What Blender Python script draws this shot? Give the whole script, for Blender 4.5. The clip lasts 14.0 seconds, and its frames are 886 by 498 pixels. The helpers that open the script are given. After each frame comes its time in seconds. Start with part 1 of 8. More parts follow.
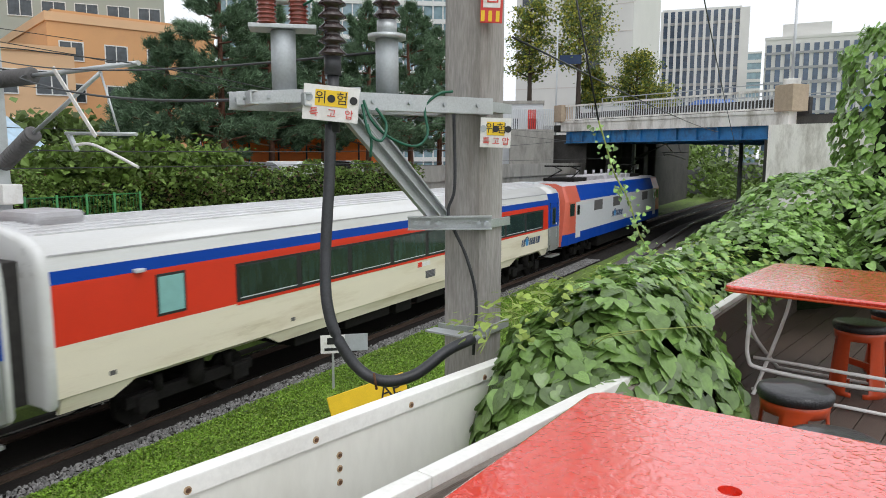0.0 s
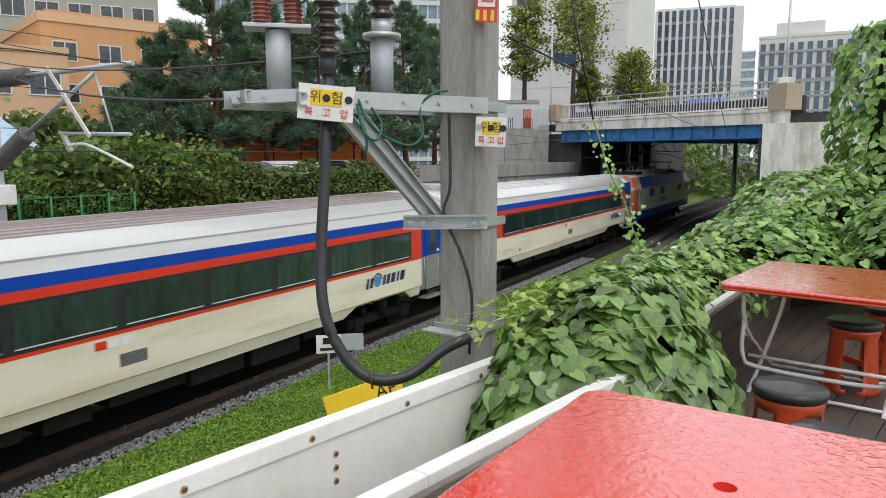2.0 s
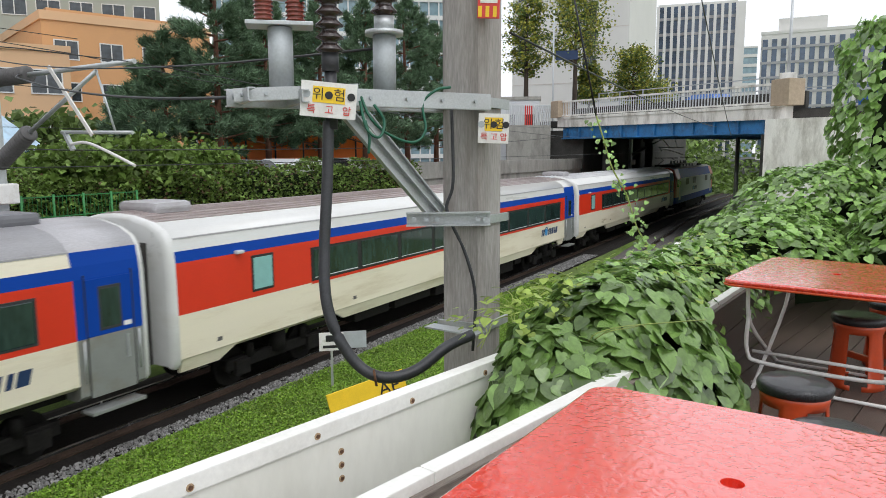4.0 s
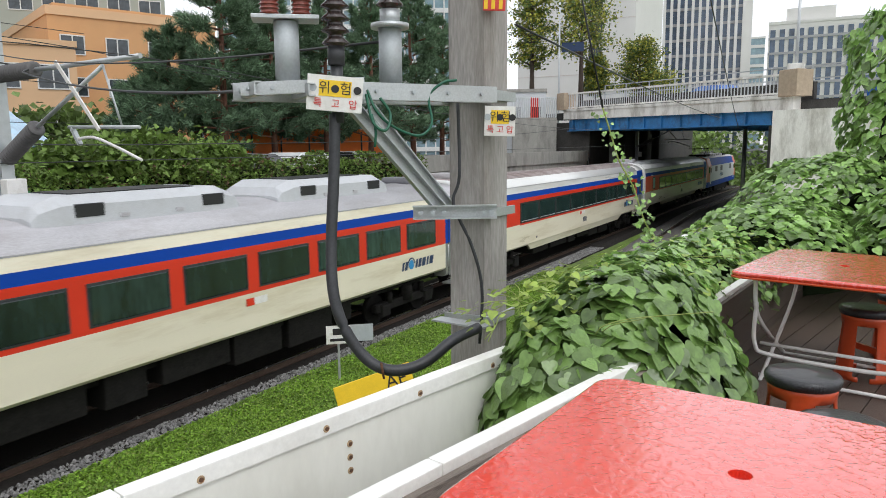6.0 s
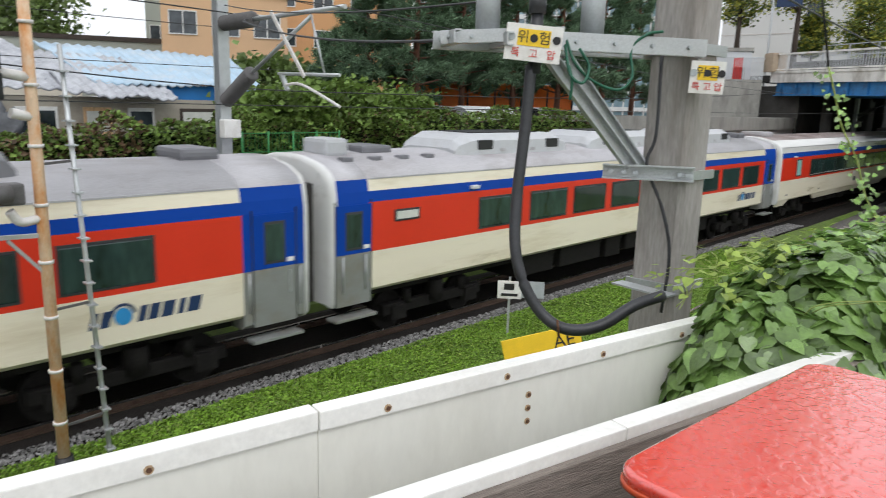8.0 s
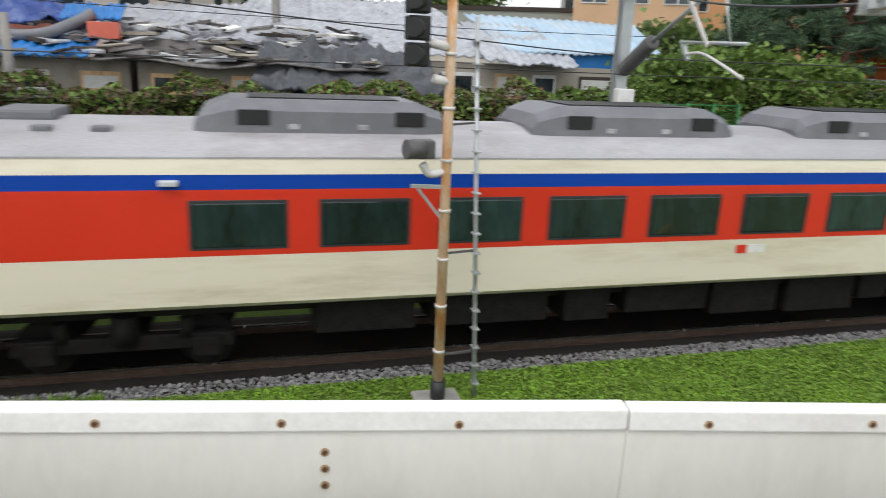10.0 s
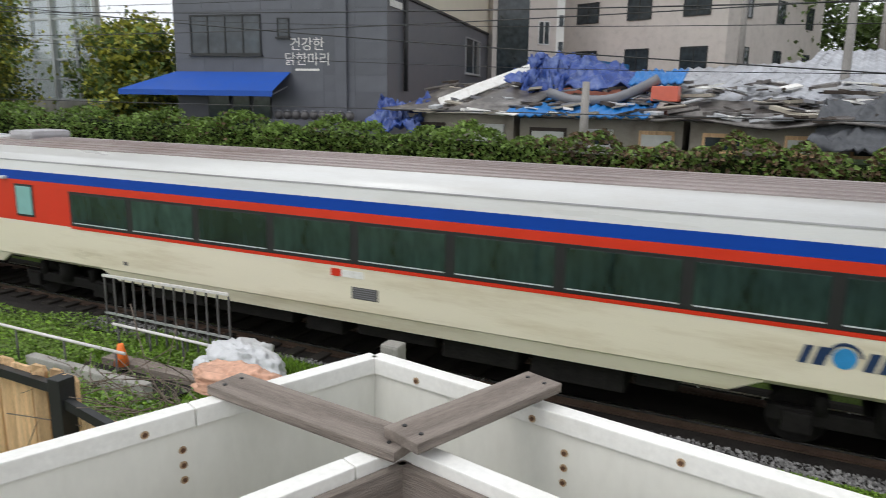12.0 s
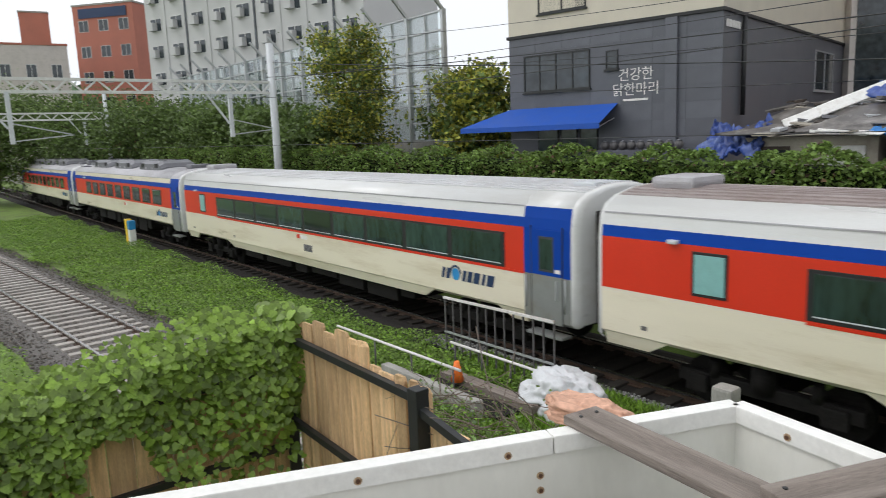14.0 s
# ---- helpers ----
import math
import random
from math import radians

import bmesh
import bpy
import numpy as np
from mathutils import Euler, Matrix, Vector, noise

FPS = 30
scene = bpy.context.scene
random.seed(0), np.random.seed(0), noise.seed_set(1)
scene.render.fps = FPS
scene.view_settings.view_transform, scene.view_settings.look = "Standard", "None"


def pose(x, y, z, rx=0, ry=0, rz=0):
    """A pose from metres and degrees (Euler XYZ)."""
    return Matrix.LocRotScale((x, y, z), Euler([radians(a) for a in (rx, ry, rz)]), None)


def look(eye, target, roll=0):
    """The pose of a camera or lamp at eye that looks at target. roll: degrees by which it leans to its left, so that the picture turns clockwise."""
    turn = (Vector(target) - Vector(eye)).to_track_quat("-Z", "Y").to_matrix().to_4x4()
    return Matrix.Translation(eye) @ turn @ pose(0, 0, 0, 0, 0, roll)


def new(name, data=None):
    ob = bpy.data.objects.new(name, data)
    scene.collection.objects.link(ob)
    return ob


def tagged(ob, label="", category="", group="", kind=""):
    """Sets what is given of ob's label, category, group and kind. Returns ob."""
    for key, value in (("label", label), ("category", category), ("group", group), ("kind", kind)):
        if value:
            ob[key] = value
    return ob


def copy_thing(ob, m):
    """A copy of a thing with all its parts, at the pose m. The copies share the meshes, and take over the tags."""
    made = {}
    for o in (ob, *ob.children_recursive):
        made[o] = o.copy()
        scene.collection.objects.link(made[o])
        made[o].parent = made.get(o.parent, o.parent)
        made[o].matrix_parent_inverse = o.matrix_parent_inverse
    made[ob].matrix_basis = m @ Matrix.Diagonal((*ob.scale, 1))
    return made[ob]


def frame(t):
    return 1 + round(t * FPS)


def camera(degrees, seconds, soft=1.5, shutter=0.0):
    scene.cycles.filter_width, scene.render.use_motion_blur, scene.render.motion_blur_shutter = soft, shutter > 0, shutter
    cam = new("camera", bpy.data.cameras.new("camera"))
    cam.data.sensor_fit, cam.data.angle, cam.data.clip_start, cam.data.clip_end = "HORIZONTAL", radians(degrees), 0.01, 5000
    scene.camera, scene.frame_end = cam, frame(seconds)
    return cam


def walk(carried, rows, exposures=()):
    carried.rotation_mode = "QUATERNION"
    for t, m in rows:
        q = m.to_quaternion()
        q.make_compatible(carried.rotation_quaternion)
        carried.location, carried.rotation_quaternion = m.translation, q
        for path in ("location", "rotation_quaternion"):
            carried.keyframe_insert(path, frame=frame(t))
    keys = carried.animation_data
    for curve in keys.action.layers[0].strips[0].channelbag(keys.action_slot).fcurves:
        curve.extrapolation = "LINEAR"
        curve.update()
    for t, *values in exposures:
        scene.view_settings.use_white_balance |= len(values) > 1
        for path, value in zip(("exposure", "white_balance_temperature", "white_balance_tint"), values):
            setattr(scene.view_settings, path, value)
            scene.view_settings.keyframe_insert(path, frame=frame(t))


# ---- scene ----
cam = camera(64.34, 14.0, soft=0.9, shutter=0.3)
PATH = [
    (0, pose(0.000, -0.000, 4.900, 82.57, -0.11, -61.04)),
    (0.5, pose(-0.000, 0.002, 4.897, 82.53, -0.23, -61.08)),
    (1, pose(-0.000, -0.001, 4.898, 82.47, -0.17, -61.24)),
    (1.5, pose(0.004, 0.001, 4.895, 82.55, 0.07, -61.37)),
    (2, pose(-0.003, -0.001, 4.898, 82.53, 0.03, -61.43)),
    (2.5, pose(-0.001, 0.002, 4.897, 82.52, -0.13, -61.40)),
    (3, pose(-0.002, 0.005, 4.897, 82.45, 0.00, -61.43)),
    (5.5, pose(-0.004, 0.009, 4.895, 82.05, 0.50, -61.00)),
    (6, pose(-0.009, 0.009, 4.897, 81.74, 0.56, -60.83)),
    (6.5, pose(-0.009, 0.005, 4.897, 81.41, 1.01, -60.33)),
    (7, pose(-0.012, 0.011, 4.891, 80.93, 0.48, -59.96)),
    (7.4, pose(-0.028, 0.045, 4.880, 79.74, -1.17, -55.27)),
    (7.5, pose(-0.034, 0.058, 4.876, 79.82, -0.63, -53.66)),
    (7.7, pose(-0.031, 0.080, 4.864, 79.38, -0.80, -50.47)),
    (9.8, pose(0.123, 0.071, 4.901, 74.58, -2.49, -19.65)),
    (10.2, pose(0.106, 0.103, 4.884, 74.60, -2.17, -10.73)),
    (10.6, pose(0.069, 0.106, 4.874, 74.29, -1.87, -3.77)),
    (11, pose(0.002, 0.105, 4.867, 74.09, -1.50, 4.44)),
    (11.5, pose(-0.056, 0.048, 4.917, 76.42, -0.82, 17.68)),
    (12, pose(-0.079, -0.014, 4.921, 77.99, -0.89, 26.19)),
    (12.5, pose(-0.104, -0.028, 4.921, 79.22, 0.38, 32.98)),
    (13, pose(-0.130, -0.048, 4.922, 79.50, 1.07, 40.10)),
    (13.5, pose(-0.160, -0.072, 4.923, 80.13, 1.28, 46.27)),
    (14, pose(-0.174, -0.076, 4.934, 80.74, 2.26, 51.63)),
]
EXPOSURES = [
    (0, 0.10, 6320, 10), (3, 0.10, 6320, 10), (5.5, 0.18, 6320, 10), (7, 0.18, 6320, 10), (7.7, 0.12, 6320, 10),
    (9.8, 0.18, 6350, 10), (10.5, 0.12, 6370, 10), (11.5, 0.03, 6370, 10), (14, 0.0, 6350, 10),
]
walk(cam, PATH, EXPOSURES)

# ---- sky and light: bright overcast after rain ----
world = bpy.data.worlds.new("overcast")
scene.world = world
world.use_nodes = True
wn = world.node_tree
wn.nodes.clear()
w_out = wn.nodes.new("ShaderNodeOutputWorld")
w_bg = wn.nodes.new("ShaderNodeBackground")
w_sky = wn.nodes.new("ShaderNodeTexSky")
w_sky.sky_type = "NISHITA"
w_sky.sun_disc = False
w_sky.sun_elevation = radians(50)
w_sky.sun_rotation = radians(215)
w_sky.dust_density = 6.0
w_sky.air_density = 1.0
w_hsv = wn.nodes.new("ShaderNodeHueSaturation")
w_hsv.inputs["Saturation"].default_value = 0.12
w_mix = wn.nodes.new("ShaderNodeMix")
w_mix.data_type = "RGBA"
w_mix.inputs["Factor"].default_value = 0.75
w_mix.inputs["B"].default_value = (9.5, 9.7, 10.0, 1)
wn.links.new(w_sky.outputs[0], w_hsv.inputs["Color"])
wn.links.new(w_hsv.outputs[0], w_mix.inputs["A"])
wn.links.new(w_mix.outputs["Result"], w_bg.inputs[0])
w_bg.inputs[1].default_value = 0.128
wn.links.new(w_bg.outputs[0], w_out.inputs[0])
sun = new("sun", bpy.data.lights.new("sun", "SUN"))
sun.data.energy = 0.6
sun.data.angle = radians(25)
sun.data.color = (1.0, 0.97, 0.93)
sun.matrix_world = look((-20, -30, 60), (0, 0, 0))


# ---- materials ----
def mat(name, col, rough=0.6, metal=0.0, var=0.12, scale=6.0, bump=0.0, fine=60.0, spec=0.5, coat=0.0, dirt=None, dirt_amt=0.0, dirt_scale=2.0, isle=0.0, rand=0.0, aniso=None):
    """Two scales of noise on colour, roughness and relief; an optional dirt tint with a shape of its own."""
    m = bpy.data.materials.new(name)
    m.use_nodes = True
    nt = m.node_tree
    b = nt.nodes["Principled BSDF"]
    tc = nt.nodes.new("ShaderNodeTexCoord")
    src = tc.outputs["Object"]
    if aniso:
        mp = nt.nodes.new("ShaderNodeMapping")
        mp.inputs["Scale"].default_value = aniso
        nt.links.new(src, mp.inputs[0])
        src = mp.outputs[0]
    n1 = nt.nodes.new("ShaderNodeTexNoise")
    n1.inputs["Scale"].default_value = scale
    n1.inputs["Detail"].default_value = 5
    n2 = nt.nodes.new("ShaderNodeTexNoise")
    n2.inputs["Scale"].default_value = fine
    n2.inputs["Detail"].default_value = 3
    nt.links.new(src, n1.inputs[0])
    nt.links.new(src, n2.inputs[0])
    add = nt.nodes.new("ShaderNodeMath")
    add.operation = "ADD"
    nt.links.new(n1.outputs["Fac"], add.inputs[0])
    nt.links.new(n2.outputs["Fac"], add.inputs[1])
    mr = nt.nodes.new("ShaderNodeMapRange")
    mr.inputs["From Min"].default_value = 0.6
    mr.inputs["From Max"].default_value = 1.4
    mr.inputs["To Min"].default_value = 1 - var * 1.6
    mr.inputs["To Max"].default_value = 1 + var * 1.6
    nt.links.new(add.outputs[0], mr.inputs[0])
    fac = mr.outputs[0]
    for amount, node, sock in ((isle, "ShaderNodeNewGeometry", "Random Per Island"), (rand, "ShaderNodeObjectInfo", "Random")):
        if amount:
            g = nt.nodes.new(node)
            r2 = nt.nodes.new("ShaderNodeMapRange")
            r2.inputs["To Min"].default_value = 1 - amount
            r2.inputs["To Max"].default_value = 1 + amount
            nt.links.new(g.outputs[sock], r2.inputs[0])
            mul = nt.nodes.new("ShaderNodeMath")
            mul.operation = "MULTIPLY"
            nt.links.new(fac, mul.inputs[0])
            nt.links.new(r2.outputs[0], mul.inputs[1])
            fac = mul.outputs[0]
    vm = nt.nodes.new("ShaderNodeVectorMath")
    vm.operation = "SCALE"
    vm.inputs[0].default_value = col
    nt.links.new(fac, vm.inputs["Scale"])
    colour = vm.outputs[0]
    if dirt:
        n3 = nt.nodes.new("ShaderNodeTexNoise")
        n3.inputs["Scale"].default_value = dirt_scale
        n3.inputs["Detail"].default_value = 8
        n3.inputs["Roughness"].default_value = 0.7
        nt.links.new(src, n3.inputs[0])
        rp = nt.nodes.new("ShaderNodeMapRange")
        rp.inputs["From Min"].default_value = 0.48
        rp.inputs["From Max"].default_value = 0.68
        rp.inputs["To Max"].default_value = dirt_amt
        nt.links.new(n3.outputs["Fac"], rp.inputs[0])
        mx = nt.nodes.new("ShaderNodeMix")
        mx.data_type = "RGBA"
        mx.inputs["B"].default_value = (*dirt, 1)
        nt.links.new(rp.outputs[0], mx.inputs["Factor"])
        nt.links.new(colour, mx.inputs["A"])
        colour = mx.outputs["Result"]
    nt.links.new(colour, b.inputs["Base Color"])
    rr = nt.nodes.new("ShaderNodeMapRange")
    rr.inputs["To Min"].default_value = max(0.02, rough * 0.75)
    rr.inputs["To Max"].default_value = min(1, rough * 1.25)
    nt.links.new(n1.outputs["Fac"], rr.inputs[0])
    nt.links.new(rr.outputs[0], b.inputs["Roughness"])
    b.inputs["Metallic"].default_value = metal
    b.inputs["Specular IOR Level"].default_value = spec
    b.inputs["Coat Weight"].default_value = coat
    b.inputs["Coat Roughness"].default_value = 0.05
    if bump:
        bp = nt.nodes.new("ShaderNodeBump")
        bp.inputs["Strength"].default_value = bump
        bp.inputs["Distance"].default_value = 0.01
        nt.links.new(add.outputs[0], bp.inputs["Height"])
        nt.links.new(bp.outputs[0], b.inputs["Normal"])
    return m


def glass_mat(name, col, rough=0.04, var=0.3):
    m = mat(name, col, rough, var=var, scale=1.2, fine=7, spec=0.6)
    return m


M = {}
M["grass"] = mat("grass_ground", (0.12, 0.19, 0.03), 0.9, var=0.35, scale=1.3, fine=40, bump=0.6, dirt=(0.055, 0.05, 0.025), dirt_amt=0.55, dirt_scale=0.35)
M["blade"] = mat("grass_blade", (0.15, 0.27, 0.02), 0.6, var=0.25, scale=0.8, fine=9, isle=0.45)
M["ballast"] = mat("ballast_bed", (0.13, 0.12, 0.11), 0.95, var=0.35, scale=14, fine=45, bump=1.0)
M["stone"] = mat("ballast_stone", (0.21, 0.205, 0.20), 0.85, var=0.15, isle=0.55)
M["brownstone"] = mat("rusty_ballast_stone", (0.12, 0.105, 0.092), 0.85, var=0.15, isle=0.55)
# Near black for the shade under the train; also used for planter soil.
M["darkbed"] = mat("near_black_bed", (0.024, 0.021, 0.019), 0.9, spec=0.2, var=0.4, scale=6, fine=35, bump=1.0)
M["rail"] = mat("rail_steel", (0.12, 0.08, 0.06), 0.5, 0.6, var=0.25)
M["railtop"] = mat("polished_rail_head", (0.45, 0.44, 0.43), 0.25, 1.0, var=0.1)
# Dirty concrete, darkened further to hold the shade under the bridge.
M["sooty"] = mat("near_black_concrete", (0.07, 0.067, 0.062), 0.9, spec=0.2, var=0.25, scale=1.5, fine=20, bump=0.3, dirt=(0.03, 0.03, 0.03), dirt_amt=0.6, dirt_scale=0.6)
# Dark copy of the sleeper, with the shade under the train in its colour.
M["oilsleeper"] = mat("shaded_sleeper", (0.032, 0.028, 0.024), 0.9, spec=0.2, var=0.3, rand=0.2, bump=0.3)
M["sleeper"] = mat("concrete_sleeper", (0.36, 0.33, 0.30), 0.9, var=0.15, rand=0.15, bump=0.3)
M["concrete"] = mat("old_concrete", (0.33, 0.32, 0.29), 0.9, var=0.14, scale=3, fine=50, bump=0.35, dirt=(0.13, 0.125, 0.115), dirt_amt=0.6, dirt_scale=1.2, aniso=(1, 1, 0.35))
M["pole_conc"] = mat("weathered_pole_concrete", (0.34, 0.32, 0.30), 0.85, var=0.2, scale=5, fine=70, bump=0.4, dirt=(0.14, 0.12, 0.10), dirt_amt=0.9, dirt_scale=2.5, aniso=(1, 1, 0.15))
M["whiteconc"] = mat("whitewashed_concrete", (0.82, 0.80, 0.76), 0.85, var=0.06, scale=3, fine=30, bump=0.3, dirt=(0.28, 0.25, 0.20), dirt_amt=0.75, dirt_scale=1.1, aniso=(1, 1, 0.35))
M["bridgeblue"] = mat("bridge_blue_paint", (0.03, 0.19, 0.45), 0.6, var=0.2, scale=2, dirt=(0.03, 0.04, 0.06), dirt_amt=0.7, dirt_scale=1.4)
M["beigestone"] = mat("beige_pier_stone", (0.42, 0.33, 0.24), 0.85, var=0.15, bump=0.3)
M["galv"] = mat("galvanised_steel", (0.50, 0.52, 0.53), 0.42, 0.55, var=0.12, scale=8, fine=90, bump=0.05, dirt=(0.3, 0.29, 0.27), dirt_amt=0.4)
M["greypaint"] = mat("grey_steel_paint", (0.42, 0.45, 0.47), 0.5, 0.1, var=0.08, dirt=(0.25, 0.22, 0.2), dirt_amt=0.35)
M["porcelain_dark"] = mat("dark_brown_porcelain", (0.035, 0.022, 0.02), 0.18, var=0.2, coat=0.4)
M["porcelain_red"] = mat("red_brown_porcelain", (0.20, 0.045, 0.03), 0.22, var=0.2, coat=0.4)
M["rubber"] = mat("black_rubber", (0.035, 0.036, 0.04), 0.45, var=0.25, scale=12, fine=90)
M["greyins"] = mat("grey_polymer_insulator", (0.10, 0.095, 0.095), 0.6, var=0.15)
M["greenwire"] = mat("green_earth_wire", (0.01, 0.10, 0.055), 0.45)
M["signwhite"] = mat("sign_white", (0.78, 0.77, 0.74), 0.5, var=0.05, dirt=(0.45, 0.40, 0.33), dirt_amt=0.4, dirt_scale=8)
M["signyellow"] = mat("sign_yellow", (0.85, 0.56, 0.02), 0.5, var=0.06)
M["signred"] = mat("sign_red", (0.62, 0.05, 0.04), 0.5, var=0.06)
M["black"] = mat("black_print", (0.015, 0.015, 0.016), 0.5)
M["cream"] = mat("train_cream_paint", (0.78, 0.72, 0.57), 0.3, var=0.03, scale=1.5, coat=0.2, dirt=(0.50, 0.41, 0.25), dirt_amt=0.55, dirt_scale=0.9, aniso=(0.3, 1, 2.0))
M["trainwhite"] = mat("train_white_paint", (0.66, 0.66, 0.65), 0.3, var=0.04, scale=1.5, coat=0.25, dirt=(0.5, 0.47, 0.42), dirt_amt=0.35, dirt_scale=1.1, aniso=(0.25, 1, 2))
M["trainred"] = mat("train_red_paint", (0.66, 0.035, 0.012), 0.36, var=0.05, scale=1.5, coat=0.08, spec=0.4)
M["trainblue"] = mat("train_blue_paint", (0.003, 0.05, 0.33), 0.5, var=0.05, scale=1.5, spec=0.15)
M["traingrey"] = mat("train_grey_steel", (0.26, 0.27, 0.26), 0.4, 0.2, var=0.08, scale=2, dirt=(0.2, 0.16, 0.10), dirt_amt=0.5, dirt_scale=1.5)
M["roofgrey"] = mat("dirty_roof_grey", (0.44, 0.43, 0.45), 0.5, var=0.15, scale=1.2, dirt=(0.22, 0.19, 0.18), dirt_amt=0.6, dirt_scale=0.8, aniso=(0.4, 1, 1))
M["roofwhite"] = mat("white_ribbed_roof", (0.62, 0.62, 0.63), 0.4, var=0.08, scale=1.2, dirt=(0.4, 0.37, 0.35), dirt_amt=0.4, dirt_scale=0.8)
M["roofbrown"] = mat("sooty_ribbed_roof", (0.36, 0.31, 0.30), 0.5, var=0.15, scale=1.2, dirt=(0.22, 0.16, 0.14), dirt_amt=0.7, dirt_scale=0.8, aniso=(0.3, 1, 1))
M["acgrey"] = mat("roof_unit_grey", (0.16, 0.16, 0.175), 0.45, var=0.1, scale=2, dirt=(0.26, 0.26, 0.27), dirt_amt=0.3)
M["aclight"] = mat("roof_unit_light_grey", (0.5, 0.51, 0.53), 0.4, var=0.1, scale=2, dirt=(0.3, 0.29, 0.28), dirt_amt=0.4)
M["coachglass"] = mat("dark_green_coach_glass", (0.018, 0.036, 0.033), 0.06, var=0.55, scale=0.9, fine=5, spec=0.7, rand=0.45, aniso=(2.5, 1, 0.5))
M["tealglass"] = mat("frosted_teal_glass", (0.24, 0.48, 0.46), 0.35, var=0.08)
M["frost"] = mat("frosted_white_glass", (0.62, 0.63, 0.58), 0.4, var=0.08)
M["under"] = mat("sooty_underframe", (0.013, 0.012, 0.011), 0.85, spec=0.15, var=0.4, scale=5, fine=30, bump=0.5)
M["bellows"] = mat("grimy_bellows", (0.05, 0.047, 0.045), 0.85, spec=0.2, var=0.3)
M["loco_orange"] = mat("loco_orange_red", (0.62, 0.13, 0.08), 0.35, var=0.06, coat=0.2)
M["lightgrey"] = mat("light_grey_paint", (0.58, 0.60, 0.62), 0.4, var=0.06)
M["logoblue"] = mat("logo_blue", (0.012, 0.035, 0.10), 0.4)
M["logoball"] = mat("logo_light_blue", (0.03, 0.25, 0.55), 0.35)
M["planter"] = mat("white_planter_panel", (0.80, 0.79, 0.73), 0.45, var=0.025, scale=3, fine=35, bump=0.03, dirt=(0.52, 0.50, 0.42), dirt_amt=0.35, dirt_scale=1.3, aniso=(1, 1, 0.4))
M["rim"] = mat("white_planter_rim", (0.84, 0.83, 0.79), 0.4, var=0.05, scale=4, bump=0.05, dirt=(0.42, 0.38, 0.3), dirt_amt=0.2, dirt_scale=3.5)
M["rust"] = mat("rusty_bolt", (0.13, 0.06, 0.03), 0.8, var=0.4, scale=40)
M["ruststain"] = mat("rust_stain", (0.42, 0.30, 0.18), 0.8, var=0.3, scale=60)
M["rustpaint"] = mat("rust_stained_white_paint", (0.72, 0.52, 0.35), 0.6, var=0.1, dirt=(0.62, 0.24, 0.05), dirt_amt=1.0, dirt_scale=3.2, aniso=(1, 1, 0.45))
M["greywood"] = mat("weathered_grey_wood", (0.20, 0.165, 0.14), 0.8, var=0.3, scale=3, fine=40, bump=0.6, aniso=(0.6, 9, 9), dirt=(0.38, 0.34, 0.30), dirt_amt=0.35, dirt_scale=1.5)
M["brownwood"] = mat("wet_brown_wood", (0.085, 0.058, 0.045), 0.55, var=0.3, scale=3, fine=40, bump=0.5, aniso=(0.6, 9, 9))
M["tanwood"] = mat("raw_tan_slab_wood", (0.66, 0.44, 0.24), 0.75, var=0.25, scale=4, fine=50, bump=0.5, rand=0.3, aniso=(8, 8, 0.6), dirt=(0.22, 0.11, 0.05), dirt_amt=0.4, dirt_scale=1.5)
M["blacksteel"] = mat("black_steel", (0.02, 0.021, 0.022), 0.5, var=0.2)
M["tubewhite"] = mat("white_tube_enamel", (0.70, 0.68, 0.66), 0.35, var=0.06, dirt=(0.4, 0.3, 0.2), dirt_amt=0.3, dirt_scale=9)
M["stoolred"] = mat("red_orange_plastic", (0.55, 0.07, 0.018), 0.3, var=0.06, coat=0.2)
M["cushion"] = mat("wet_black_vinyl", (0.025, 0.025, 0.028), 0.35, var=0.3, scale=60, fine=160, bump=0.5, coat=0.35, spec=0.35)
M["trunk"] = mat("tree_bark", (0.075, 0.055, 0.042), 0.9, var=0.3, scale=8, bump=0.6)
M["redtrunk"] = mat("pine_bark", (0.15, 0.065, 0.04), 0.9, var=0.3, scale=8, bump=0.6)
M["pine"] = mat("pine_needles", (0.12, 0.19, 0.11), 0.7, spec=0.25, var=0.25, scale=0.5, fine=3, isle=0.5)
M["leaf"] = mat("broad_leaf", (0.125, 0.185, 0.05), 0.55, var=0.25, scale=0.6, fine=4, isle=0.5)
M["leafyellow"] = mat("yellowing_leaf", (0.34, 0.34, 0.05), 0.55, var=0.25, scale=0.6, fine=4, isle=0.5)
M["ivy"] = mat("ivy_leaf", (0.16, 0.245, 0.055), 0.5, spec=0.3, var=0.3, scale=0.7, fine=6, isle=0.55)
M["ivybrown"] = mat("dry_brown_ivy", (0.10, 0.062, 0.03), 0.7, var=0.3, scale=0.7, fine=6, isle=0.5)
M["vine"] = mat("fresh_vine_leaf", (0.185, 0.305, 0.078), 0.30, spec=0.6, var=0.2, scale=9, fine=45, bump=0.4, isle=0.55, rand=0.4, coat=0.3)
M["vinelight"] = mat("pale_young_leaf", (0.27, 0.36, 0.07), 0.4, var=0.15, scale=9, fine=45, isle=0.3, rand=0.2)
# Yellow-green leaf, brightened past its own colour to offset dim light there.
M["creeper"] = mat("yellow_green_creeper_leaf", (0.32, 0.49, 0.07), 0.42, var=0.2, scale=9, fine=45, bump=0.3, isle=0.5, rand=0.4)


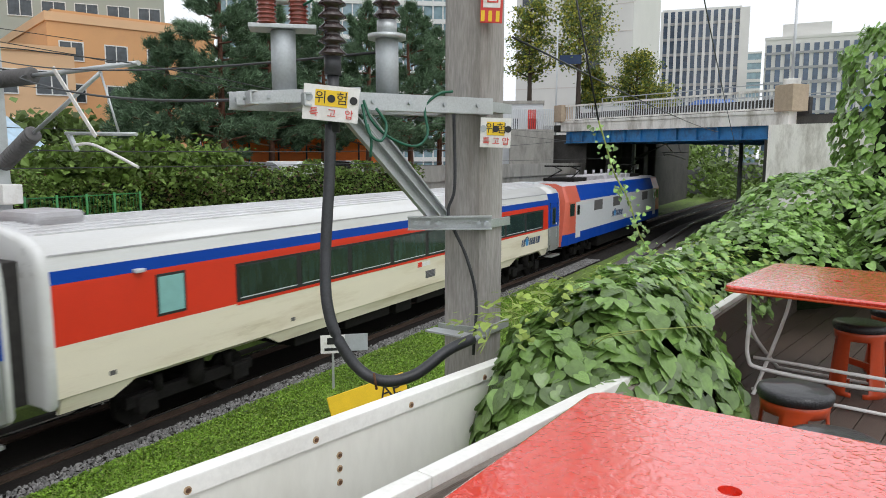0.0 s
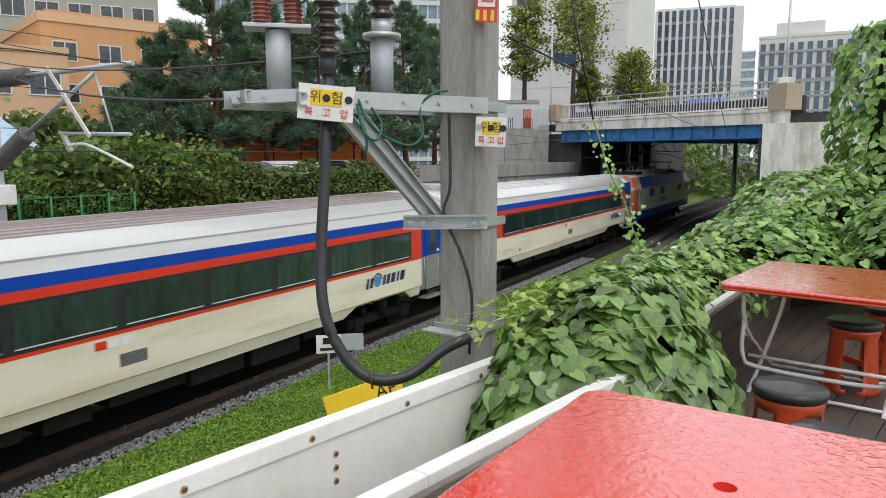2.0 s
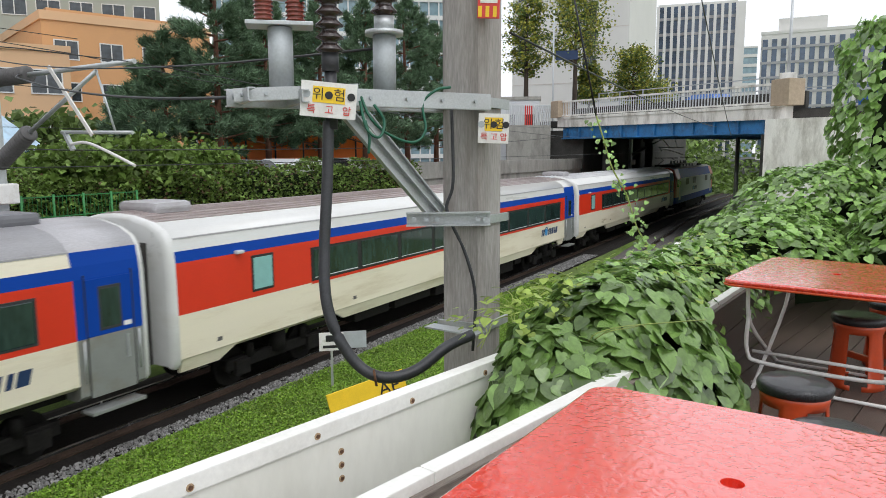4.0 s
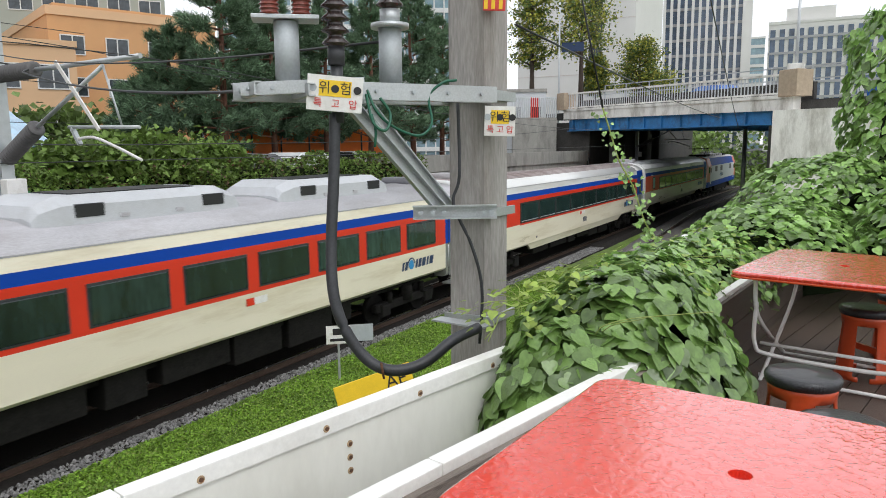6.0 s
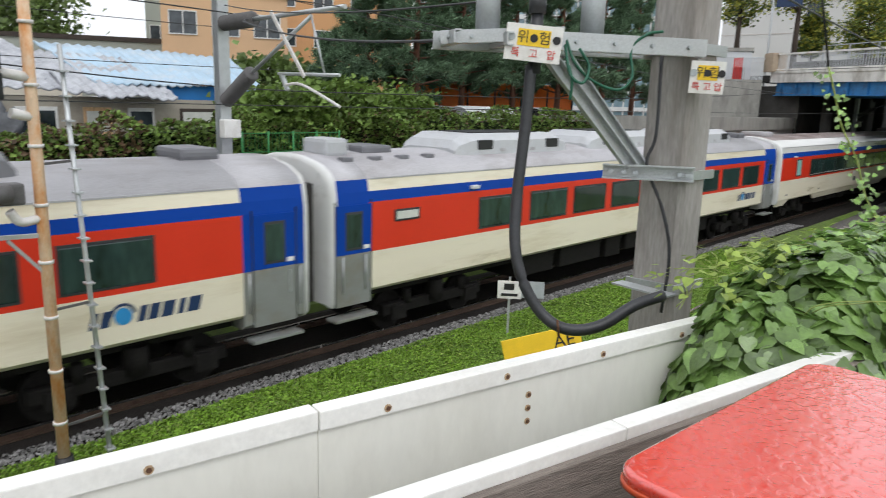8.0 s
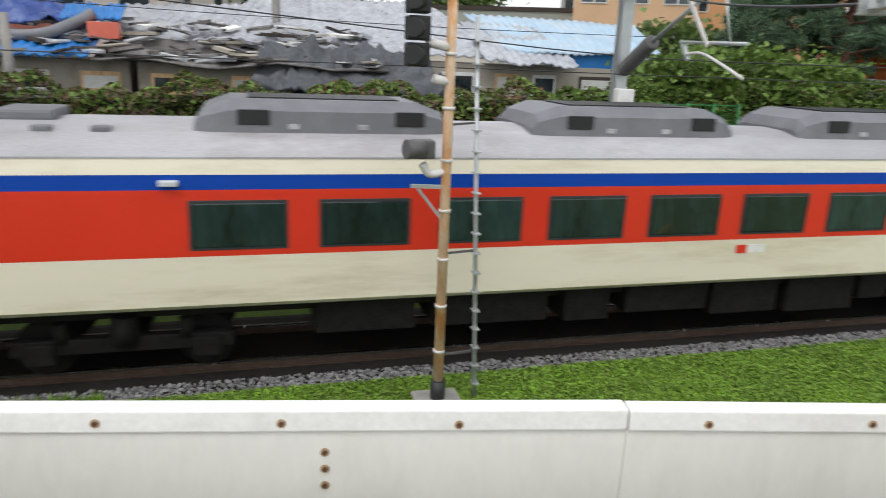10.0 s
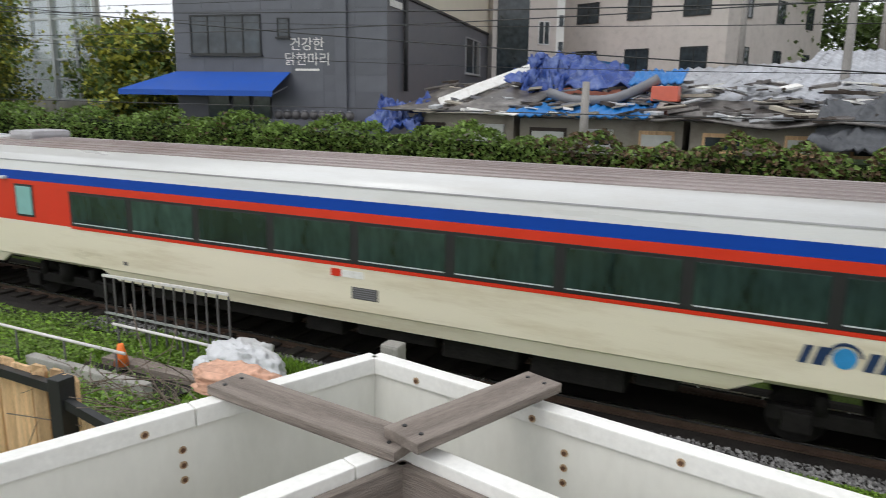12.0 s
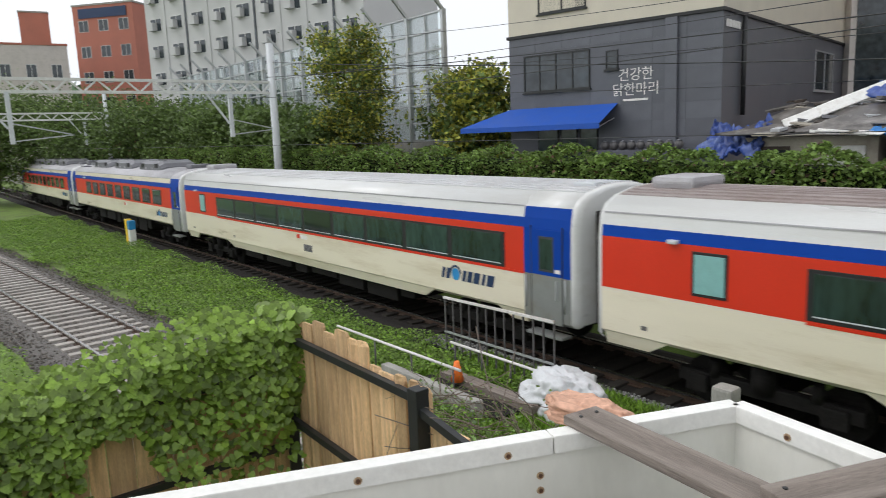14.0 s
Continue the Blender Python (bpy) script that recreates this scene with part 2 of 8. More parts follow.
def thin_leaf(material, share_through):
    """Leaf blades let part of the light through."""
    nt = material.node_tree
    b = nt.nodes["Principled BSDF"]
    out = next(n for n in nt.nodes if n.type == "OUTPUT_MATERIAL")
    tr = nt.nodes.new("ShaderNodeBsdfTranslucent")
    nt.links.new(b.inputs["Base Color"].links[0].from_socket, tr.inputs["Color"])
    mx = nt.nodes.new("ShaderNodeMixShader")
    mx.inputs[0].default_value = share_through
    nt.links.new(b.outputs[0], mx.inputs[1])
    nt.links.new(tr.outputs[0], mx.inputs[2])
    nt.links.new(mx.outputs[0], out.inputs["Surface"])


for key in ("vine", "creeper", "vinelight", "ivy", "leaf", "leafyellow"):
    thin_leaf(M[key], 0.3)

# Near-black green: the shade deep between leaves, put into the colour.
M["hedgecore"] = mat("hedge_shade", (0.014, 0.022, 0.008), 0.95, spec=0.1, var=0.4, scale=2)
M["darkgrey_wall"] = mat("dark_slate_tile", (0.115, 0.12, 0.14), 0.38, var=0.1, scale=1.5, rand=0.1)
M["creamwall"] = mat("cream_render", (0.62, 0.57, 0.47), 0.8, var=0.06, scale=1)
M["orangewall"] = mat("orange_render", (0.60, 0.33, 0.15), 0.85, var=0.07, scale=0.6, dirt=(0.45, 0.25, 0.13), dirt_amt=0.5, dirt_scale=0.6)
M["paleorange"] = mat("pale_orange_render", (0.66, 0.43, 0.25), 0.85, var=0.06, scale=0.6)
M["greenwall"] = mat("grey_green_render", (0.34, 0.36, 0.31), 0.85, var=0.06, scale=0.6)
M["beigewall"] = mat("beige_stone_cladding", (0.60, 0.55, 0.51), 0.75, var=0.06, scale=0.6, dirt=(0.36, 0.33, 0.3), dirt_amt=0.4)
M["whitewall"] = mat("pale_tower_cladding", (0.66, 0.65, 0.62), 0.7, var=0.05, scale=0.3)
M["aptwall"] = mat("apartment_paint", (0.56, 0.56, 0.55), 0.8, var=0.05, scale=0.3)
M["brickwall"] = mat("salmon_brick", (0.45, 0.17, 0.12), 0.85, var=0.1, scale=0.5)
M["winglass"] = mat("window_glass", (0.035, 0.045, 0.052), 0.08, var=0.5, scale=0.6, fine=3, spec=0.7)
M["blueglass"] = mat("tower_blue_glass", (0.075, 0.11, 0.17), 0.12, var=0.35, scale=0.15, fine=1.0, spec=0.7)
M["paleglass"] = mat("pale_curtain_wall", (0.22, 0.32, 0.36), 0.1, var=0.25, scale=0.1, fine=0.8, spec=0.7)
M["winframe"] = mat("window_frame_grey", (0.35, 0.35, 0.36), 0.5)
M["whiteframe"] = mat("white_window_frame", (0.66, 0.66, 0.64), 0.5)
M["tarpblue"] = mat("blue_tarpaulin", (0.02, 0.055, 0.25), 0.4, var=0.25, scale=2.5, fine=14, bump=0.8, dirt=(0.16, 0.22, 0.42), dirt_amt=0.8, dirt_scale=2.2)
M["awningblue"] = mat("blue_awning_cloth", (0.006, 0.075, 0.40), 0.6, var=0.1, scale=2)
M["skyroof"] = mat("pale_blue_metal_roof", (0.36, 0.50, 0.62), 0.45, var=0.15, scale=1.5, dirt=(0.55, 0.56, 0.57), dirt_amt=0.7, dirt_scale=0.9)
M["brightblue"] = mat("bright_blue_roof_sheet", (0.015, 0.16, 0.45), 0.45, var=0.15, scale=1.5)
M["tileroof"] = mat("wet_grey_roof_tile", (0.33, 0.34, 0.37), 0.3, var=0.3, scale=3, isle=0.25, dirt=(0.5, 0.51, 0.52), dirt_amt=0.4, dirt_scale=1.5)
M["oldroof"] = mat("decayed_roof_sheet", (0.085, 0.075, 0.07), 0.35, var=0.3, scale=2, dirt=(0.33, 0.31, 0.29), dirt_amt=0.6, dirt_scale=1.5, rand=0.3)
M["shackwall"] = mat("grimy_plaster", (0.36, 0.33, 0.27), 0.9, var=0.15, scale=1, dirt=(0.15, 0.12, 0.10), dirt_amt=0.7, dirt_scale=1.0, rand=0.15)
M["darkwood"] = mat("dark_old_timber", (0.05, 0.038, 0.03), 0.85, var=0.3)
M["fencegreen"] = mat("green_fence_coating", (0.03, 0.20, 0.05), 0.5, var=0.1)
M["greytarp"] = mat("dark_grey_tarpaulin", (0.085, 0.09, 0.10), 0.55, var=0.25, scale=2, fine=12, bump=0.4)
M["orange_tent"] = mat("orange_market_awning", (0.9, 0.2, 0.025), 0.6, var=0.12, scale=1)
M["carwhite"] = mat("white_car_paint", (0.72, 0.73, 0.74), 0.2, var=0.03, coat=0.6)
M["carblack"] = mat("black_car_paint", (0.02, 0.02, 0.023), 0.2, var=0.05, coat=0.6)
M["busblue"] = mat("blue_bus_paint", (0.02, 0.12, 0.42), 0.3, var=0.05, coat=0.4)
M["asphalt"] = mat("asphalt", (0.055, 0.055, 0.057), 0.85, var=0.2, scale=1, fine=60, bump=0.3)
M["bag"] = mat("white_woven_sack", (0.62, 0.63, 0.64), 0.6, var=0.1, scale=6, fine=80, bump=0.3)
M["pinkbag"] = mat("salmon_cloth", (0.62, 0.36, 0.25), 0.8, var=0.2, scale=8)
M["twig"] = mat("dry_twig", (0.16, 0.125, 0.10), 0.85, var=0.3)
M["stem"] = mat("vine_stem", (0.26, 0.32, 0.08), 0.6, var=0.2)


def wet_red(name="wet_red_lacquer"):
    """Worn red lacquer under a patchy film of rain: puddled patches are smooth, the rest rippled."""
    m = bpy.data.materials.new(name)
    m.use_nodes = True
    nt = m.node_tree
    b = nt.nodes["Principled BSDF"]
    tc = nt.nodes.new("ShaderNodeTexCoord")
    n1 = nt.nodes.new("ShaderNodeTexNoise")
    n1.inputs["Scale"].default_value = 38
    n1.inputs["Detail"].default_value = 2
    n1.inputs["Distortion"].default_value = 0.6
    n2 = nt.nodes.new("ShaderNodeTexNoise")
    n2.inputs["Scale"].default_value = 5
    n2.inputs["Detail"].default_value = 6
    for n in (n1, n2):
        nt.links.new(tc.outputs["Object"], n.inputs[0])
    edge = nt.nodes.new("ShaderNodeMapRange")
    edge.interpolation_type = "SMOOTHSTEP"
    edge.inputs["From Min"].default_value = 0.43
    edge.inputs["From Max"].default_value = 0.53
    nt.links.new(n1.outputs["Fac"], edge.inputs[0])
    ramp = nt.nodes.new("ShaderNodeMix")
    ramp.data_type = "RGBA"
    ramp.inputs["A"].default_value = (0.70, 0.026, 0.010, 1)
    ramp.inputs["B"].default_value = (0.72, 0.045, 0.022, 1)
    nt.links.new(n2.outputs["Fac"], ramp.inputs["Factor"])
    nt.links.new(ramp.outputs["Result"], b.inputs["Base Color"])
    rr = nt.nodes.new("ShaderNodeMapRange")
    rr.inputs["To Min"].default_value = 0.30
    rr.inputs["To Max"].default_value = 0.05
    nt.links.new(edge.outputs[0], rr.inputs[0])
    nt.links.new(rr.outputs[0], b.inputs["Roughness"])
    bp = nt.nodes.new("ShaderNodeBump")
    bp.inputs["Strength"].default_value = 0.45
    bp.inputs["Distance"].default_value = 0.004
    wave = nt.nodes.new("ShaderNodeMath")
    wave.operation = "MULTIPLY_ADD"
    wave.inputs[1].default_value = 0.12
    nt.links.new(edge.outputs[0], wave.inputs[0])
    nt.links.new(n1.outputs["Fac"], wave.inputs[2])
    nt.links.new(wave.outputs[0], bp.inputs["Height"])
    nt.links.new(bp.outputs[0], b.inputs["Normal"])
    nt.links.new(bp.outputs[0], b.inputs["Coat Normal"])
    b.inputs["Coat Weight"].default_value = 1.0
    b.inputs["Coat IOR"].default_value = 2.0
    b.inputs["Coat Roughness"].default_value = 0.035
    b.inputs["Specular IOR Level"].default_value = 0.8
    return m


M["table"] = wet_red()


# ---- building blocks ----
def part(name, bm, material, parent=None, label="", smooth=False, m=None):
    me = bpy.data.meshes.new(name)
    bm.to_mesh(me)
    bm.free()
    for one in material if isinstance(material, (list, tuple)) else (material,):
        me.materials.append(M[one])
    if smooth:
        me.shade_smooth()
    ob = new(name, me)
    if parent is not None:
        ob.parent = parent
    if m is not None:
        ob.matrix_basis = m
    if label:
        tagged(ob, label)
    return ob


def share(name, ob, parent, m):
    o = new(name, ob.data)
    o.parent = parent
    o.matrix_basis = m
    return o


def empty(name, m, label="", category="", group="", kind=""):
    ob = new(name)
    ob.empty_display_size = 0.1
    ob.matrix_basis = m
    return tagged(ob, label, category, group, kind)


def add_box(bm, x0, x1, y0, y1, z0, z1, mi=0, bevel=0.0):
    r = bmesh.ops.create_cube(bm, size=1, matrix=Matrix.Translation(((x0 + x1) / 2, (y0 + y1) / 2, (z0 + z1) / 2)) @ Matrix.Diagonal((x1 - x0, y1 - y0, z1 - z0, 1)))
    faces = {f for v in r["verts"] for f in v.link_faces}
    for f in faces:
        f.material_index = mi
    if bevel:
        res = bmesh.ops.bevel(bm, geom=[e for e in {e for v in r["verts"] for e in v.link_edges}], offset=bevel, segments=2, affect="EDGES", profile=0.6)
        for f in res["faces"]:
            f.material_index = mi
    return r


def box(x0, x1, y0, y1, z0, z1, bevel=0.0):
    bm = bmesh.new()
    add_box(bm, x0, x1, y0, y1, z0, z1, 0, bevel)
    return bm


def add_cyl(bm, a, b, r0, r1=None, seg=10, mi=0, caps=True):
    a, b = Vector(a), Vector(b)
    d = b - a
    r = bmesh.ops.create_cone(bm, cap_ends=caps, segments=seg, radius1=r0, radius2=r0 if r1 is None else r1, depth=d.length,
                              matrix=Matrix.Translation((a + b) / 2) @ d.to_track_quat("Z", "Y").to_matrix().to_4x4())
    for f in {f for v in r["verts"] for f in v.link_faces}:
        f.material_index = mi
        f.smooth = len(f.verts) == 4
    return r


def cyl(a, b, r0, r1=None, seg=10):
    bm = bmesh.new()
    add_cyl(bm, a, b, r0, r1, seg)
    return bm


def add_bar(bm, a, b, w, h, mi=0, up=(0, 0, 1)):
    """A square bar from a to b, w wide and h high."""
    a, b = Vector(a), Vector(b)
    d = (b - a).normalized()
    s = d.cross(Vector(up)).normalized()
    u = s.cross(d)
    vs = [bm.verts.new(p + s * i * w / 2 + u * j * h / 2) for p in (a, b) for i, j in ((-1, -1), (1, -1), (1, 1), (-1, 1))]
    for q in ((0, 1, 5, 4), (1, 2, 6, 5), (2, 3, 7, 6), (3, 0, 4, 7), (3, 2, 1, 0), (4, 5, 6, 7)):
        bm.faces.new([vs[i] for i in q]).material_index = mi


def bar(a, b, w, h, up=(0, 0, 1)):
    bm = bmesh.new()
    add_bar(bm, a, b, w, h, 0, up)
    return bm


def tube(name, pts, r, material, parent=None, label="", seg=8, cyclic=False, smooth_steps=6):
    """A round tube along a smooth line through pts, as a mesh."""
    pts = [Vector(p) for p in pts]
    line = []
    if smooth_steps > 1 and len(pts) > 2:
        ext = [pts[0] * 2 - pts[1], *pts, pts[-1] * 2 - pts[-2]]
        for i in range(1, len(ext) - 2):
            p0, p1, p2, p3 = ext[i - 1:i + 3]
            for k in range(smooth_steps):
                t = k / smooth_steps
                line.append(0.5 * ((2 * p1) + (p2 - p0) * t + (2 * p0 - 5 * p1 + 4 * p2 - p3) * t * t + (3 * p1 - p0 - 3 * p2 + p3) * t ** 3))
        line.append(pts[-1])
    else:
        line = pts
    bm = bmesh.new()
    rings = []
    up = Vector((0, 0, 1))
    for i, p in enumerate(line):
        d = (line[min(i + 1, len(line) - 1)] - line[max(i - 1, 0)]).normalized()
        ref = up if abs(d.z) < 0.9 else Vector((1, 0, 0))
        s = d.cross(ref).normalized()
        if rings and s.dot(prev) < 0:
            s = -s
        prev = s
        u = s.cross(d)
        rings.append([bm.verts.new(p + r * (math.cos(a) * s + math.sin(a) * u)) for a in [2 * math.pi * k / seg for k in range(seg)]])
    for a, b in zip(rings, rings[1:]):
        for k in range(seg):
            f = bm.faces.new((a[k], a[(k + 1) % seg], b[(k + 1) % seg], b[k]))
            f.smooth = True
    bm.faces.new(rings[0][::-1])
    bm.faces.new(rings[-1])
    bmesh.ops.recalc_face_normals(bm, faces=bm.faces)
    return part(name, bm, material, parent, label)


def mesh_from(name, verts, faces, material, parent=None, smooth=False, mats=None):
    me = bpy.data.meshes.new(name)
    me.from_pydata(verts, [], faces)
    for one in material if isinstance(material, (list, tuple)) else (material,):
        me.materials.append(M[one])
    if mats is not None:
        me.polygons.foreach_set("material_index", mats)
    if smooth:
        me.shade_smooth()
    me.update()
    ob = new(name, me)
    if parent is not None:
        ob.parent = parent
    return ob


def polar(az, dist, z=0.0):
    return Vector((dist * math.cos(radians(az)), dist * math.sin(radians(az)), z))

# ---- leaves ----
def leaf_cloud(name, pts, size, material, parent=None, seed=0, flat=0.5, shape="leaf", mats=None):
    """One mesh of many small leaves, each a folded kite, at pts (n x 3)."""
    rng = np.random.default_rng(seed)
    n = len(pts)
    pts = np.asarray(pts)
    nrm = rng.normal(size=(n, 3))
    nrm[:, 2] = np.abs(nrm[:, 2]) + flat
    nrm /= np.linalg.norm(nrm, axis=1)[:, None]
    t = rng.normal(size=(n, 3))
    t -= nrm * (t * nrm).sum(1)[:, None]
    t /= np.linalg.norm(t, axis=1)[:, None]
    s = np.cross(nrm, t)
    sz = (size * rng.uniform(0.6, 1.4, n))[:, None]
    wide = 0.09 if shape == "needle" else 0.45
    v = np.empty((n, 4, 3))
    v[:, 0] = pts - t * sz * 0.5
    v[:, 1] = pts + s * sz * wide + nrm * sz * 0.1
    v[:, 2] = pts + t * sz * 0.6 - nrm * sz * 0.12
    v[:, 3] = pts - s * sz * wide + nrm * sz * 0.1
    verts = v.reshape(-1, 3).tolist()
    faces = []
    for i in range(n):
        k = 4 * i
        faces += [(k, k + 1, k + 2), (k, k + 2, k + 3)]
    pick = None
    if mats is not None:
        pick = np.repeat((rng.random(n) < mats).astype(int), 2).tolist()
    return mesh_from(name, verts, faces, material, parent, mats=pick)


# ---- ground, tracks, walls ----
TRACK_Y = 11.84          # middle of the main track; rail head is z = 0
SIDE_Y = 10.34           # near side of the train


def ground_z(x, y):
    if y > 16.45:
        return 3.3
    d = min(abs(y - TRACK_Y), abs(y - float(np.interp(x, [-120, -37, -19, 0, 25, 55, 90, 130], [-3.2, 2.95, 4.15, 5.4, 6.9, 8.4, 7.4, 5.5]))))
    if d < 2.0:
        return -0.42
    return -0.14 + 0.05 * noise.noise(Vector((x * 0.3, y * 0.3, 0))) if y < 15 else -0.2


def build_ground():
    xs = [-1500, -400, -150, -80] + [-60 + 2 * i for i in range(76)] + [130, 200, 400, 1500]
    ys = [-1500, -300, -60, -20, -8, -2] + [0.25 * i for i in range(0, 65)] + [16.44, 16.5, 18, 30, 60, 150, 400, 1500]
    verts = [(x, y, ground_z(x, y)) for y in ys for x in xs]
    n = len(xs)
    faces, mats = [], []
    for j in range(len(ys) - 1):
        for i in range(n - 1):
            faces.append((j * n + i, j * n + i + 1, (j + 1) * n + i + 1, (j + 1) * n + i))
            mats.append(1 if ys[j] > 16.4 else 0)
    ob = mesh_from("ground", verts, faces, ("grass", "asphalt"), mats=mats)
    tagged(ob, "wet green grass beside the railway, asphalt street above the wall", "ground", kind="structure")


build_ground()


def build_track(name, pts, label, dark):
    """Rails, sleepers and a raised ballast bed along a line of (x, y)."""
    root = empty(name, Matrix(), label, "railway track", kind="structure")
    pts = [Vector((*p, 0)) for p in pts]
    bm = bmesh.new()
    rings = []
    for i, p in enumerate(pts):
        d = (pts[min(i + 1, len(pts) - 1)] - pts[max(i - 1, 0)]).normalized()
        s = Vector((-d.y, d.x, 0))
        rings.append([bm.verts.new(p + s * o + Vector((0, 0, z))) for o, z in ((-2.1, -0.35), (-1.45, -0.16), (1.45, -0.16), (2.1, -0.35))])
    for a, b in zip(rings, rings[1:]):
        for k in range(3):
            bm.faces.new((a[k], a[k + 1], b[k + 1], b[k]))
    bmesh.ops.recalc_face_normals(bm, faces=bm.faces)
    # dark: the bed carries the shade below the train in its colour.
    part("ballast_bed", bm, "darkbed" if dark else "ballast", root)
    for side in (-0.75, 0.75):
        bm = bmesh.new()
        for a, b in zip(pts, pts[1:]):
            d = (b - a).normalized()
            s = Vector((-d.y, d.x, 0)) * side
            add_bar(bm, a + s + Vector((0, 0, -0.15)), b + s + Vector((0, 0, -0.15)), 0.13, 0.02, 0)
            add_bar(bm, a + s + Vector((0, 0, -0.085)), b + s + Vector((0, 0, -0.085)), 0.025, 0.12, 0)
            add_bar(bm, a + s + Vector((0, 0, -0.019)), b + s + Vector((0, 0, -0.019)), 0.07, 0.038, 1)
        part("rail", bm, ("rail", "railtop"), root)
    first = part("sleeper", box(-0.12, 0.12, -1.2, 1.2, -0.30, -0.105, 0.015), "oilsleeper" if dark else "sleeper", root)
    place = []
    for a, b in zip(pts, pts[1:]):
        ln = (b - a).length
        for k in range(int(ln / 0.62)):
            p = a.lerp(b, (k + 0.5) * 0.62 / ln)
            place.append(pose(p.x, p.y, 0, 0, 0, math.degrees(math.atan2(b.y - a.y, b.x - a.x))))
    first.matrix_basis = place[0]
    for m in place[1:250]:
        share("sleeper", first, root, m)
    return root


build_track("main_track", [(-160, 11.84), (-40, 11.84), (60, 11.84), (130, 9.5)], "main line under the passing train, its shade painted into the dark bed", True)
build_track("second_track", [(-120, -3.2), (-60, 1.3), (-37, 2.95), (-19, 4.15), (0, 5.4), (25, 6.9), (55, 8.4), (90, 7.4), (130, 5.5)], "second track with concrete sleepers on grey ballast", False)


def scatter_stones(name, x0, x1, y0, y1, z, count, size, label, material="stone"):
    rng = np.random.default_rng(3)
    verts, faces = [], []
    base = [(1, 0, -.4), (-.5, .9, -.4), (-.5, -.9, -.4), (.2, .3, .7), (-.6, .1, .5), (.5, -.5, .45)]
    tri = [(0, 1, 3), (1, 4, 3), (1, 2, 4), (2, 5, 4), (2, 0, 5), (0, 3, 5), (3, 4, 5)]
    for _ in range(count):
        x, y = rng.uniform(x0, x1), rng.uniform(y0, y1)
        a, s = rng.uniform(0, 6.28), size * rng.uniform(0.6, 1.4)
        c, q = math.cos(a) * s, math.sin(a) * s
        k = len(verts)
        verts += [(x + u * c - v * q, y + u * q + v * c, z + w * s * 0.8 + rng.uniform(-.01, .02)) for u, v, w in base]
        faces += [(k + i, k + j, k + l) for i, j, l in tri]
    ob = mesh_from(name, verts, faces, material)
    tagged(ob, label, "ballast stones", kind="stuff")


scatter_stones("ballast_stones", -14, 34, 9.9, 10.62, -0.13, 16000, 0.032, "loose pale grey ballast along the grass edge")
scatter_stones("ballast_stones", -45, -10, 1.0, 6.6, -0.17, 14000, 0.04, "loose grey brown ballast round the second track", "brownstone")


def grass_field(name, x0, x1, y0, y1, count, hgt, seed, label, z=-0.12, material="blade"):
    rng = np.random.default_rng(seed)
    n = count
    x, y = rng.uniform(x0, x1, n), rng.uniform(y0, y1, n)
    h = hgt * rng.uniform(0.4, 1.3, n)
    a = rng.uniform(0, 6.28, n)
    w = 0.012 * rng.uniform(0.7, 2.0, n) * (1 + hgt * 4)
    lean = h * 0.6
    b = rng.uniform(0, 6.28, n)
    v = np.empty((n, 3, 3))
    v[:, 0] = np.stack([x - np.cos(a) * w, y - np.sin(a) * w, np.full(n, z)], 1)
    v[:, 1] = np.stack([x + np.cos(a) * w, y + np.sin(a) * w, np.full(n, z)], 1)
    v[:, 2] = np.stack([x + np.cos(b) * lean, y + np.sin(b) * lean, z + h], 1)
    verts = v.reshape(-1, 3).tolist()
    ob = mesh_from(name, verts, [(3 * i, 3 * i + 1, 3 * i + 2) for i in range(n)], material)
    tagged(ob, label, "grass", kind="stuff")


grass_field("grass", -2, 9, 7.0, 10.15, 60000, 0.055, 1, "short bright green grass and clover beside the track")
grass_field("grass", 9, 26, 5.5, 10.15, 70000, 0.06, 2, "short bright green grass and clover beside the track")
def clover(x0, x1, y0, y1, count, seed, label):
    rng = np.random.default_rng(seed)
    x, y = rng.uniform(x0, x1, count), rng.uniform(y0, y1, count)
    lush = 0.5 + 0.5 * np.sin(x * 1.9 + np.sin(y * 2.7)) * np.sin(y * 3.3 + 0.7 * x)
    z = -0.12 + rng.uniform(0.01, 0.05, count) + 0.05 * lush * rng.random(count)
    ob = leaf_cloud("clover", np.stack([x, y, z], 1), 0.038, ("blade", "vinelight"), None, seed, flat=1.0, mats=0.12)
    tagged(ob, label, "ground cover", kind="stuff")


clover(-2, 9, 7.0, 10.12, 90000, 41, "low bright green clover in the trackside grass")
clover(9, 22, 6.0, 10.12, 90000, 42, "low bright green clover in the trackside grass")
grass_field("grass", -12, -2, 6.5, 10.3, 45000, 0.13, 4, "rough green grass and weeds beside the track")



# ---- far retaining wall with its hedge ----
wall = part("wall_far", box(-170, 52, 16.4, 16.85, -0.3, 3.75), "concrete")
tagged(wall, "weathered concrete retaining wall behind the track", "retaining wall", kind="structure")
cop = part("wall_coping", box(24, 52, 16.3, 16.95, 3.754, 4.5), "concrete")
tagged(cop, "stained concrete parapet on the retaining wall", "parapet", kind="structure")


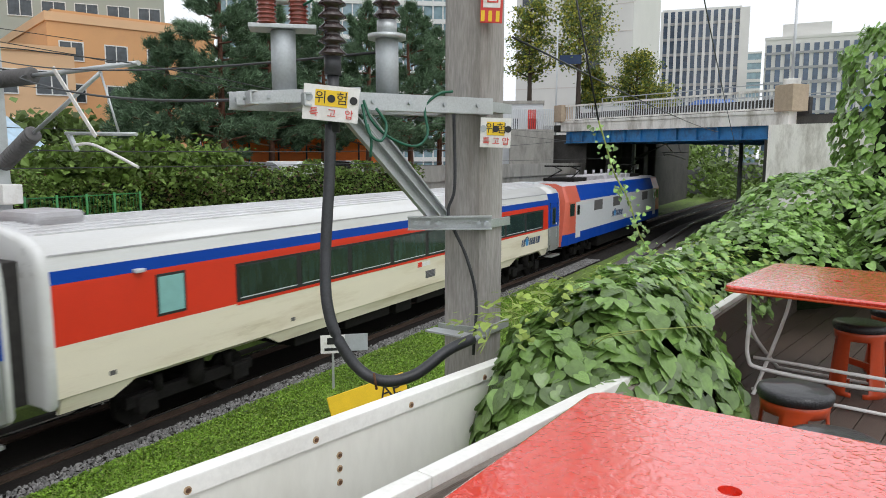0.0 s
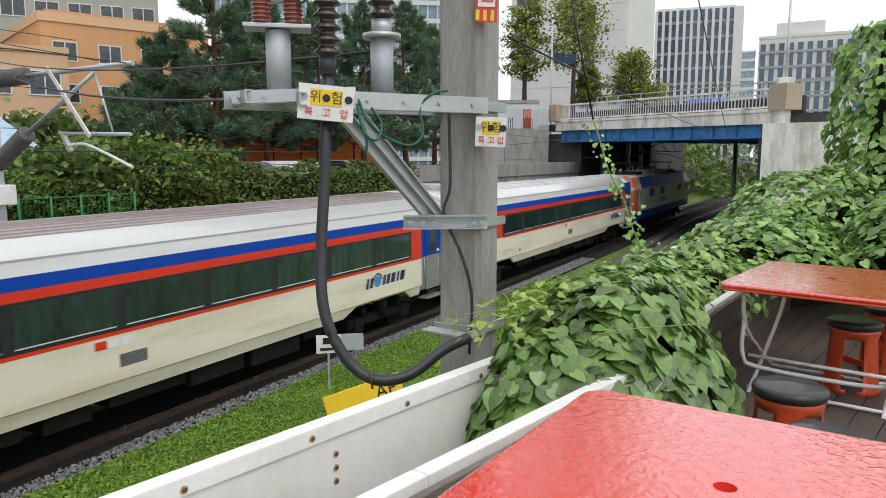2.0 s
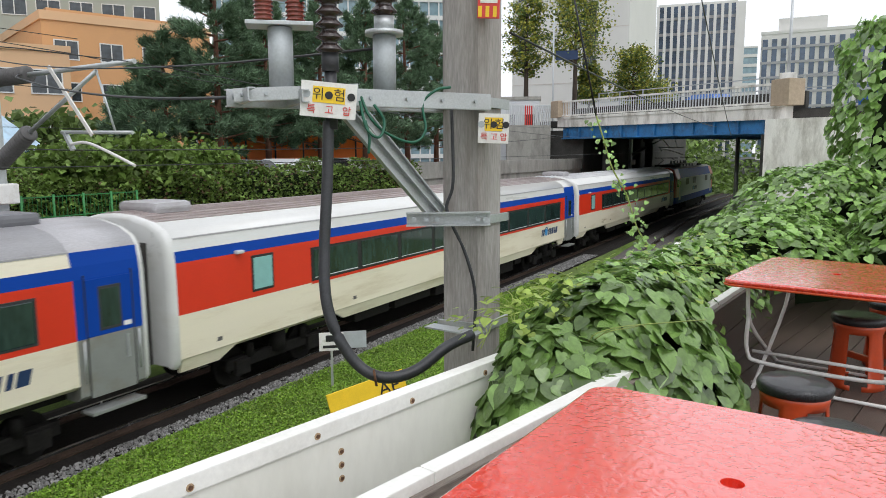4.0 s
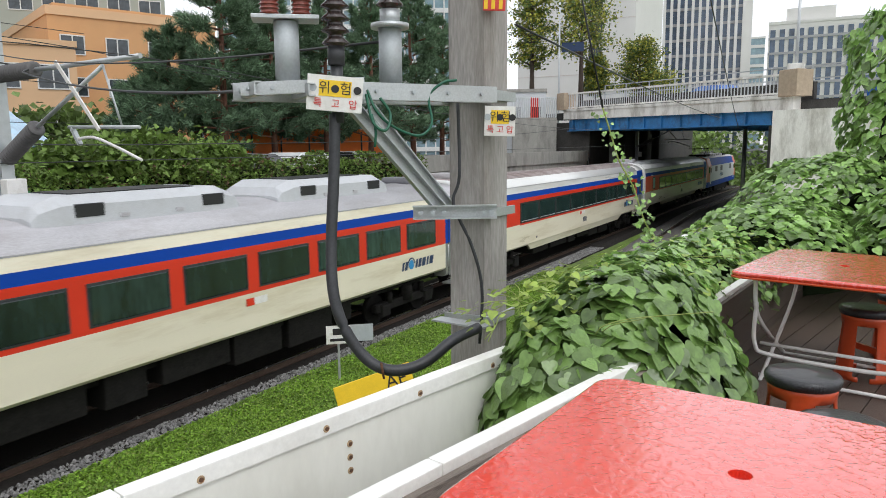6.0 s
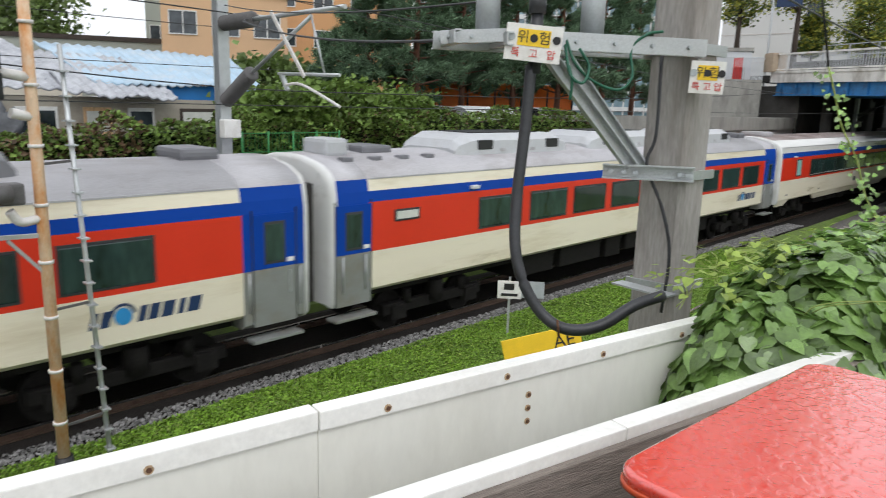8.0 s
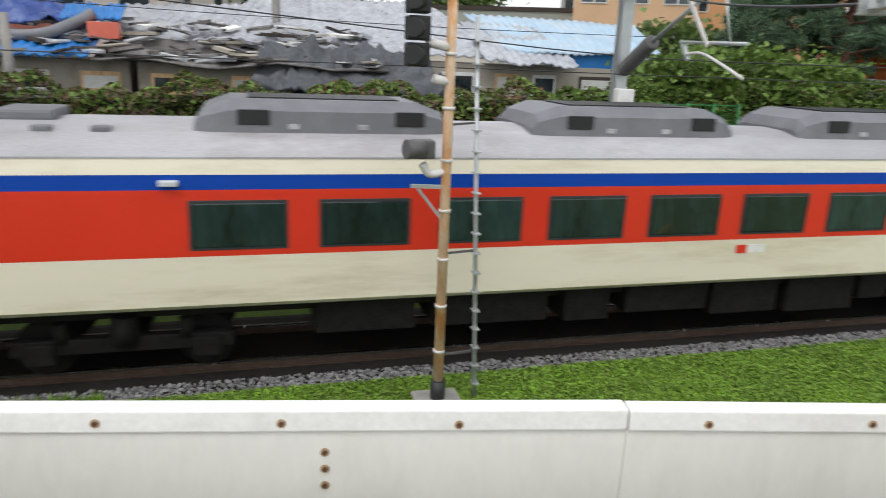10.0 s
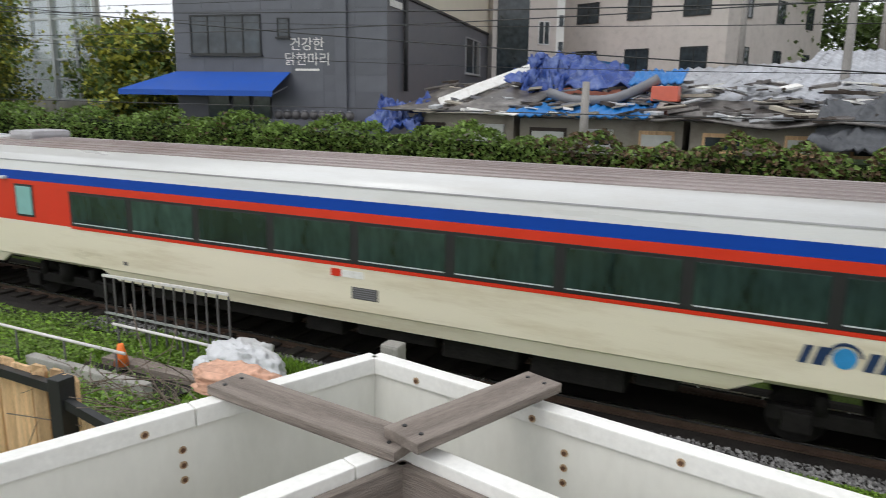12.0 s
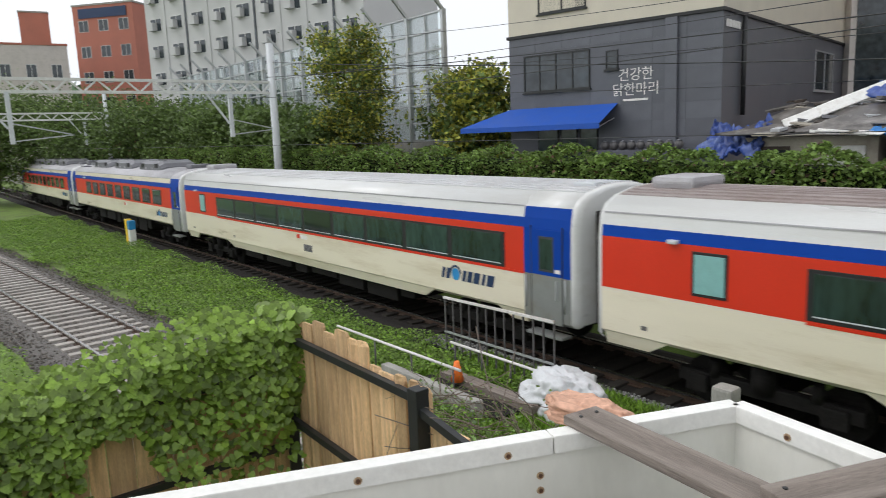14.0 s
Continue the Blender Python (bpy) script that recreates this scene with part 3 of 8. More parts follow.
def hedge(name, x0, x1, top0, top1, label, material=("ivy", "ivybrown"), brown=0.12, low=1.8, dens=150, seed=0, y=16.1, thick=0.9):
    rng = np.random.default_rng(seed)
    n = int((x1 - x0) * dens * 4.2)
    x = rng.uniform(x0, x1, n)
    top = top0 + (top1 - top0) * (x - x0) / (x1 - x0) + 0.16 * np.sin(x * 1.7 + seed) + 0.10 * np.sin(x * 4.1) + 0.07 * np.sin(x * 9)
    u = rng.random(n)
    z = low + (top - low) * u ** 0.8
    depth = np.where(rng.random(n) < 0.25, rng.uniform(0.25, thick, n), rng.uniform(-0.30, 0.12, n))
    yy = y - 0.12 * np.sin(x * 2.3) - 0.1 * np.sin(z * 3 + x) + depth
    z = np.where(depth > 0.25, top + rng.uniform(-.1, .05, n), z)
    pts = np.stack([x, yy, z], 1)
    root = empty(name, Matrix(), label, "hedge", kind="")
    # Dark sheet behind the leaf coat, standing in for shade inside the hedge.
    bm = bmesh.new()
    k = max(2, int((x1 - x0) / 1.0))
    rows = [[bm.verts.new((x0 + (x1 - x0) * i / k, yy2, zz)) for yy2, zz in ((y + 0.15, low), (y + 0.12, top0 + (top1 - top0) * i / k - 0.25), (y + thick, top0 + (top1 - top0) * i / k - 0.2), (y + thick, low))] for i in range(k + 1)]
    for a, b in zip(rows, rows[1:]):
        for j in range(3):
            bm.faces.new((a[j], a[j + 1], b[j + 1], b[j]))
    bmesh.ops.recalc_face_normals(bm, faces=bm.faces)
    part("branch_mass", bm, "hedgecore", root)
    leaf_cloud("leaf_coat", pts, 0.105, material, root, seed, mats=brown)
    return root


hedge("hedge", -60, -17, 4.7, 4.2, "overgrown green ivy hedge on the retaining wall", seed=1, brown=0.05, dens=200)
hedge("hedge", -17, -5.5, 4.2, 4.05, "clipped green ivy hedge on the retaining wall", seed=2, brown=0.06, dens=330)
hedge("hedge", -5.5, 7, 3.95, 4.1, "half-dry brown and green creeper on the retaining wall", seed=3, brown=0.45, dens=330)
hedge("hedge", 7, 16, 4.2, 4.5, "leafy green shrub hedge on the retaining wall", seed=4, brown=0.1, dens=330)
hedge("ivy_curtain", 15.5, 27, 4.45, 4.5, "dark green ivy hanging over the concrete wall", seed=5, brown=0.12, low=0.8, dens=300)


def wall_fence():
    root = empty("mesh_fence", Matrix(), "low bright green mesh fence in front of the ivy", "fence")
    for k in range(5):
        x = 9.1 + 0.74 * k
        part("post", cyl((x, 15.55, 2.9), (x, 15.55, 4.02), 0.03, None, 8), "fencegreen", root)
    for z in (3.05, 3.5, 3.96):
        part("rail", box(9.1, 12.06, 15.54, 15.56, z, z + 0.025), "fencegreen", root)
    for k in range(30):
        part("wire_bar", box(9.15 + 0.1 * k, 9.158 + 0.1 * k, 15.545, 15.555, 3.05, 3.97), "fencegreen", root)
    part("base", box(9.0, 12.16, 15.45, 15.9, -0.3, 2.92), "concrete", root, "concrete plinth under the fence")


wall_fence()

# ---- overbridge ----
def build_bridge():
    root = empty("overbridge", Matrix(), "old road overbridge with white edge beam and blue girders", "bridge", kind="structure")
    a, b = Vector((51.8, 18.45, 0)), Vector((37.9, 2.1, 0))
    d = (b - a).normalized()
    out = Vector((d.y, -d.x, 0)) * (1 if Vector((d.y, -d.x, 0)).x < 0 else -1)

    def slab(name, o0, o1, za, zb, h, material, ta=0.0, tb=1.0, label=""):
        bm = bmesh.new()
        p0, p1 = a.lerp(b, ta), a.lerp(b, tb)
        z0, z1 = za + (zb - za) * ta, za + (zb - za) * tb
        vs = [bm.verts.new(p + out * o + Vector((0, 0, z + k))) for p, z in ((p0, z0), (p1, z1)) for o, k in ((o0, 0), (o1, 0), (o1, h), (o0, h))]
        for q in ((0, 1, 5, 4), (1, 2, 6, 5), (2, 3, 7, 6), (3, 0, 4, 7), (3, 2, 1, 0), (4, 5, 6, 7)):
            bm.faces.new([vs[i] for i in q])
        bmesh.ops.recalc_face_normals(bm, faces=bm.faces)
        return part(name, bm, material, root, label)

    slab("edge_beam", 0.0, -0.5, 6.84, 6.47, 0.74, "whiteconc", label="chipped white edge beam")
    slab("drip_ledge", 0.06, 0.0, 7.44, 7.03, 0.16, "whiteconc", label="thin chipped ledge along the edge beam")
    # Deck underside carries the shade below the bridge in its near-black colour.
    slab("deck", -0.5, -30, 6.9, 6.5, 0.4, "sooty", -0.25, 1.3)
    slab("road_surface", -0.6, -30, 7.304, 6.904, 0.05, "asphalt", -0.6, 1.6)
    for k in range(10):
        slab("girder", -0.25 - 3.0 * k, -0.45 - 3.0 * k, 6.0, 5.85, 0.80, "bridgeblue", 0.02, 0.985)
        slab("girder_flange", -0.1 - 3.0 * k, -0.6 - 3.0 * k, 5.95, 5.8, 0.05, "bridgeblue", 0.02, 0.985)
    for k in range(12):
        t = 0.05 + k * 0.08
        slab("girder_stiffener", -0.12, -0.25, 6.0, 5.85, 0.78, "bridgeblue", t, t + 0.005)
    # parapet railing
    slab("handrail", -0.04, -0.2, 8.66, 8.10, 0.11, "whiteconc", 0.02, 0.975)
    slab("bottom_rail", -0.05, -0.2, 7.64, 7.24, 0.09, "whiteconc", 0.02, 0.975)
    # Backing added so that the gaps between the balusters look dark.
    slab("kerb_wall", -1.5, -1.7, 7.3, 6.9, 0.95, "sooty", 0.0, 0.99, "dark backing wall added behind the railing")
    n = 84
    bm = box(-0.028, 0.028, -0.014, 0.014, 0, 1)
    first = part("baluster", bm, "lightgrey", root)
    lean = math.degrees(math.atan2(d.y, d.x))
    for i in range(n):
        t = 0.03 + 0.93 * i / (n - 1)
        p = a.lerp(b, t) - out * 0.12
        m = Matrix.Translation((p.x, p.y, 7.7 - 0.4 * t)) @ pose(0, 0, 0, 0, 0, lean) @ Matrix.Diagonal((1, 1, 0.98 - 0.16 * t, 1))
        if i:
            share("baluster", first, root, m)
        else:
            first.matrix_basis = m
    for t, w in ((0.0, 1.0), (0.995, 1.0)):
        p = a.lerp(b, t)
        z = 7.55 - 0.45 * t
        part("end_pier", box(-0.55, 0.55, -0.5, 0.5, 0, 1.25, 0.03), "beigestone", root, "tan stone end pier", m=Matrix.Translation((p.x - 0.2 * out.x, p.y - 0.2 * out.y, z)) @ pose(0, 0, 0, 0, 0, lean))
    # mesh fence along the pavement of the bridge
    for z in (0.9, 1.6):
        slab("pavement_rail", -5.0, -5.06, 7.95 + z, 7.35 + z, 0.06, "galv", -0.1, 1.5)
    for i in range(13):
        t = -0.1 + 1.6 * i / 12
        p = a.lerp(b, t) - out * 5.03
        part("fence_post", box(-0.04, 0.04, -0.04, 0.04, 0, 2.3), "galv", root, m=Matrix.Translation((p.x, p.y, 7.3 - 0.5 * t)))
    # columns of the underside
    for k, t in ((9.0, 0.42), (16.0, 0.4), (23.0, 0.38)):
        p = a.lerp(b, t) - out * k
        part("pipe_column", cyl((p.x, p.y, -0.3), (p.x, p.y, 5.9), 0.14, None, 12), "galv", root, "slim steel column under the deck")
    # far parapet fence
    slab("far_rail", -29.5, -29.6, 8.7, 8.2, 0.06, "galv", -0.3, 1.4)
    for i in range(16):
        t = -0.3 + 1.7 * i / 15
        p = a.lerp(b, t) - out * 29.55
        z = 7.3 - 0.4 * t
        part("fence_post", box(-0.04, 0.04, -0.04, 0.04, 0, 1.45), "galv", root, m=Matrix.Translation((p.x, p.y, z)))
    # abutments
    bm = bmesh.new()
    quad = [(37.2, 2.9), (35.6, -2.5), (72, -12), (70, 2.9)]
    lo = [bm.verts.new((x, y, -0.3)) for x, y in quad]
    hi = [bm.verts.new((x, y, 6.45)) for x, y in quad]
    for i in range(4):
        bm.faces.new((lo[i], lo[(i + 1) % 4], hi[(i + 1) % 4], hi[i]))
    bm.faces.new(hi)
    bmesh.ops.recalc_face_normals(bm, faces=bm.faces)
    part("near_abutment", bm, "whiteconc", root, "white abutment wall, streaked with dirt")
    part("tunnel_side", box(38.0, 70, 2.95, 3.1, -0.3, 5.75), "sooty", root, "dirty inner wall under the bridge, shade put into its dark colour")
    bm = bmesh.new()
    quad = [(51.2, 16.2), (93, 16.2), (93, 24), (52.5, 19.5)]
    lo = [bm.verts.new((x, y, -0.3)) for x, y in quad]
    hi = [bm.verts.new((x, y, 6.6)) for x, y in quad]
    for i in range(4):
        bm.faces.new((lo[i], lo[(i + 1) % 4], hi[(i + 1) % 4], hi[i]))
    bm.faces.new(hi)
    bmesh.ops.recalc_face_normals(bm, faces=bm.faces)
    part("far_abutment", bm, "sooty", root, "abutment wall with the shade under the bridge in its dark colour")
    return root


build_bridge()

for k, x in enumerate((60, 64.5, 69, 73.5)):
    o = part("bridge_column", cyl((x - 8, 14.6, -0.3), (x - 8, 14.6, 6.4), 0.35, None, 14), "sooty")
    tagged(o, "round concrete column under the overbridge", "column", "columns under the bridge")
rb = np.random.default_rng(8)
bx, by = rb.uniform(92, 135, 11000), rb.uniform(-22, 30, 11000)
reach = np.clip((np.abs(by - 8.5) - 4.0) / 5, 0.02, 1) + np.clip((bx - 122) / 8, 0, 1)
bz = np.minimum(reach, 1.0) * rb.uniform(0, 8.5, 11000) ** 1.0
bank = leaf_cloud("bank_bushes", np.stack([bx, by, bz], 1), 0.75, ("leaf", "ivy"), None, 8, mats=0.5)
tagged(bank, "green bushes on the banks beyond the bridge", "bushes", kind="stuff")
rw = np.random.default_rng(12)
count = 95000
wx = rw.uniform(-60, -9, count)
shoulder = np.interp(wx, (-60, -37, -19, 0), (1.3, 2.95, 4.15, 5.4)) + 2.0 + 0.3 * np.sin(wx * 0.9) + 0.15 * np.sin(wx * 3.1)
wy = shoulder + (9.9 - shoulder) * rw.random(count)
near_side = (rw.random(count) < 0.16) & (wx > -34)
wy = np.where(near_side, shoulder - 4.4 - 3.2 * rw.random(count) ** 1.3, wy)
keep = (np.hypot((wx + 8.3) / 1.1, (wy - 8.9) / 0.9) > 1) & ~((wx > -11.6) & (wx < -8.8) & (wy > 7.6) & (wy < 8.75))
wx, wy = wx[keep], wy[keep]
count = len(wx)
wz = -0.1 + 0.16 * rw.random(count) * (1 + np.sin(wx * 1.3) * np.sin(wy * 2.1)) + 0.05
weeds = leaf_cloud("creeping_weeds", np.stack([wx, wy, wz], 1), 0.062, ("ivy", "blade"), None, 12, flat=1.0, mats=0.6)
tagged(weeds, "bright creeping green weeds between the tracks", "weeds", kind="stuff")

# ---- train ----
PROFILE = [(-1.40, 0.0), (-1.50, 0.35), (-1.50, 1.97), (-1.49, 2.94), (-1.465, 3.15), (-1.42, 3.38), (-1.30, 3.53), (-1.02, 3.67), (-0.5, 3.78), (0, 3.81)]


def shell(name, parent, x0, x1, bottom, bands, label="", taper=0.0):
    """A length of the coach skin. bands: (bottom z, material index) from low to high, materials given by name."""
    ring = [(y, bottom if i == 0 else max(z, bottom + 0.08) if i == 1 else z) for i, (y, z) in enumerate(PROFILE)]
    ring = ring + [(-y, z) for y, z in ring[-2::-1]]
    names = []
    bm = bmesh.new()
    rows = [[bm.verts.new((x, y, z)) for y, z in ring] for x in (x0, x1)]
    for k in range(len(ring) - 1):
        f = bm.faces.new((rows[0][k], rows[1][k], rows[1][k + 1], rows[0][k + 1]))
        zm = (ring[k][1] + ring[k + 1][1]) / 2
        pick = [m for z, m in bands if zm >= z][-1]
        if pick not in names:
            names.append(pick)
        f.material_index = names.index(pick)
        f.smooth = zm > 3.35
    for r in rows:
        bm.faces.new(r).material_index = 0
    bmesh.ops.recalc_face_normals(bm, faces=bm.faces)
    return part(name, bm, names, parent, label)


def logo(parent, x, z, s=1.0, side=-1):
    """The operator's mark as plain slanted bars and a ball."""
    y = side * 1.503
    strokes = ((0.0, 0.10), (0.16, 0.14), (0.74, 0.12), (0.91, 0.16), (1.12, 0.20), (1.40, 0.10), (1.56, 0.22))
    h = 0.25
    for x0, w in strokes:
        bm = bmesh.new()
        x0 = x + x0 * s
        z1 = z + h * s
        lean = 0.07 * s
        vs = [bm.verts.new(p) for yy in (y, y - 0.004) for p in ((x0, yy, z), (x0 + w * s, yy, z), (x0 + w * s + lean, yy, z1), (x0 + lean, yy, z1))]
        for q in ((0, 1, 2, 3), (4, 5, 6, 7), (0, 1, 5, 4), (1, 2, 6, 5), (2, 3, 7, 6), (3, 0, 4, 7)):
            bm.faces.new([vs[k] for k in q])
        bmesh.ops.recalc_face_normals(bm, faces=bm.faces)
        part("maker_mark", bm, "logoblue", parent)
    bm = bmesh.new()
    add_cyl(bm, (x + 0.53 * s, y + 0.002, z + 0.13 * s), (x + 0.53 * s, y - 0.006, z + 0.13 * s), 0.14 * s, seg=20)
    ball = part("mark_ball", bm, "logoball", parent, "light blue ball mark")
    bm = bmesh.new()
    for k in range(9):
        a0, a1 = radians(10 + 18 * k), radians(28 + 18 * k)
        add_bar(bm, (x + 0.53 * s + 0.19 * s * math.cos(a0), y - 0.004, z + 0.13 * s + 0.19 * s * math.sin(a0)), (x + 0.53 * s + 0.19 * s * math.cos(a1), y - 0.004, z + 0.13 * s + 0.19 * s * math.sin(a1)), 0.006, 0.045 * s, 0, (0, 0, 1) if 3 <= k <= 5 else (1, 0, 0))
    part("mark_arc", bm, "logoblue", ball)


def bogie(parent, x):
    bm = bmesh.new()
    for s in (-1, 1):
        add_box(bm, x - 1.55, x + 1.55, s * 1.05 - 0.09, s * 1.05 + 0.09, 0.42, 0.66, 0, 0.03)
        for k in (-1.15, 1.15):
            add_box(bm, x + k - 0.2, x + k + 0.2, s * 1.12 - 0.1, s * 1.12 + 0.1, 0.3, 0.62, 0, 0.03)
            add_cyl(bm, (x + k * 0.75, s * 1.1, 0.62), (x + k * 0.75, s * 1.1, 0.92), 0.1)
        add_cyl(bm, (x, s * 1.1, 0.55), (x, s * 1.1, 1.0), 0.2, seg=12)
    add_box(bm, x - 0.25, x + 0.25, -1.05, 1.05, 0.45, 0.7)
    ob = part("bogie", bm, "under", parent)
    for k in (-1.15, 1.15):
        bm = bmesh.new()
        for s in (-1, 1):
            add_cyl(bm, (x + k, s * 0.68, 0.43), (x + k, s * 0.82, 0.43), 0.43, seg=24)
            add_cyl(bm, (x + k, s * 0.82, 0.43), (x + k, s * 0.86, 0.43), 0.17, seg=14)
        add_cyl(bm, (x + k, -0.7, 0.43), (x + k, 0.7, 0.43), 0.08)
        part("wheelset", bm, "under", ob)


def door_end(root, x0, x1, roof, shoulder):
    """The recessed blue end with its plug door, grey below the waist."""
    shell("door_bay", root, x0, x1, 0.95, ((0, "traingrey"), (1.9, "trainblue"), (3.39, shoulder), (3.65, roof)), "blue door bay, grey below the waist")
    mid = (x0 + x1) / 2
    d = part("door", box(mid - 0.42, mid + 0.42, -1.512, -1.49, 1.98, 2.92, 0.004), "trainblue", root)
    part("door_panel", box(mid - 0.42, mid + 0.42, -1.512, -1.485, 0.97, 1.975, 0.004), "traingrey", root)
    part("window", box(mid - 0.17, mid + 0.17, -1.520, -1.50, 2.1, 2.74, 0.006), "coachglass", d)
    part("handle", box(mid + 0.27, mid + 0.30, -1.54, -1.51, 1.5, 1.9), "galv", root)
    part("step", box(mid - 0.5, mid + 0.5, -1.62, -1.3, 0.70, 0.76, 0.01), "traingrey", root, "grey metal footstep")
    for xx in (mid - 0.445, mid + 0.43):
        part("door_seam", box(xx, xx + 0.016, -1.509, -1.48, 0.98, 3.0), "rubber", root)
    part("door_rubber", box(mid - 0.21, mid + 0.21, -1.516, -1.49, 2.05, 2.79, 0.01), "rubber", d)
    for xx in (x0 + 0.09, x1 - 0.12):
        part("grab_rail", cyl((xx, -1.55, 1.25), (xx, -1.55, 1.95), 0.014, None, 8), "galv", root)
    part("notice", box(mid + 0.24, mid + 0.38, -1.516, -1.50, 2.05, 2.13), "signwhite", root)


def underfloor(root):
    rng = random.Random(5)
    x = -5.6
    while x < 5.4:
        w = rng.uniform(0.8, 2.1)
        part("equipment_box", box(x, min(x + w, 5.6), -1.25, 1.25, rng.uniform(0.42, 0.62), 1.2, 0.03), "under", root)
        x += w + rng.uniform(0.1, 0.35)
    part("underframe", box(-11.4, 11.4, -1.1, 1.1, 0.95, 1.25), "under", root)
    bogie(root, -8.4)
    bogie(root, 8.4)


def end_taper(root, x, s, size):
    """The smooth rounded coach end, drawn in towards the gangway."""
    ring = [(y, max(z, 0.95) if i else 0.95) for i, (y, z) in enumerate(PROFILE)]
    ring[1] = (ring[1][0], 1.05)
    ring = ring + [(-y, z) for y, z in ring[-2::-1]]
    bm = bmesh.new()
    rows = []
    for o, k in ((0.0, 1.0), (0.18, 0.998), (0.30, 0.985), (0.38, 0.955), (0.425, 0.90)):
        rows.append([bm.verts.new((x + s * o * size, y * k, 2.2 + (z - 2.2) * (k * 0.5 + 0.5))) for y, z in ring])
    for a, b in zip(rows, rows[1:]):
        for i in range(len(ring) - 1):
            bm.faces.new((a[i], a[i + 1], b[i + 1], b[i])).smooth = True
    bm.faces.new(rows[-1])
    bmesh.ops.recalc_face_normals(bm, faces=bm.faces)
    part("end_cowl", bm, "trainwhite", root, "white rounded end cowl")
    part("bellows", box(min(x, s * 11.745), max(x, s * 11.745), -0.9, 0.9, 1.0, 3.3, 0.02), "bellows", root)
    part("coupler", box(min(x, s * 11.745), max(x, s * 11.745), -0.3, 0.3, 0.6, 0.94, 0.04), "under", root)


def saloon_coach(roof, ribs, label):
    """A coach with a ribbon window and a door at its front end only."""
    root = empty("passenger_coach", Matrix(), label, "train carriage", "coaches of the train")
    skin = ((0, "cream"), (1.9, "trainred"), (2.93, "trainblue"), (3.14, "trainwhite"), (3.39, "trainwhite"), (3.65, roof))
    shell("body", root, -11.4, 10.02, 1.06, skin, "cream, red, blue and white banded body")
    end_taper(root, -11.4, -1, 0.32)
    door_end(root, 10.02, 11.33, roof, "trainwhite")
    end_taper(root, 11.33, 1, 0.34)
    # deeper skirt between and outside the bogies
    for a, b in ((-6.3, 6.3), (-11.35, -10.4), (9.55, 10.02)):
        c0, c1 = (0.55 if a > -10 else 0.0), (0.55 if b < 9 else 0.0)
        for s in (-1, 1):
            bm = bmesh.new()
            pts = [(a - c0 if a > -10.5 else a, 1.14), (b + c1, 1.14), (b, 0.86), (a, 0.86)]
            if a > 9:
                pts = [(a - 0.5, 1.14), (b, 1.14), (b, 0.86), (a, 0.86)]
            if a < -10.5:
                pts = [(a, 1.14), (b + 0.5, 1.14), (b, 0.86), (a, 0.86)]
            f0 = [bm.verts.new((x, s * (1.475 if z > 1 else 1.40), z)) for x, z in pts]
            f1 = [bm.verts.new((x, s * (1.40 if z > 1 else 1.33), z)) for x, z in pts]
            bm.faces.new(f0)
            bm.faces.new(f1[::-1])
            for i in range(4):
                bm.faces.new((f0[i], f0[(i + 1) % 4], f1[(i + 1) % 4], f1[i]))
            bmesh.ops.recalc_face_normals(bm, faces=bm.faces)
            part("skirt", bm, "cream", root)
    ribbon = part("window_band", box(-7.6, 9.43, -1.508, -1.488, 2.0, 2.78, 0.006), "black", root, "dark window ribbon")
    pane = None
    for i in range(9):
        m = Matrix.Translation((-6.65 + 1.89 * i, 0, 0))
        if pane is None:
            pane = part("pane", box(-0.86, 0.86, -1.514, -1.50, 2.07, 2.72, 0.004), "coachglass", ribbon, m=m)
        else:
            share("pane", pane, ribbon, m)
    for i in range(9):
        xx = -6.65 + 1.89 * i
        part("pane_sill", box(xx - 0.84, xx + 0.84, -1.519, -1.50, 2.065, 2.085), "lightgrey", ribbon)
    part("red_line", box(-7.6, 10.02, -1.5065, -1.49, 1.935, 1.985), "trainred", root)
    w = part("toilet_window", box(-9.5, -8.85, -1.510, -1.49, 2.08, 2.84, 0.01), "black", root)
    part("pane", box(-9.45, -8.90, -1.516, -1.50, 2.13, 2.79, 0.006), "tealglass", w, "frosted teal pane")
    part("side_lamp", box(-9.95, -9.75, -1.58, -1.44, 2.93, 3.0, 0.02), "lightgrey", root)
    part("gutter", box(-11.38, 10.0, -1.432, -1.40, 3.37, 3.40), "roofgrey", root)
    part("destination_plate", box(-0.55, 0.15, -1.506, -1.49, 1.74, 1.87), "signwhite", root)
    part("number_mark", box(-0.55, -0.33, -1.510, -1.49, 1.74, 1.88), "trainred", root)
    g = part("air_grille", box(-0.1, 0.45, -1.508, -1.49, 1.36, 1.58, 0.006), "greyins", root)
    bm = bmesh.new()
    for k in range(5):
        add_box(bm, -0.06, 0.41, -1.516, -1.505, 1.385 + 0.04 * k, 1.40 + 0.04 * k)
    part("slat", bm, "acgrey", g)
    for xx in (-10.5, -6.0):
        part("hatch", box(xx, xx + 0.12, -1.508, -1.48, 1.28, 1.36), "greyins", root)
    logo(root, 7.15, 1.48, 1.05)
    if ribs:
        bm = bmesh.new()
        for k in range(13):
            y = -1.0 + 2.0 * k / 12
            z = np.interp(abs(y), [0, 0.5, 1.02, 1.3], [3.81, 3.78, 3.67, 3.53])
            add_box(bm, -11.3, 11.3, y - 0.02, y + 0.02, z - 0.03, z + 0.022)
        part("roof_ribs", bm, roof, root)
    part("roof_vent", box(-11.0, -10.1, -0.55, 0.55, 3.76, 4.0, 0.1), "roofgrey", root)
    part("roof_box", box(10.6, 11.2, -0.6, 0.2, 3.74, 3.84, 0.03), "lightgrey", root)
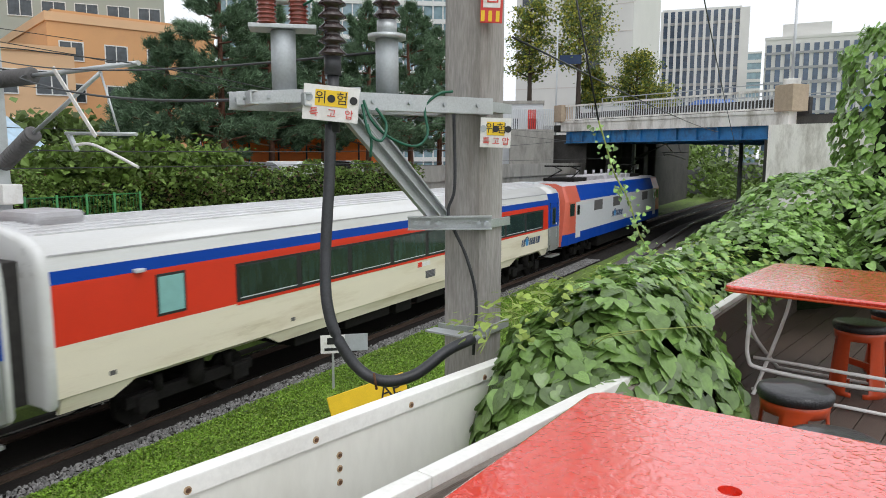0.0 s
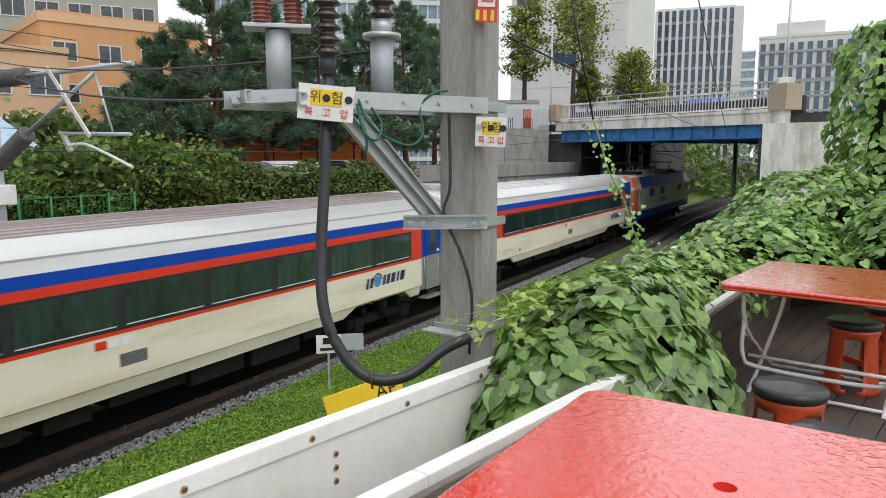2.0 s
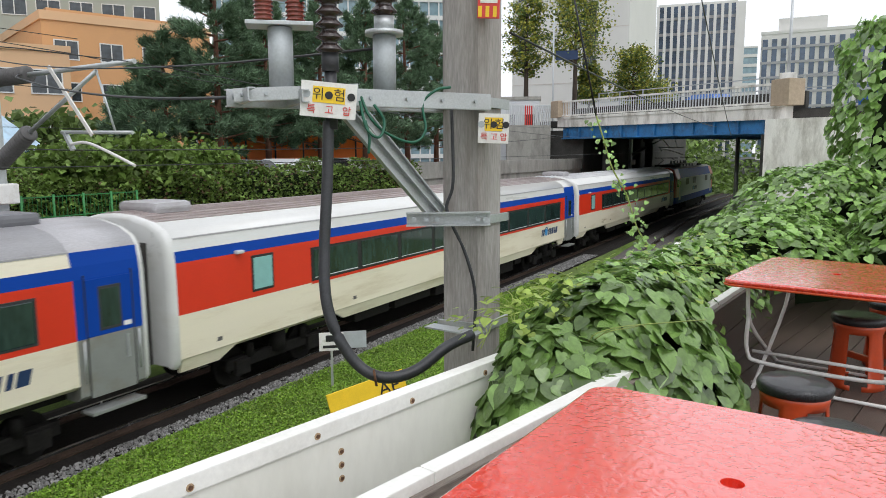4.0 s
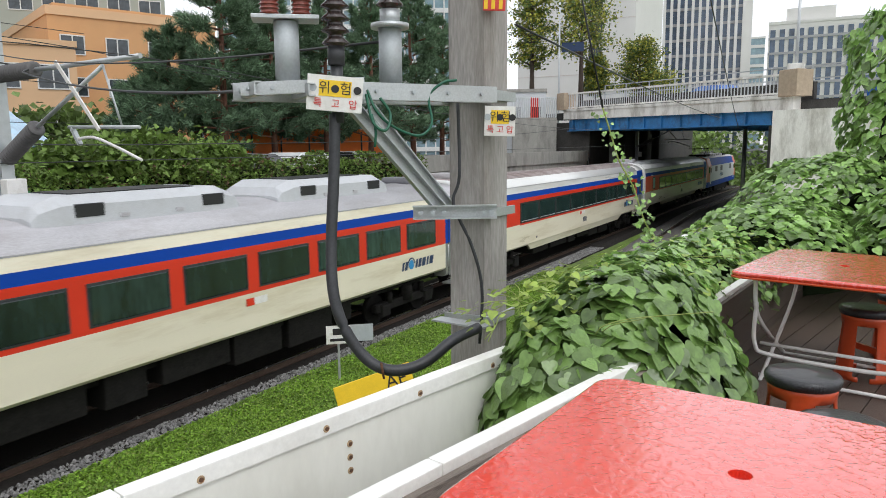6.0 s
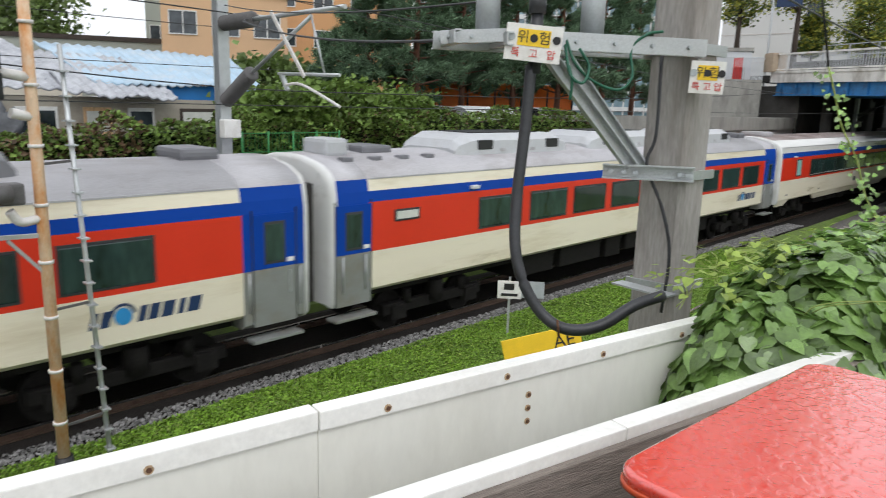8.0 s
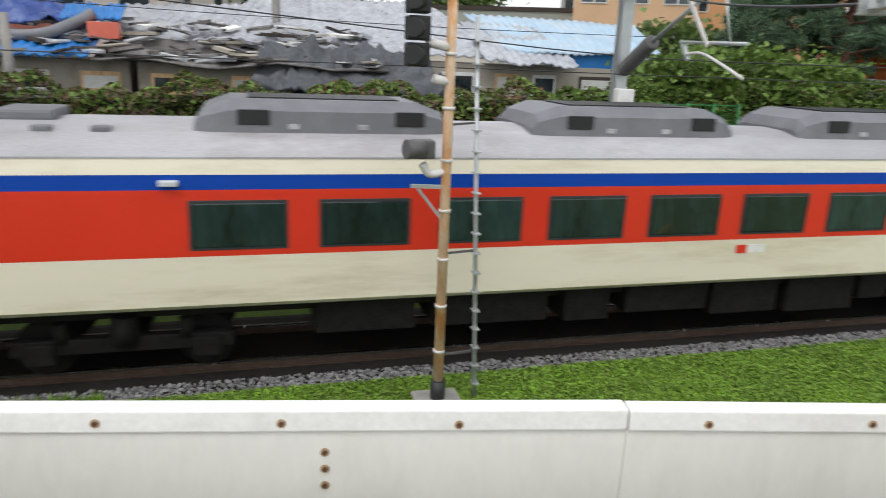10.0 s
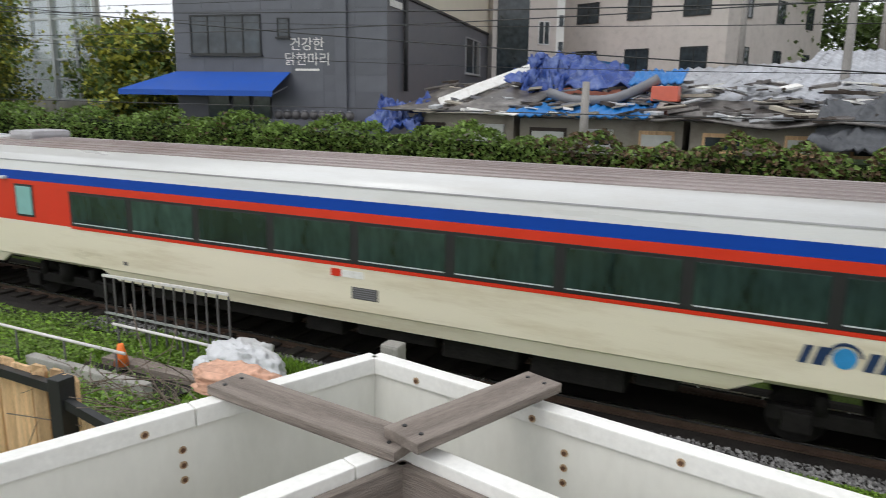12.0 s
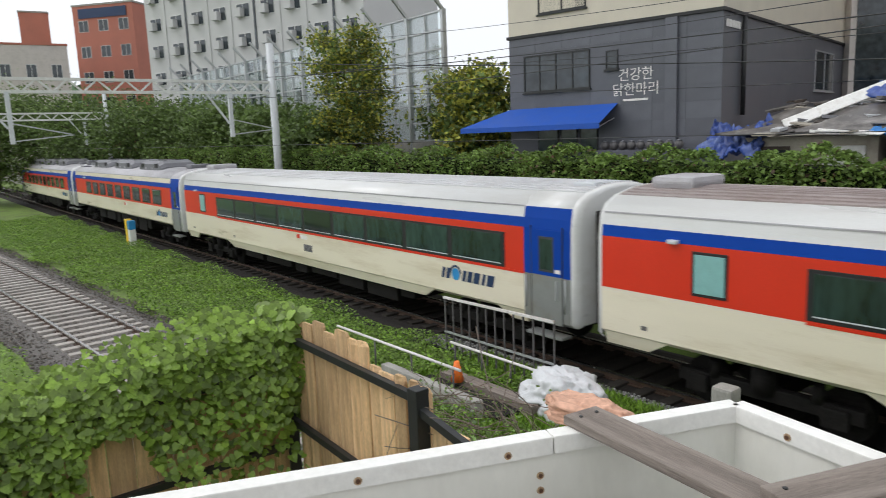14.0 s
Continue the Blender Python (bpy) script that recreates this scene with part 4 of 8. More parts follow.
    underfloor(root)
    return root


def roof_unit(root, x0, x1, material):
    bm = bmesh.new()
    ring = [(-0.95, 3.66), (-0.92, 4.0), (-0.7, 4.16), (0.7, 4.16), (0.92, 4.0), (0.95, 3.66)]
    rows = []
    for x, k in ((x0, 0.35), (x0 + 0.12, 0.72), (x0 + 0.5, 1), (x1 - 0.5, 1), (x1 - 0.12, 0.72), (x1, 0.35)):
        rows.append([bm.verts.new((x, y * (0.9 + 0.1 * k), 3.66 + (z - 3.66) * k)) for y, z in ring])
    for a, b in zip(rows, rows[1:]):
        for j in range(5):
            bm.faces.new((a[j], a[j + 1], b[j + 1], b[j]))
    bm.faces.new(rows[0])
    bm.faces.new(rows[-1])
    bmesh.ops.recalc_face_normals(bm, faces=bm.faces)
    u = part("roof_unit", bm, material, root, "rounded grey air conditioning unit")
    L = x1 - x0
    for a in (0.16, 0.77):
        part("intake", box(x0 + L * a, x0 + L * (a + 0.12), -0.955, -0.80, 3.80, 4.02, 0.01), "black", u)
    for a in (0.35, 0.62):
        part("latch", box(x0 + L * a, x0 + L * (a + 0.04), -0.96, -0.85, 3.74, 3.82, 0.008), "roofgrey", u)
    part("top_grille", box(x0 + L * 0.2, x0 + L * 0.8, -0.55, 0.55, 4.155, 4.18), "black", u)


def window_coach(label, light, toilet, first_win=-6.70, pitch=1.83, half=0.69, units=(-7.3, -2.05, 3.2), unit_len=3.85):
    """A coach with single windows, doors at both ends and three roof units."""
    root = empty("passenger_coach", Matrix(), label, "train carriage", "coaches of the train")
    skin = ((0, "cream"), (1.9, "trainred"), (2.93, "trainblue"), (3.14, "cream"), (3.39, "roofgrey"))
    shell("body", root, -10.66, 10.1, 1.15, skin, "cream, red and blue banded body")
    door_end(root, 10.1, 11.33, "roofgrey", "roofgrey")
    door_end(root, -11.42, -10.66, "roofgrey", "roofgrey")
    end_taper(root, 11.33, 1, 0.34)
    end_taper(root, -11.42, -1, 0.3)
    frame_ob = pane = None
    for i in range(9):
        m = Matrix.Translation((first_win + pitch * i, 0, 0))
        if pane is None:
            frame_ob = part("window", box(-half, half, -1.508, -1.488, 2.06, 2.79, 0.006), "rubber", root, m=m)
            pane = part("pane", box(-half + 0.04, half - 0.04, -1.514, -1.50, 2.10, 2.75, 0.02), "coachglass", frame_ob)
        else:
            f = share("window", frame_ob, root, m)
            share("pane", pane, f, Matrix())
    if toilet:
        w = part("toilet_window", box(-10.0, -9.3, -1.510, -1.49, 2.5, 2.74, 0.02), "rubber", root)
        part("pane", box(-9.95, -9.35, -1.516, -1.50, 2.54, 2.70, 0.02), "frost", w, "frosted white pane")
    part("side_lamp", box(-7.75, -7.5, -1.58, -1.44, 3.0, 3.08, 0.02), "lightgrey", root)
    part("destination_plate", box(1.75, 2.35, -1.506, -1.49, 1.72, 1.87), "signwhite", root)
    part("number_mark", box(1.75, 1.97, -1.510, -1.49, 1.72, 1.87), "trainred", root)
    part("gutter", box(-10.6, 10.1, -1.432, -1.40, 3.37, 3.40), "roofgrey", root)
    logo(root, 7.6, 1.5, 0.95)
    for x0 in units:
        roof_unit(root, x0, x0 + unit_len, "aclight" if light else "acgrey")
    part("roof_vent", box(-11.0, -10.45, -0.6, 0.2, 3.74, 4.1, 0.08), "aclight" if light else "acgrey", root)
    part("roof_vent", box(-10.0, -9.2, -0.5, 0.5, 3.76, 3.93, 0.05), "acgrey", root)
    for k in range(4):
        part("roof_cap", box(-10.9 + 0.75 * k, -10.65 + 0.75 * k, -1.0, -0.8, 3.64, 3.76, 0.03), "acgrey", root)
    part("roof_vent", box(9.6, 10.3, -0.5, 0.5, 3.76, 3.98, 0.08), "acgrey", root)
    underfloor(root)
    return root


def locomotive():
    root = empty("electric_locomotive", Matrix(), "white, blue and orange-red electric locomotive pulling the coaches", "locomotive")
    bm = bmesh.new()
    prof = [(-1.48, 0.95), (-1.5, 1.45), (-1.5, 2.9), (-1.25, 3.6), (-0.9, 3.72)]
    prof = prof + [(-y, z) for y, z in prof[::-1]]
    xs = [(-9.9, 0.0), (-9.2, 0), (-7.6, 0), (7.6, 0), (9.2, 0), (9.9, 0)]
    rows = []
    for i, (x, _) in enumerate(xs):
        rows.append([bm.verts.new((x + ((z - 0.95) * 0.22 if i == 0 else -(z - 0.95) * 0.22 if i == 5 else 0), y * (0.94 if i in (0, 5) else 1), z)) for y, z in prof])
    for i, (a, b) in enumerate(zip(rows, rows[1:])):
        for j in range(len(prof) - 1):
            zm = (prof[j][1] + prof[j + 1][1]) / 2
            f = bm.faces.new((a[j], a[j + 1], b[j + 1], b[j]))
            f.material_index = 1 if zm < 1.4 else (2 if i in (0, 1, 3, 4) and zm > 1.4 and zm < 3.5 else (1 if 2.9 < zm < 3.6 else (3 if zm > 3.6 else 0)))
    for r in (rows[0], rows[-1]):
        bm.faces.new(r).material_index = 2
    bmesh.ops.recalc_face_normals(bm, faces=bm.faces)
    part("body", bm, ("lightgrey", "trainblue", "loco_orange", "roofgrey"), root, "pale body with blue skirt and orange cab")
    for s in (-1, 1):
        part("side_window", box(s * 8.75 - 0.3, s * 8.75 + 0.3, -1.515, -1.49, 2.25, 2.8, 0.01), "coachglass", root)
        d = part("cab_door", box(s * 7.9 - 0.33, s * 7.9 + 0.33, -1.512, -1.49, 1.2, 2.85, 0.01), "lightgrey", root)
        part("door_window", box(s * 7.9 - 0.18, s * 7.9 + 0.18, -1.52, -1.5, 2.25, 2.7, 0.01), "coachglass", d)
    part("windscreen", box(-9.62, -9.55, -1.1, 1.1, 2.4, 3.2, 0.01), "coachglass", root)
    for x in (-5.4, -2.0, 4.5):
        part("louvre", box(x, x + 1.4, -1.512, -1.49, 2.3, 2.8), "greyins", root)
    logo(root, -2.2, 1.75, 1.2)
    for x in (-5.5, 5.5):
        bm = bmesh.new()
        add_box(bm, x - 1.0, x + 1.0, -0.8, 0.8, 3.72, 3.9, 0, 0.03)
        for s in (-0.6, 0.6):
            add_bar(bm, (x - 0.9, s, 3.88), (x + 0.8, s * 0.8, 4.25), 0.05, 0.05)
            add_bar(bm, (x + 0.8, s * 0.8, 4.25), (x - 0.5, s * 0.7, 4.45), 0.04, 0.04)
        add_box(bm, x - 0.6, x - 0.4, -0.9, 0.9, 4.43, 4.5)
        part("pantograph", bm, "under", root)
    bm = bmesh.new()
    for x in (-3.4, -2, -0.5, 1, 2.5, 3.6):
        add_box(bm, x, x + 0.9, -0.7, 0.7, 3.7, 3.95, 0, 0.04)
        add_cyl(bm, (x + 0.4, 0.2, 3.95), (x + 0.4, 0.2, 4.2), 0.07)
    part("roof_gear", bm, "roofgrey", root)
    bogie(root, -6.2)
    bogie(root, 6.2)
    bm = bmesh.new()
    add_box(bm, -4, 4, -1.3, 1.3, 0.35, 1.0, 0, 0.05)
    part("underfloor_gear", bm, "under", root)
    return root


loco = locomotive()
coach_white = saloon_coach("roofwhite", True, "cream, red and blue express coach with ribbed white roof")
coach_brown = saloon_coach("roofbrown", True, "cream, red and blue express coach with sooty ribbed roof")
coach_units_light = window_coach("cream, red and blue coach with pale grey roof units", True, True, -6.63, 1.915, 0.80, (-7.6, -2.1, 3.5), 4.4)
coach_units_dark = window_coach("cream, red and blue coach with dark grey roof units", False, False)
coach_brown_rear = copy_thing(coach_brown, Matrix())
coach_white_rear = copy_thing(coach_white, Matrix())
coach_far = copy_thing(coach_units_dark, Matrix())
coach_last = copy_thing(coach_units_dark, Matrix())
TRAIN = [(loco, 33.6), (coach_white, 11.75), (coach_brown, -11.75), (coach_units_light, -35.25), (coach_units_dark, -58.75),
         (coach_brown_rear, -82.25), (coach_white_rear, -105.75), (coach_far, -129.25), (coach_last, -152.75)]

# ---- terrace in the foreground ----
DECK_Z, RIM_Z = 3.46, 4.08


def bolt(parent, m):
    bm = bmesh.new()
    add_cyl(bm, (0, 0, -0.004), (0, 0, 0.004), 0.0065, seg=8)
    add_cyl(bm, (0, 0, -0.0045), (0, 0, 0.0005), 0.0115, seg=10, mi=1)
    return part("bolt", bm, ("rust", "ruststain"), parent, m=m)


def planter_wall(name, a, b, faces_camera, label, low, wood=False):
    """A white panel wall with a square-section rim from a to b; bolts in the panel."""
    a, b = Vector((*a, 0)), Vector((*b, 0))
    ln = (b - a).length
    root = empty(name, Matrix.Translation(a) @ pose(0, 0, 0, 0, 0, math.degrees(math.atan2((b - a).y, (b - a).x))), label, "planter wall")
    part("panel", box(0, ln, -0.018, 0.018, low, RIM_Z - 0.055), "planter", root)
    x = 0.0
    while x < ln - 0.05:
        w = min(2.44, ln - x)
        part("rim", box(x + 0.001, x + w - 0.002, -0.028, 0.028, RIM_Z - 0.055, RIM_Z, 0.004), "rim", root, "white capping rim")
        x += w
    if wood:
        n = 4
        for k in range(n):
            z1 = RIM_Z - 0.03 - k * 0.2
            part("board", box(0.0, ln, -0.055, -0.03, z1 - 0.195, z1, 0.004), "greywood" if not wood == 2 else "brownwood", root, "weathered wooden facing board")
    side = -1 if faces_camera else 1
    rng = random.Random(len(name) + int(ln * 10))
    turn = pose(0, 0, 0, 90)
    if not wood:
        first = None
        for k in range(int(ln / 0.42)):
            x = 0.2 + 0.42 * k
            spots = [(x, RIM_Z - 0.03 - rng.uniform(0, .008))]
            if k % 2:
                spots += [(x + 0.1, RIM_Z - 0.115 - 0.045 * j) for j in range(3)]
            for bx, bz in spots:
                m = Matrix.Translation((bx, side * (0.03 if bz > RIM_Z - 0.055 else 0.02), bz)) @ turn
                if first is None:
                    first = bolt(root, m)
                else:
                    share("bolt", first, root, m)
    return root


C0 = (-1.26, 1.90)
planter_wall("planter_outer_wall", C0, (1.0, 1.485), True, "white sheet-metal planter wall with rusty bolts", 3.1)
planter_wall("planter_outer_wall", (1.0, 1.48), (2.95, 1.07), True, "white sheet-metal planter wall running into the creeper", 3.1)
planter_wall("planter_outer_wall", (2.95, 1.07), (8.5, 1.25), True, "white sheet-metal planter wall under the creeper", 3.1)
planter_wall("planter_end_wall", (-2.42, -0.94), C0, True, "white planter wall at the terrace end", 3.1)
planter_wall("planter_inner_wall", (-0.875, 1.41), (2.85, 0.595), False, "planter wall faced with weathered boards", 3.3, True)
planter_wall("planter_inner_end_wall", (-1.86, -1.0), (-0.875, 1.41), False, "planter wall faced with weathered boards", 3.3, True)
low = planter_wall("planter_low_wall", (3.2, 0.78), (8.0, 0.22), False, "low planter wall faced with wet brown boards", 3.2, 2)
low.location.z = -0.12


def plank(a, b, w, label):
    a, b = Vector(a), Vector(b)
    root = part("plank", box(0, (b - a).length, -w / 2, w / 2, 0, 0.028, 0.004), "greywood")
    root.matrix_basis = Matrix.Translation(a) @ pose(0, 0, 0, 0, 0, math.degrees(math.atan2((b - a).y, (b - a).x)))
    tagged(root, label, "plank")
    ln = (b - a).length
    for x, y in ((0.04, -0.03), (0.04, 0.03), (ln - 0.04, -0.03), (ln - 0.04, 0.03)):
        bm = bmesh.new()
        add_cyl(bm, (x, y, 0.027), (x, y, 0.031), 0.006, seg=8)
        part("screw", bm, "black", root)


plank((-1.50, 1.45, 4.082), (-0.83, 1.36, 4.082), 0.125, "weathered grey plank laid across the planter corner")
plank((-0.84, 1.33, 4.112), (-0.65, 1.84, 4.09), 0.125, "weathered grey plank laid across the planter")

soil = part("planter_soil", box(-0.2, 3.7, -0.42, -0.03, 3.3, 3.5), "darkbed")
soil.matrix_basis = Matrix.Translation((-0.9, 1.80, 0)) @ pose(0, 0, 0, 0, 0, -11.6)
tagged(soil, "dark soil in the planter", "soil", kind="structure")

bm = bmesh.new()
bed = [bm.verts.new(v) for v in ((3.2, 0.84, 3.3), (8.0, 0.28, 3.3), (8.4, 1.2, 3.3), (3.0, 1.04, 3.3))]
solid = bmesh.ops.extrude_face_region(bm, geom=[bm.faces.new(bed)])
bmesh.ops.translate(bm, vec=(0, 0, 0.25), verts=[v for v in solid["geom"] if isinstance(v, bmesh.types.BMVert)])
bmesh.ops.recalc_face_normals(bm, faces=bm.faces)
tagged(part("planter_soil", bm, "darkbed"), "dark soil in the planter under the creeper", "soil", kind="structure")

deck = empty("deck", Matrix.Translation((0, 0, 0)) @ pose(0, 0, 0, 0, 0, -11.6), "wet dark brown timber terrace deck", "deck", kind="structure")
first = None
for k in range(42):
    m = Matrix.Translation((0, 0.9 - 0.145 * k, 0))
    if first is None:
        first = part("deck_board", box(-2.6, 10.5, -0.07, 0.07, DECK_Z - 0.03, DECK_Z, 0.004), "brownwood", deck, m=m)
    else:
        share("deck_board", first, deck, m)
for x0, y in ((-0.6, 1.045), (3.0, 1.19), (3.05, 1.335), (3.95, 1.48), (5.6, 1.625), (7.2, 1.77)):
    part("deck_board", box(x0, 10.5, -0.07, 0.07, DECK_Z - 0.03, DECK_Z, 0.004), "brownwood", deck, m=Matrix.Translation((0, y, 0)))
for x in (-1.8, 1.5, 5, 8.5):
    for y in (0.6, -2.5, -4.8):
        part("deck_post", box(x - 0.06, x + 0.06, y - 0.06, y + 0.06, -0.3, DECK_Z - 0.03), "brownwood", deck)


def rounded_slab(hx, hy, r, z0, z1, edge=0.008, seg=8, hole=0.0):
    bm = bmesh.new()
    ring = []
    for cx, cy, a0 in ((hx - r, hy - r, 0), (-hx + r, hy - r, 90), (-hx + r, -hy + r, 180), (hx - r, -hy + r, 270)):
        for k in range(seg + 1):
            a = radians(a0 + 90 * k / seg)
            ring.append((cx + r * math.cos(a), cy + r * math.sin(a)))
    n = len(ring)
    levels = [(1.0, z0), (1.0, z1 - edge), (1 - 0.35 * edge / hx, z1 - edge * 0.3), (1 - edge / hx, z1)]
    rows = [[bm.verts.new((x * s, y * s, z)) for x, y in ring] for s, z in levels]
    for a, b in zip(rows, rows[1:]):
        for k in range(n):
            bm.faces.new((a[k], a[(k + 1) % n], b[(k + 1) % n], b[k])).smooth = True
    bm.faces.new(rows[0][::-1])
    if hole:
        inner = [bm.verts.new((hole * math.cos(2 * math.pi * k / n + radians(0)), hole * math.sin(2 * math.pi * k / n), z1)) for k in range(n)]
        deep = [bm.verts.new((v.co.x, v.co.y, z1 - 0.03)) for v in inner]
        for k in range(n):
            bm.faces.new((rows[-1][k], rows[-1][(k + 1) % n], inner[(k + 1) % n], inner[k]))
            bm.faces.new((inner[k], inner[(k + 1) % n], deep[(k + 1) % n], deep[k]))
        bm.faces.new(deep)
    else:
        bm.faces.new(rows[-1])
    bmesh.ops.recalc_face_normals(bm, faces=bm.faces)
    return bm


def table(m, hx, hy, label, leg=True):
    root = empty("folding_table", m, label, "table", "tables on the terrace")
    part("tabletop", rounded_slab(hx, hy, 0.07, 0.675, 0.70, 0.01, hole=0.026), "table", root, "wet glossy red top with a centre hole")
    part("edge_trim", rounded_slab(hx + 0.003, hy + 0.003, 0.072, 0.662, 0.674, 0.004), "stoolred", root)
    for s in (-1, 1):
        y = s * (hy - 0.12)
        tube("leg", [(-hx + 0.12, y, 0.66), (-hx + 0.22, y, 0.4), (hx - 0.3, y, 0.03), (hx - 0.25, y, 0.0)], 0.0125, "tubewhite", root, smooth_steps=4)
        tube("leg", [(hx - 0.12, y * 0.94, 0.66), (hx - 0.22, y * 0.94, 0.4), (-hx + 0.3, y * 0.94, 0.03), (-hx + 0.25, y * 0.94, 0.0)], 0.0125, "tubewhite", root, smooth_steps=4)
    for z, k in ((0.02, -1), (0.02, 1), (0.22, -1)):
        tube("stretcher", [(k * (hx - 0.29), -(hy - 0.12), z), (k * (hx - 0.29), (hy - 0.12), z)], 0.011, "tubewhite", root)
    tube("brace", [(-hx + 0.17, -hy + 0.12, 0.5), (-hx + 0.17, -hy + 0.12, 0.25), (-hx + 0.2, -hy + 0.22, 0.18), (-hx + 0.2, hy - 0.22, 0.18), (-hx + 0.17, hy - 0.12, 0.25), (-hx + 0.17, hy - 0.12, 0.5)], 0.013, "tubewhite", root, "bent white support tube")
    return root


table(Matrix.Translation((1.62, 0.16, DECK_Z)) @ pose(0, 0, 0, 0, 0, -5), 0.50, 0.52, "rain-wet red square folding table beside the planter")
table(Matrix.Translation((4.84, -0.06, DECK_Z)) @ pose(0, 0, 0, 0, 0, -10.5), 0.58, 0.50, "rain-wet red folding table with white tube legs")


def stool(m, label):
    root = empty("stool", m, label, "stool", "stools on the terrace")
    bm = bmesh.new()
    n = 32
    rows = []
    for z, r in ((0.0, 0.165), (0.03, 0.163), (0.34, 0.138), (0.37, 0.142), (0.40, 0.146)):
        rows.append([bm.verts.new((r * math.cos(2 * math.pi * k / n), r * math.sin(2 * math.pi * k / n), z)) for k in range(n)])
    for j, (a, b) in enumerate(zip(rows, rows[1:])):
        for k in range(n):
            if j == 1 and k % 8 in (2, 3, 4, 5):
                continue
            if j == 0 and k % 8 in (3, 4):
                continue
            bm.faces.new((a[k], a[(k + 1) % n], b[(k + 1) % n], b[k])).smooth = True
    bm.faces.new(rows[-1])
    bmesh.ops.recalc_face_normals(bm, faces=bm.faces)
    body = part("body", bm, "stoolred", root, "red-orange moulded plastic body")
    body.modifiers.new("thick", "SOLIDIFY").thickness = 0.006
    part("rung", box(-0.15, 0.15, -0.012, 0.012, 0.16, 0.2, 0.004), "stoolred", root)
    bm = bmesh.new()
    rows = []
    for z, r in ((0.395, 0.15), (0.42, 0.158), (0.437, 0.152), (0.443, 0.13), (0.444, 0.05)):
        rows.append([bm.verts.new((r * math.cos(2 * math.pi * k / n), r * math.sin(2 * math.pi * k / n), z)) for k in range(n)])
    for a, b in zip(rows, rows[1:]):
        for k in range(n):
            bm.faces.new((a[k], a[(k + 1) % n], b[(k + 1) % n], b[k])).smooth = True
    bm.faces.new(rows[0][::-1])
    bm.faces.new(rows[-1])
    part("cushion", bm, "cushion", root, "wet black vinyl cushion")
    return root


st = stool(Matrix.Translation((3.36, 0.09, DECK_Z)), "red-orange plastic stool with a wet black cushion")
copy_thing(st, Matrix.Translation((4.95, -0.20, DECK_Z)) @ pose(0, 0, 0, 0, 0, 45))
copy_thing(st, Matrix.Translation((2.80, -0.06, DECK_Z)) @ pose(0, 0, 0, 0, 0, 20))
copy_thing(st, Matrix.Translation((5.5, -0.42, DECK_Z)) @ pose(0, 0, 0, 0, 0, 10))


# ---- creeping vine over the planter ----
def heart_mesh():
    """A heart-shaped leaf, folded along its midrib, tip along -y, about 1 unit long."""
    half = [(0.0, 0.40), (0.16, 0.52), (0.36, 0.50), (0.50, 0.30), (0.47, 0.05), (0.30, -0.22), (0.0, -0.56)]
    verts = [(0, 0.40, 0), (0, 0.0, -0.03), (0, -0.56, -0.10)]
    faces = []
    for s in (1, -1):
        idx = [0]
        for x, y in half[1:-1]:
            verts.append((s * x, y, 0.10 * x - 0.10 * max(0, x - 0.3) - 0.05 * (y < 0)))
            idx.append(len(verts) - 1)
        idx.append(2)
        for a, b in zip(idx, idx[1:]):
            faces.append((1, a, b) if s < 0 else (1, b, a))
    return verts, faces


HEART = heart_mesh()


def leaf_pose(p, nrm, size, rng, droop):
    nrm = (Vector(nrm) + Vector((rng.gauss(0, 0.25), rng.gauss(0, 0.25), rng.gauss(0.1, 0.15)))).normalized()
    down = Vector((0, 0, -1)) - nrm * nrm.dot(Vector((0, 0, -1)))
    tip = (down.normalized() * droop + Vector((rng.gauss(0, 0.6), rng.gauss(0, 0.6), 0)))
    tip = (tip - nrm * tip.dot(nrm)).normalized()
    side = (-tip).cross(nrm).normalized()
    m = Matrix((side, -tip, nrm)).transposed().to_4x4()
    return Matrix.Translation(p) @ m @ Matrix.Scale(size, 4)


def heart_patch(name, parent, poses, material, label=""):
    verts, faces = [], []
    hv = [Vector(v) for v in HEART[0]]
    for m in poses:
        k = len(verts)
        verts += [tuple(m @ v) for v in hv]
        faces += [tuple(i + k for i in f) for f in HEART[1]]
    ob = mesh_from(name, verts, faces, material, parent, smooth=True)
    return tagged(ob, label, kind="stuff")


def mound(cx, cy, rx, ry, rot, z0, h, n, rng, size, power=0.8):
    """Leaf poses over a rounded heap."""
    out = []
    c, s = math.cos(radians(rot)), math.sin(radians(rot))
    for _ in range(n):
        a, r = rng.uniform(0, 2 * math.pi), math.sqrt(rng.random())
        u, v = r * math.cos(a), r * math.sin(a)
        bump = 0.09 * noise.noise(Vector((u * 3 + cx, v * 3 + cy, 0)))
        z = z0 + h * (max(0.0, 1 - r * r) ** power) + bump
        x, y = cx + rx * u * c - ry * v * s, cy + rx * u * s + ry * v * c
        slope = 1.3 * h
        nx, ny = slope * u / rx, slope * v / ry
        nrm = Vector((nx * c - ny * s, nx * s + ny * c, 1.0)).normalized()
        lift = rng.uniform(-0.07, 0.03)
        out.append(leaf_pose(Vector((x, y, z + lift)), nrm, size * rng.uniform(0.55, 1.25), rng, 0.9))
    return out


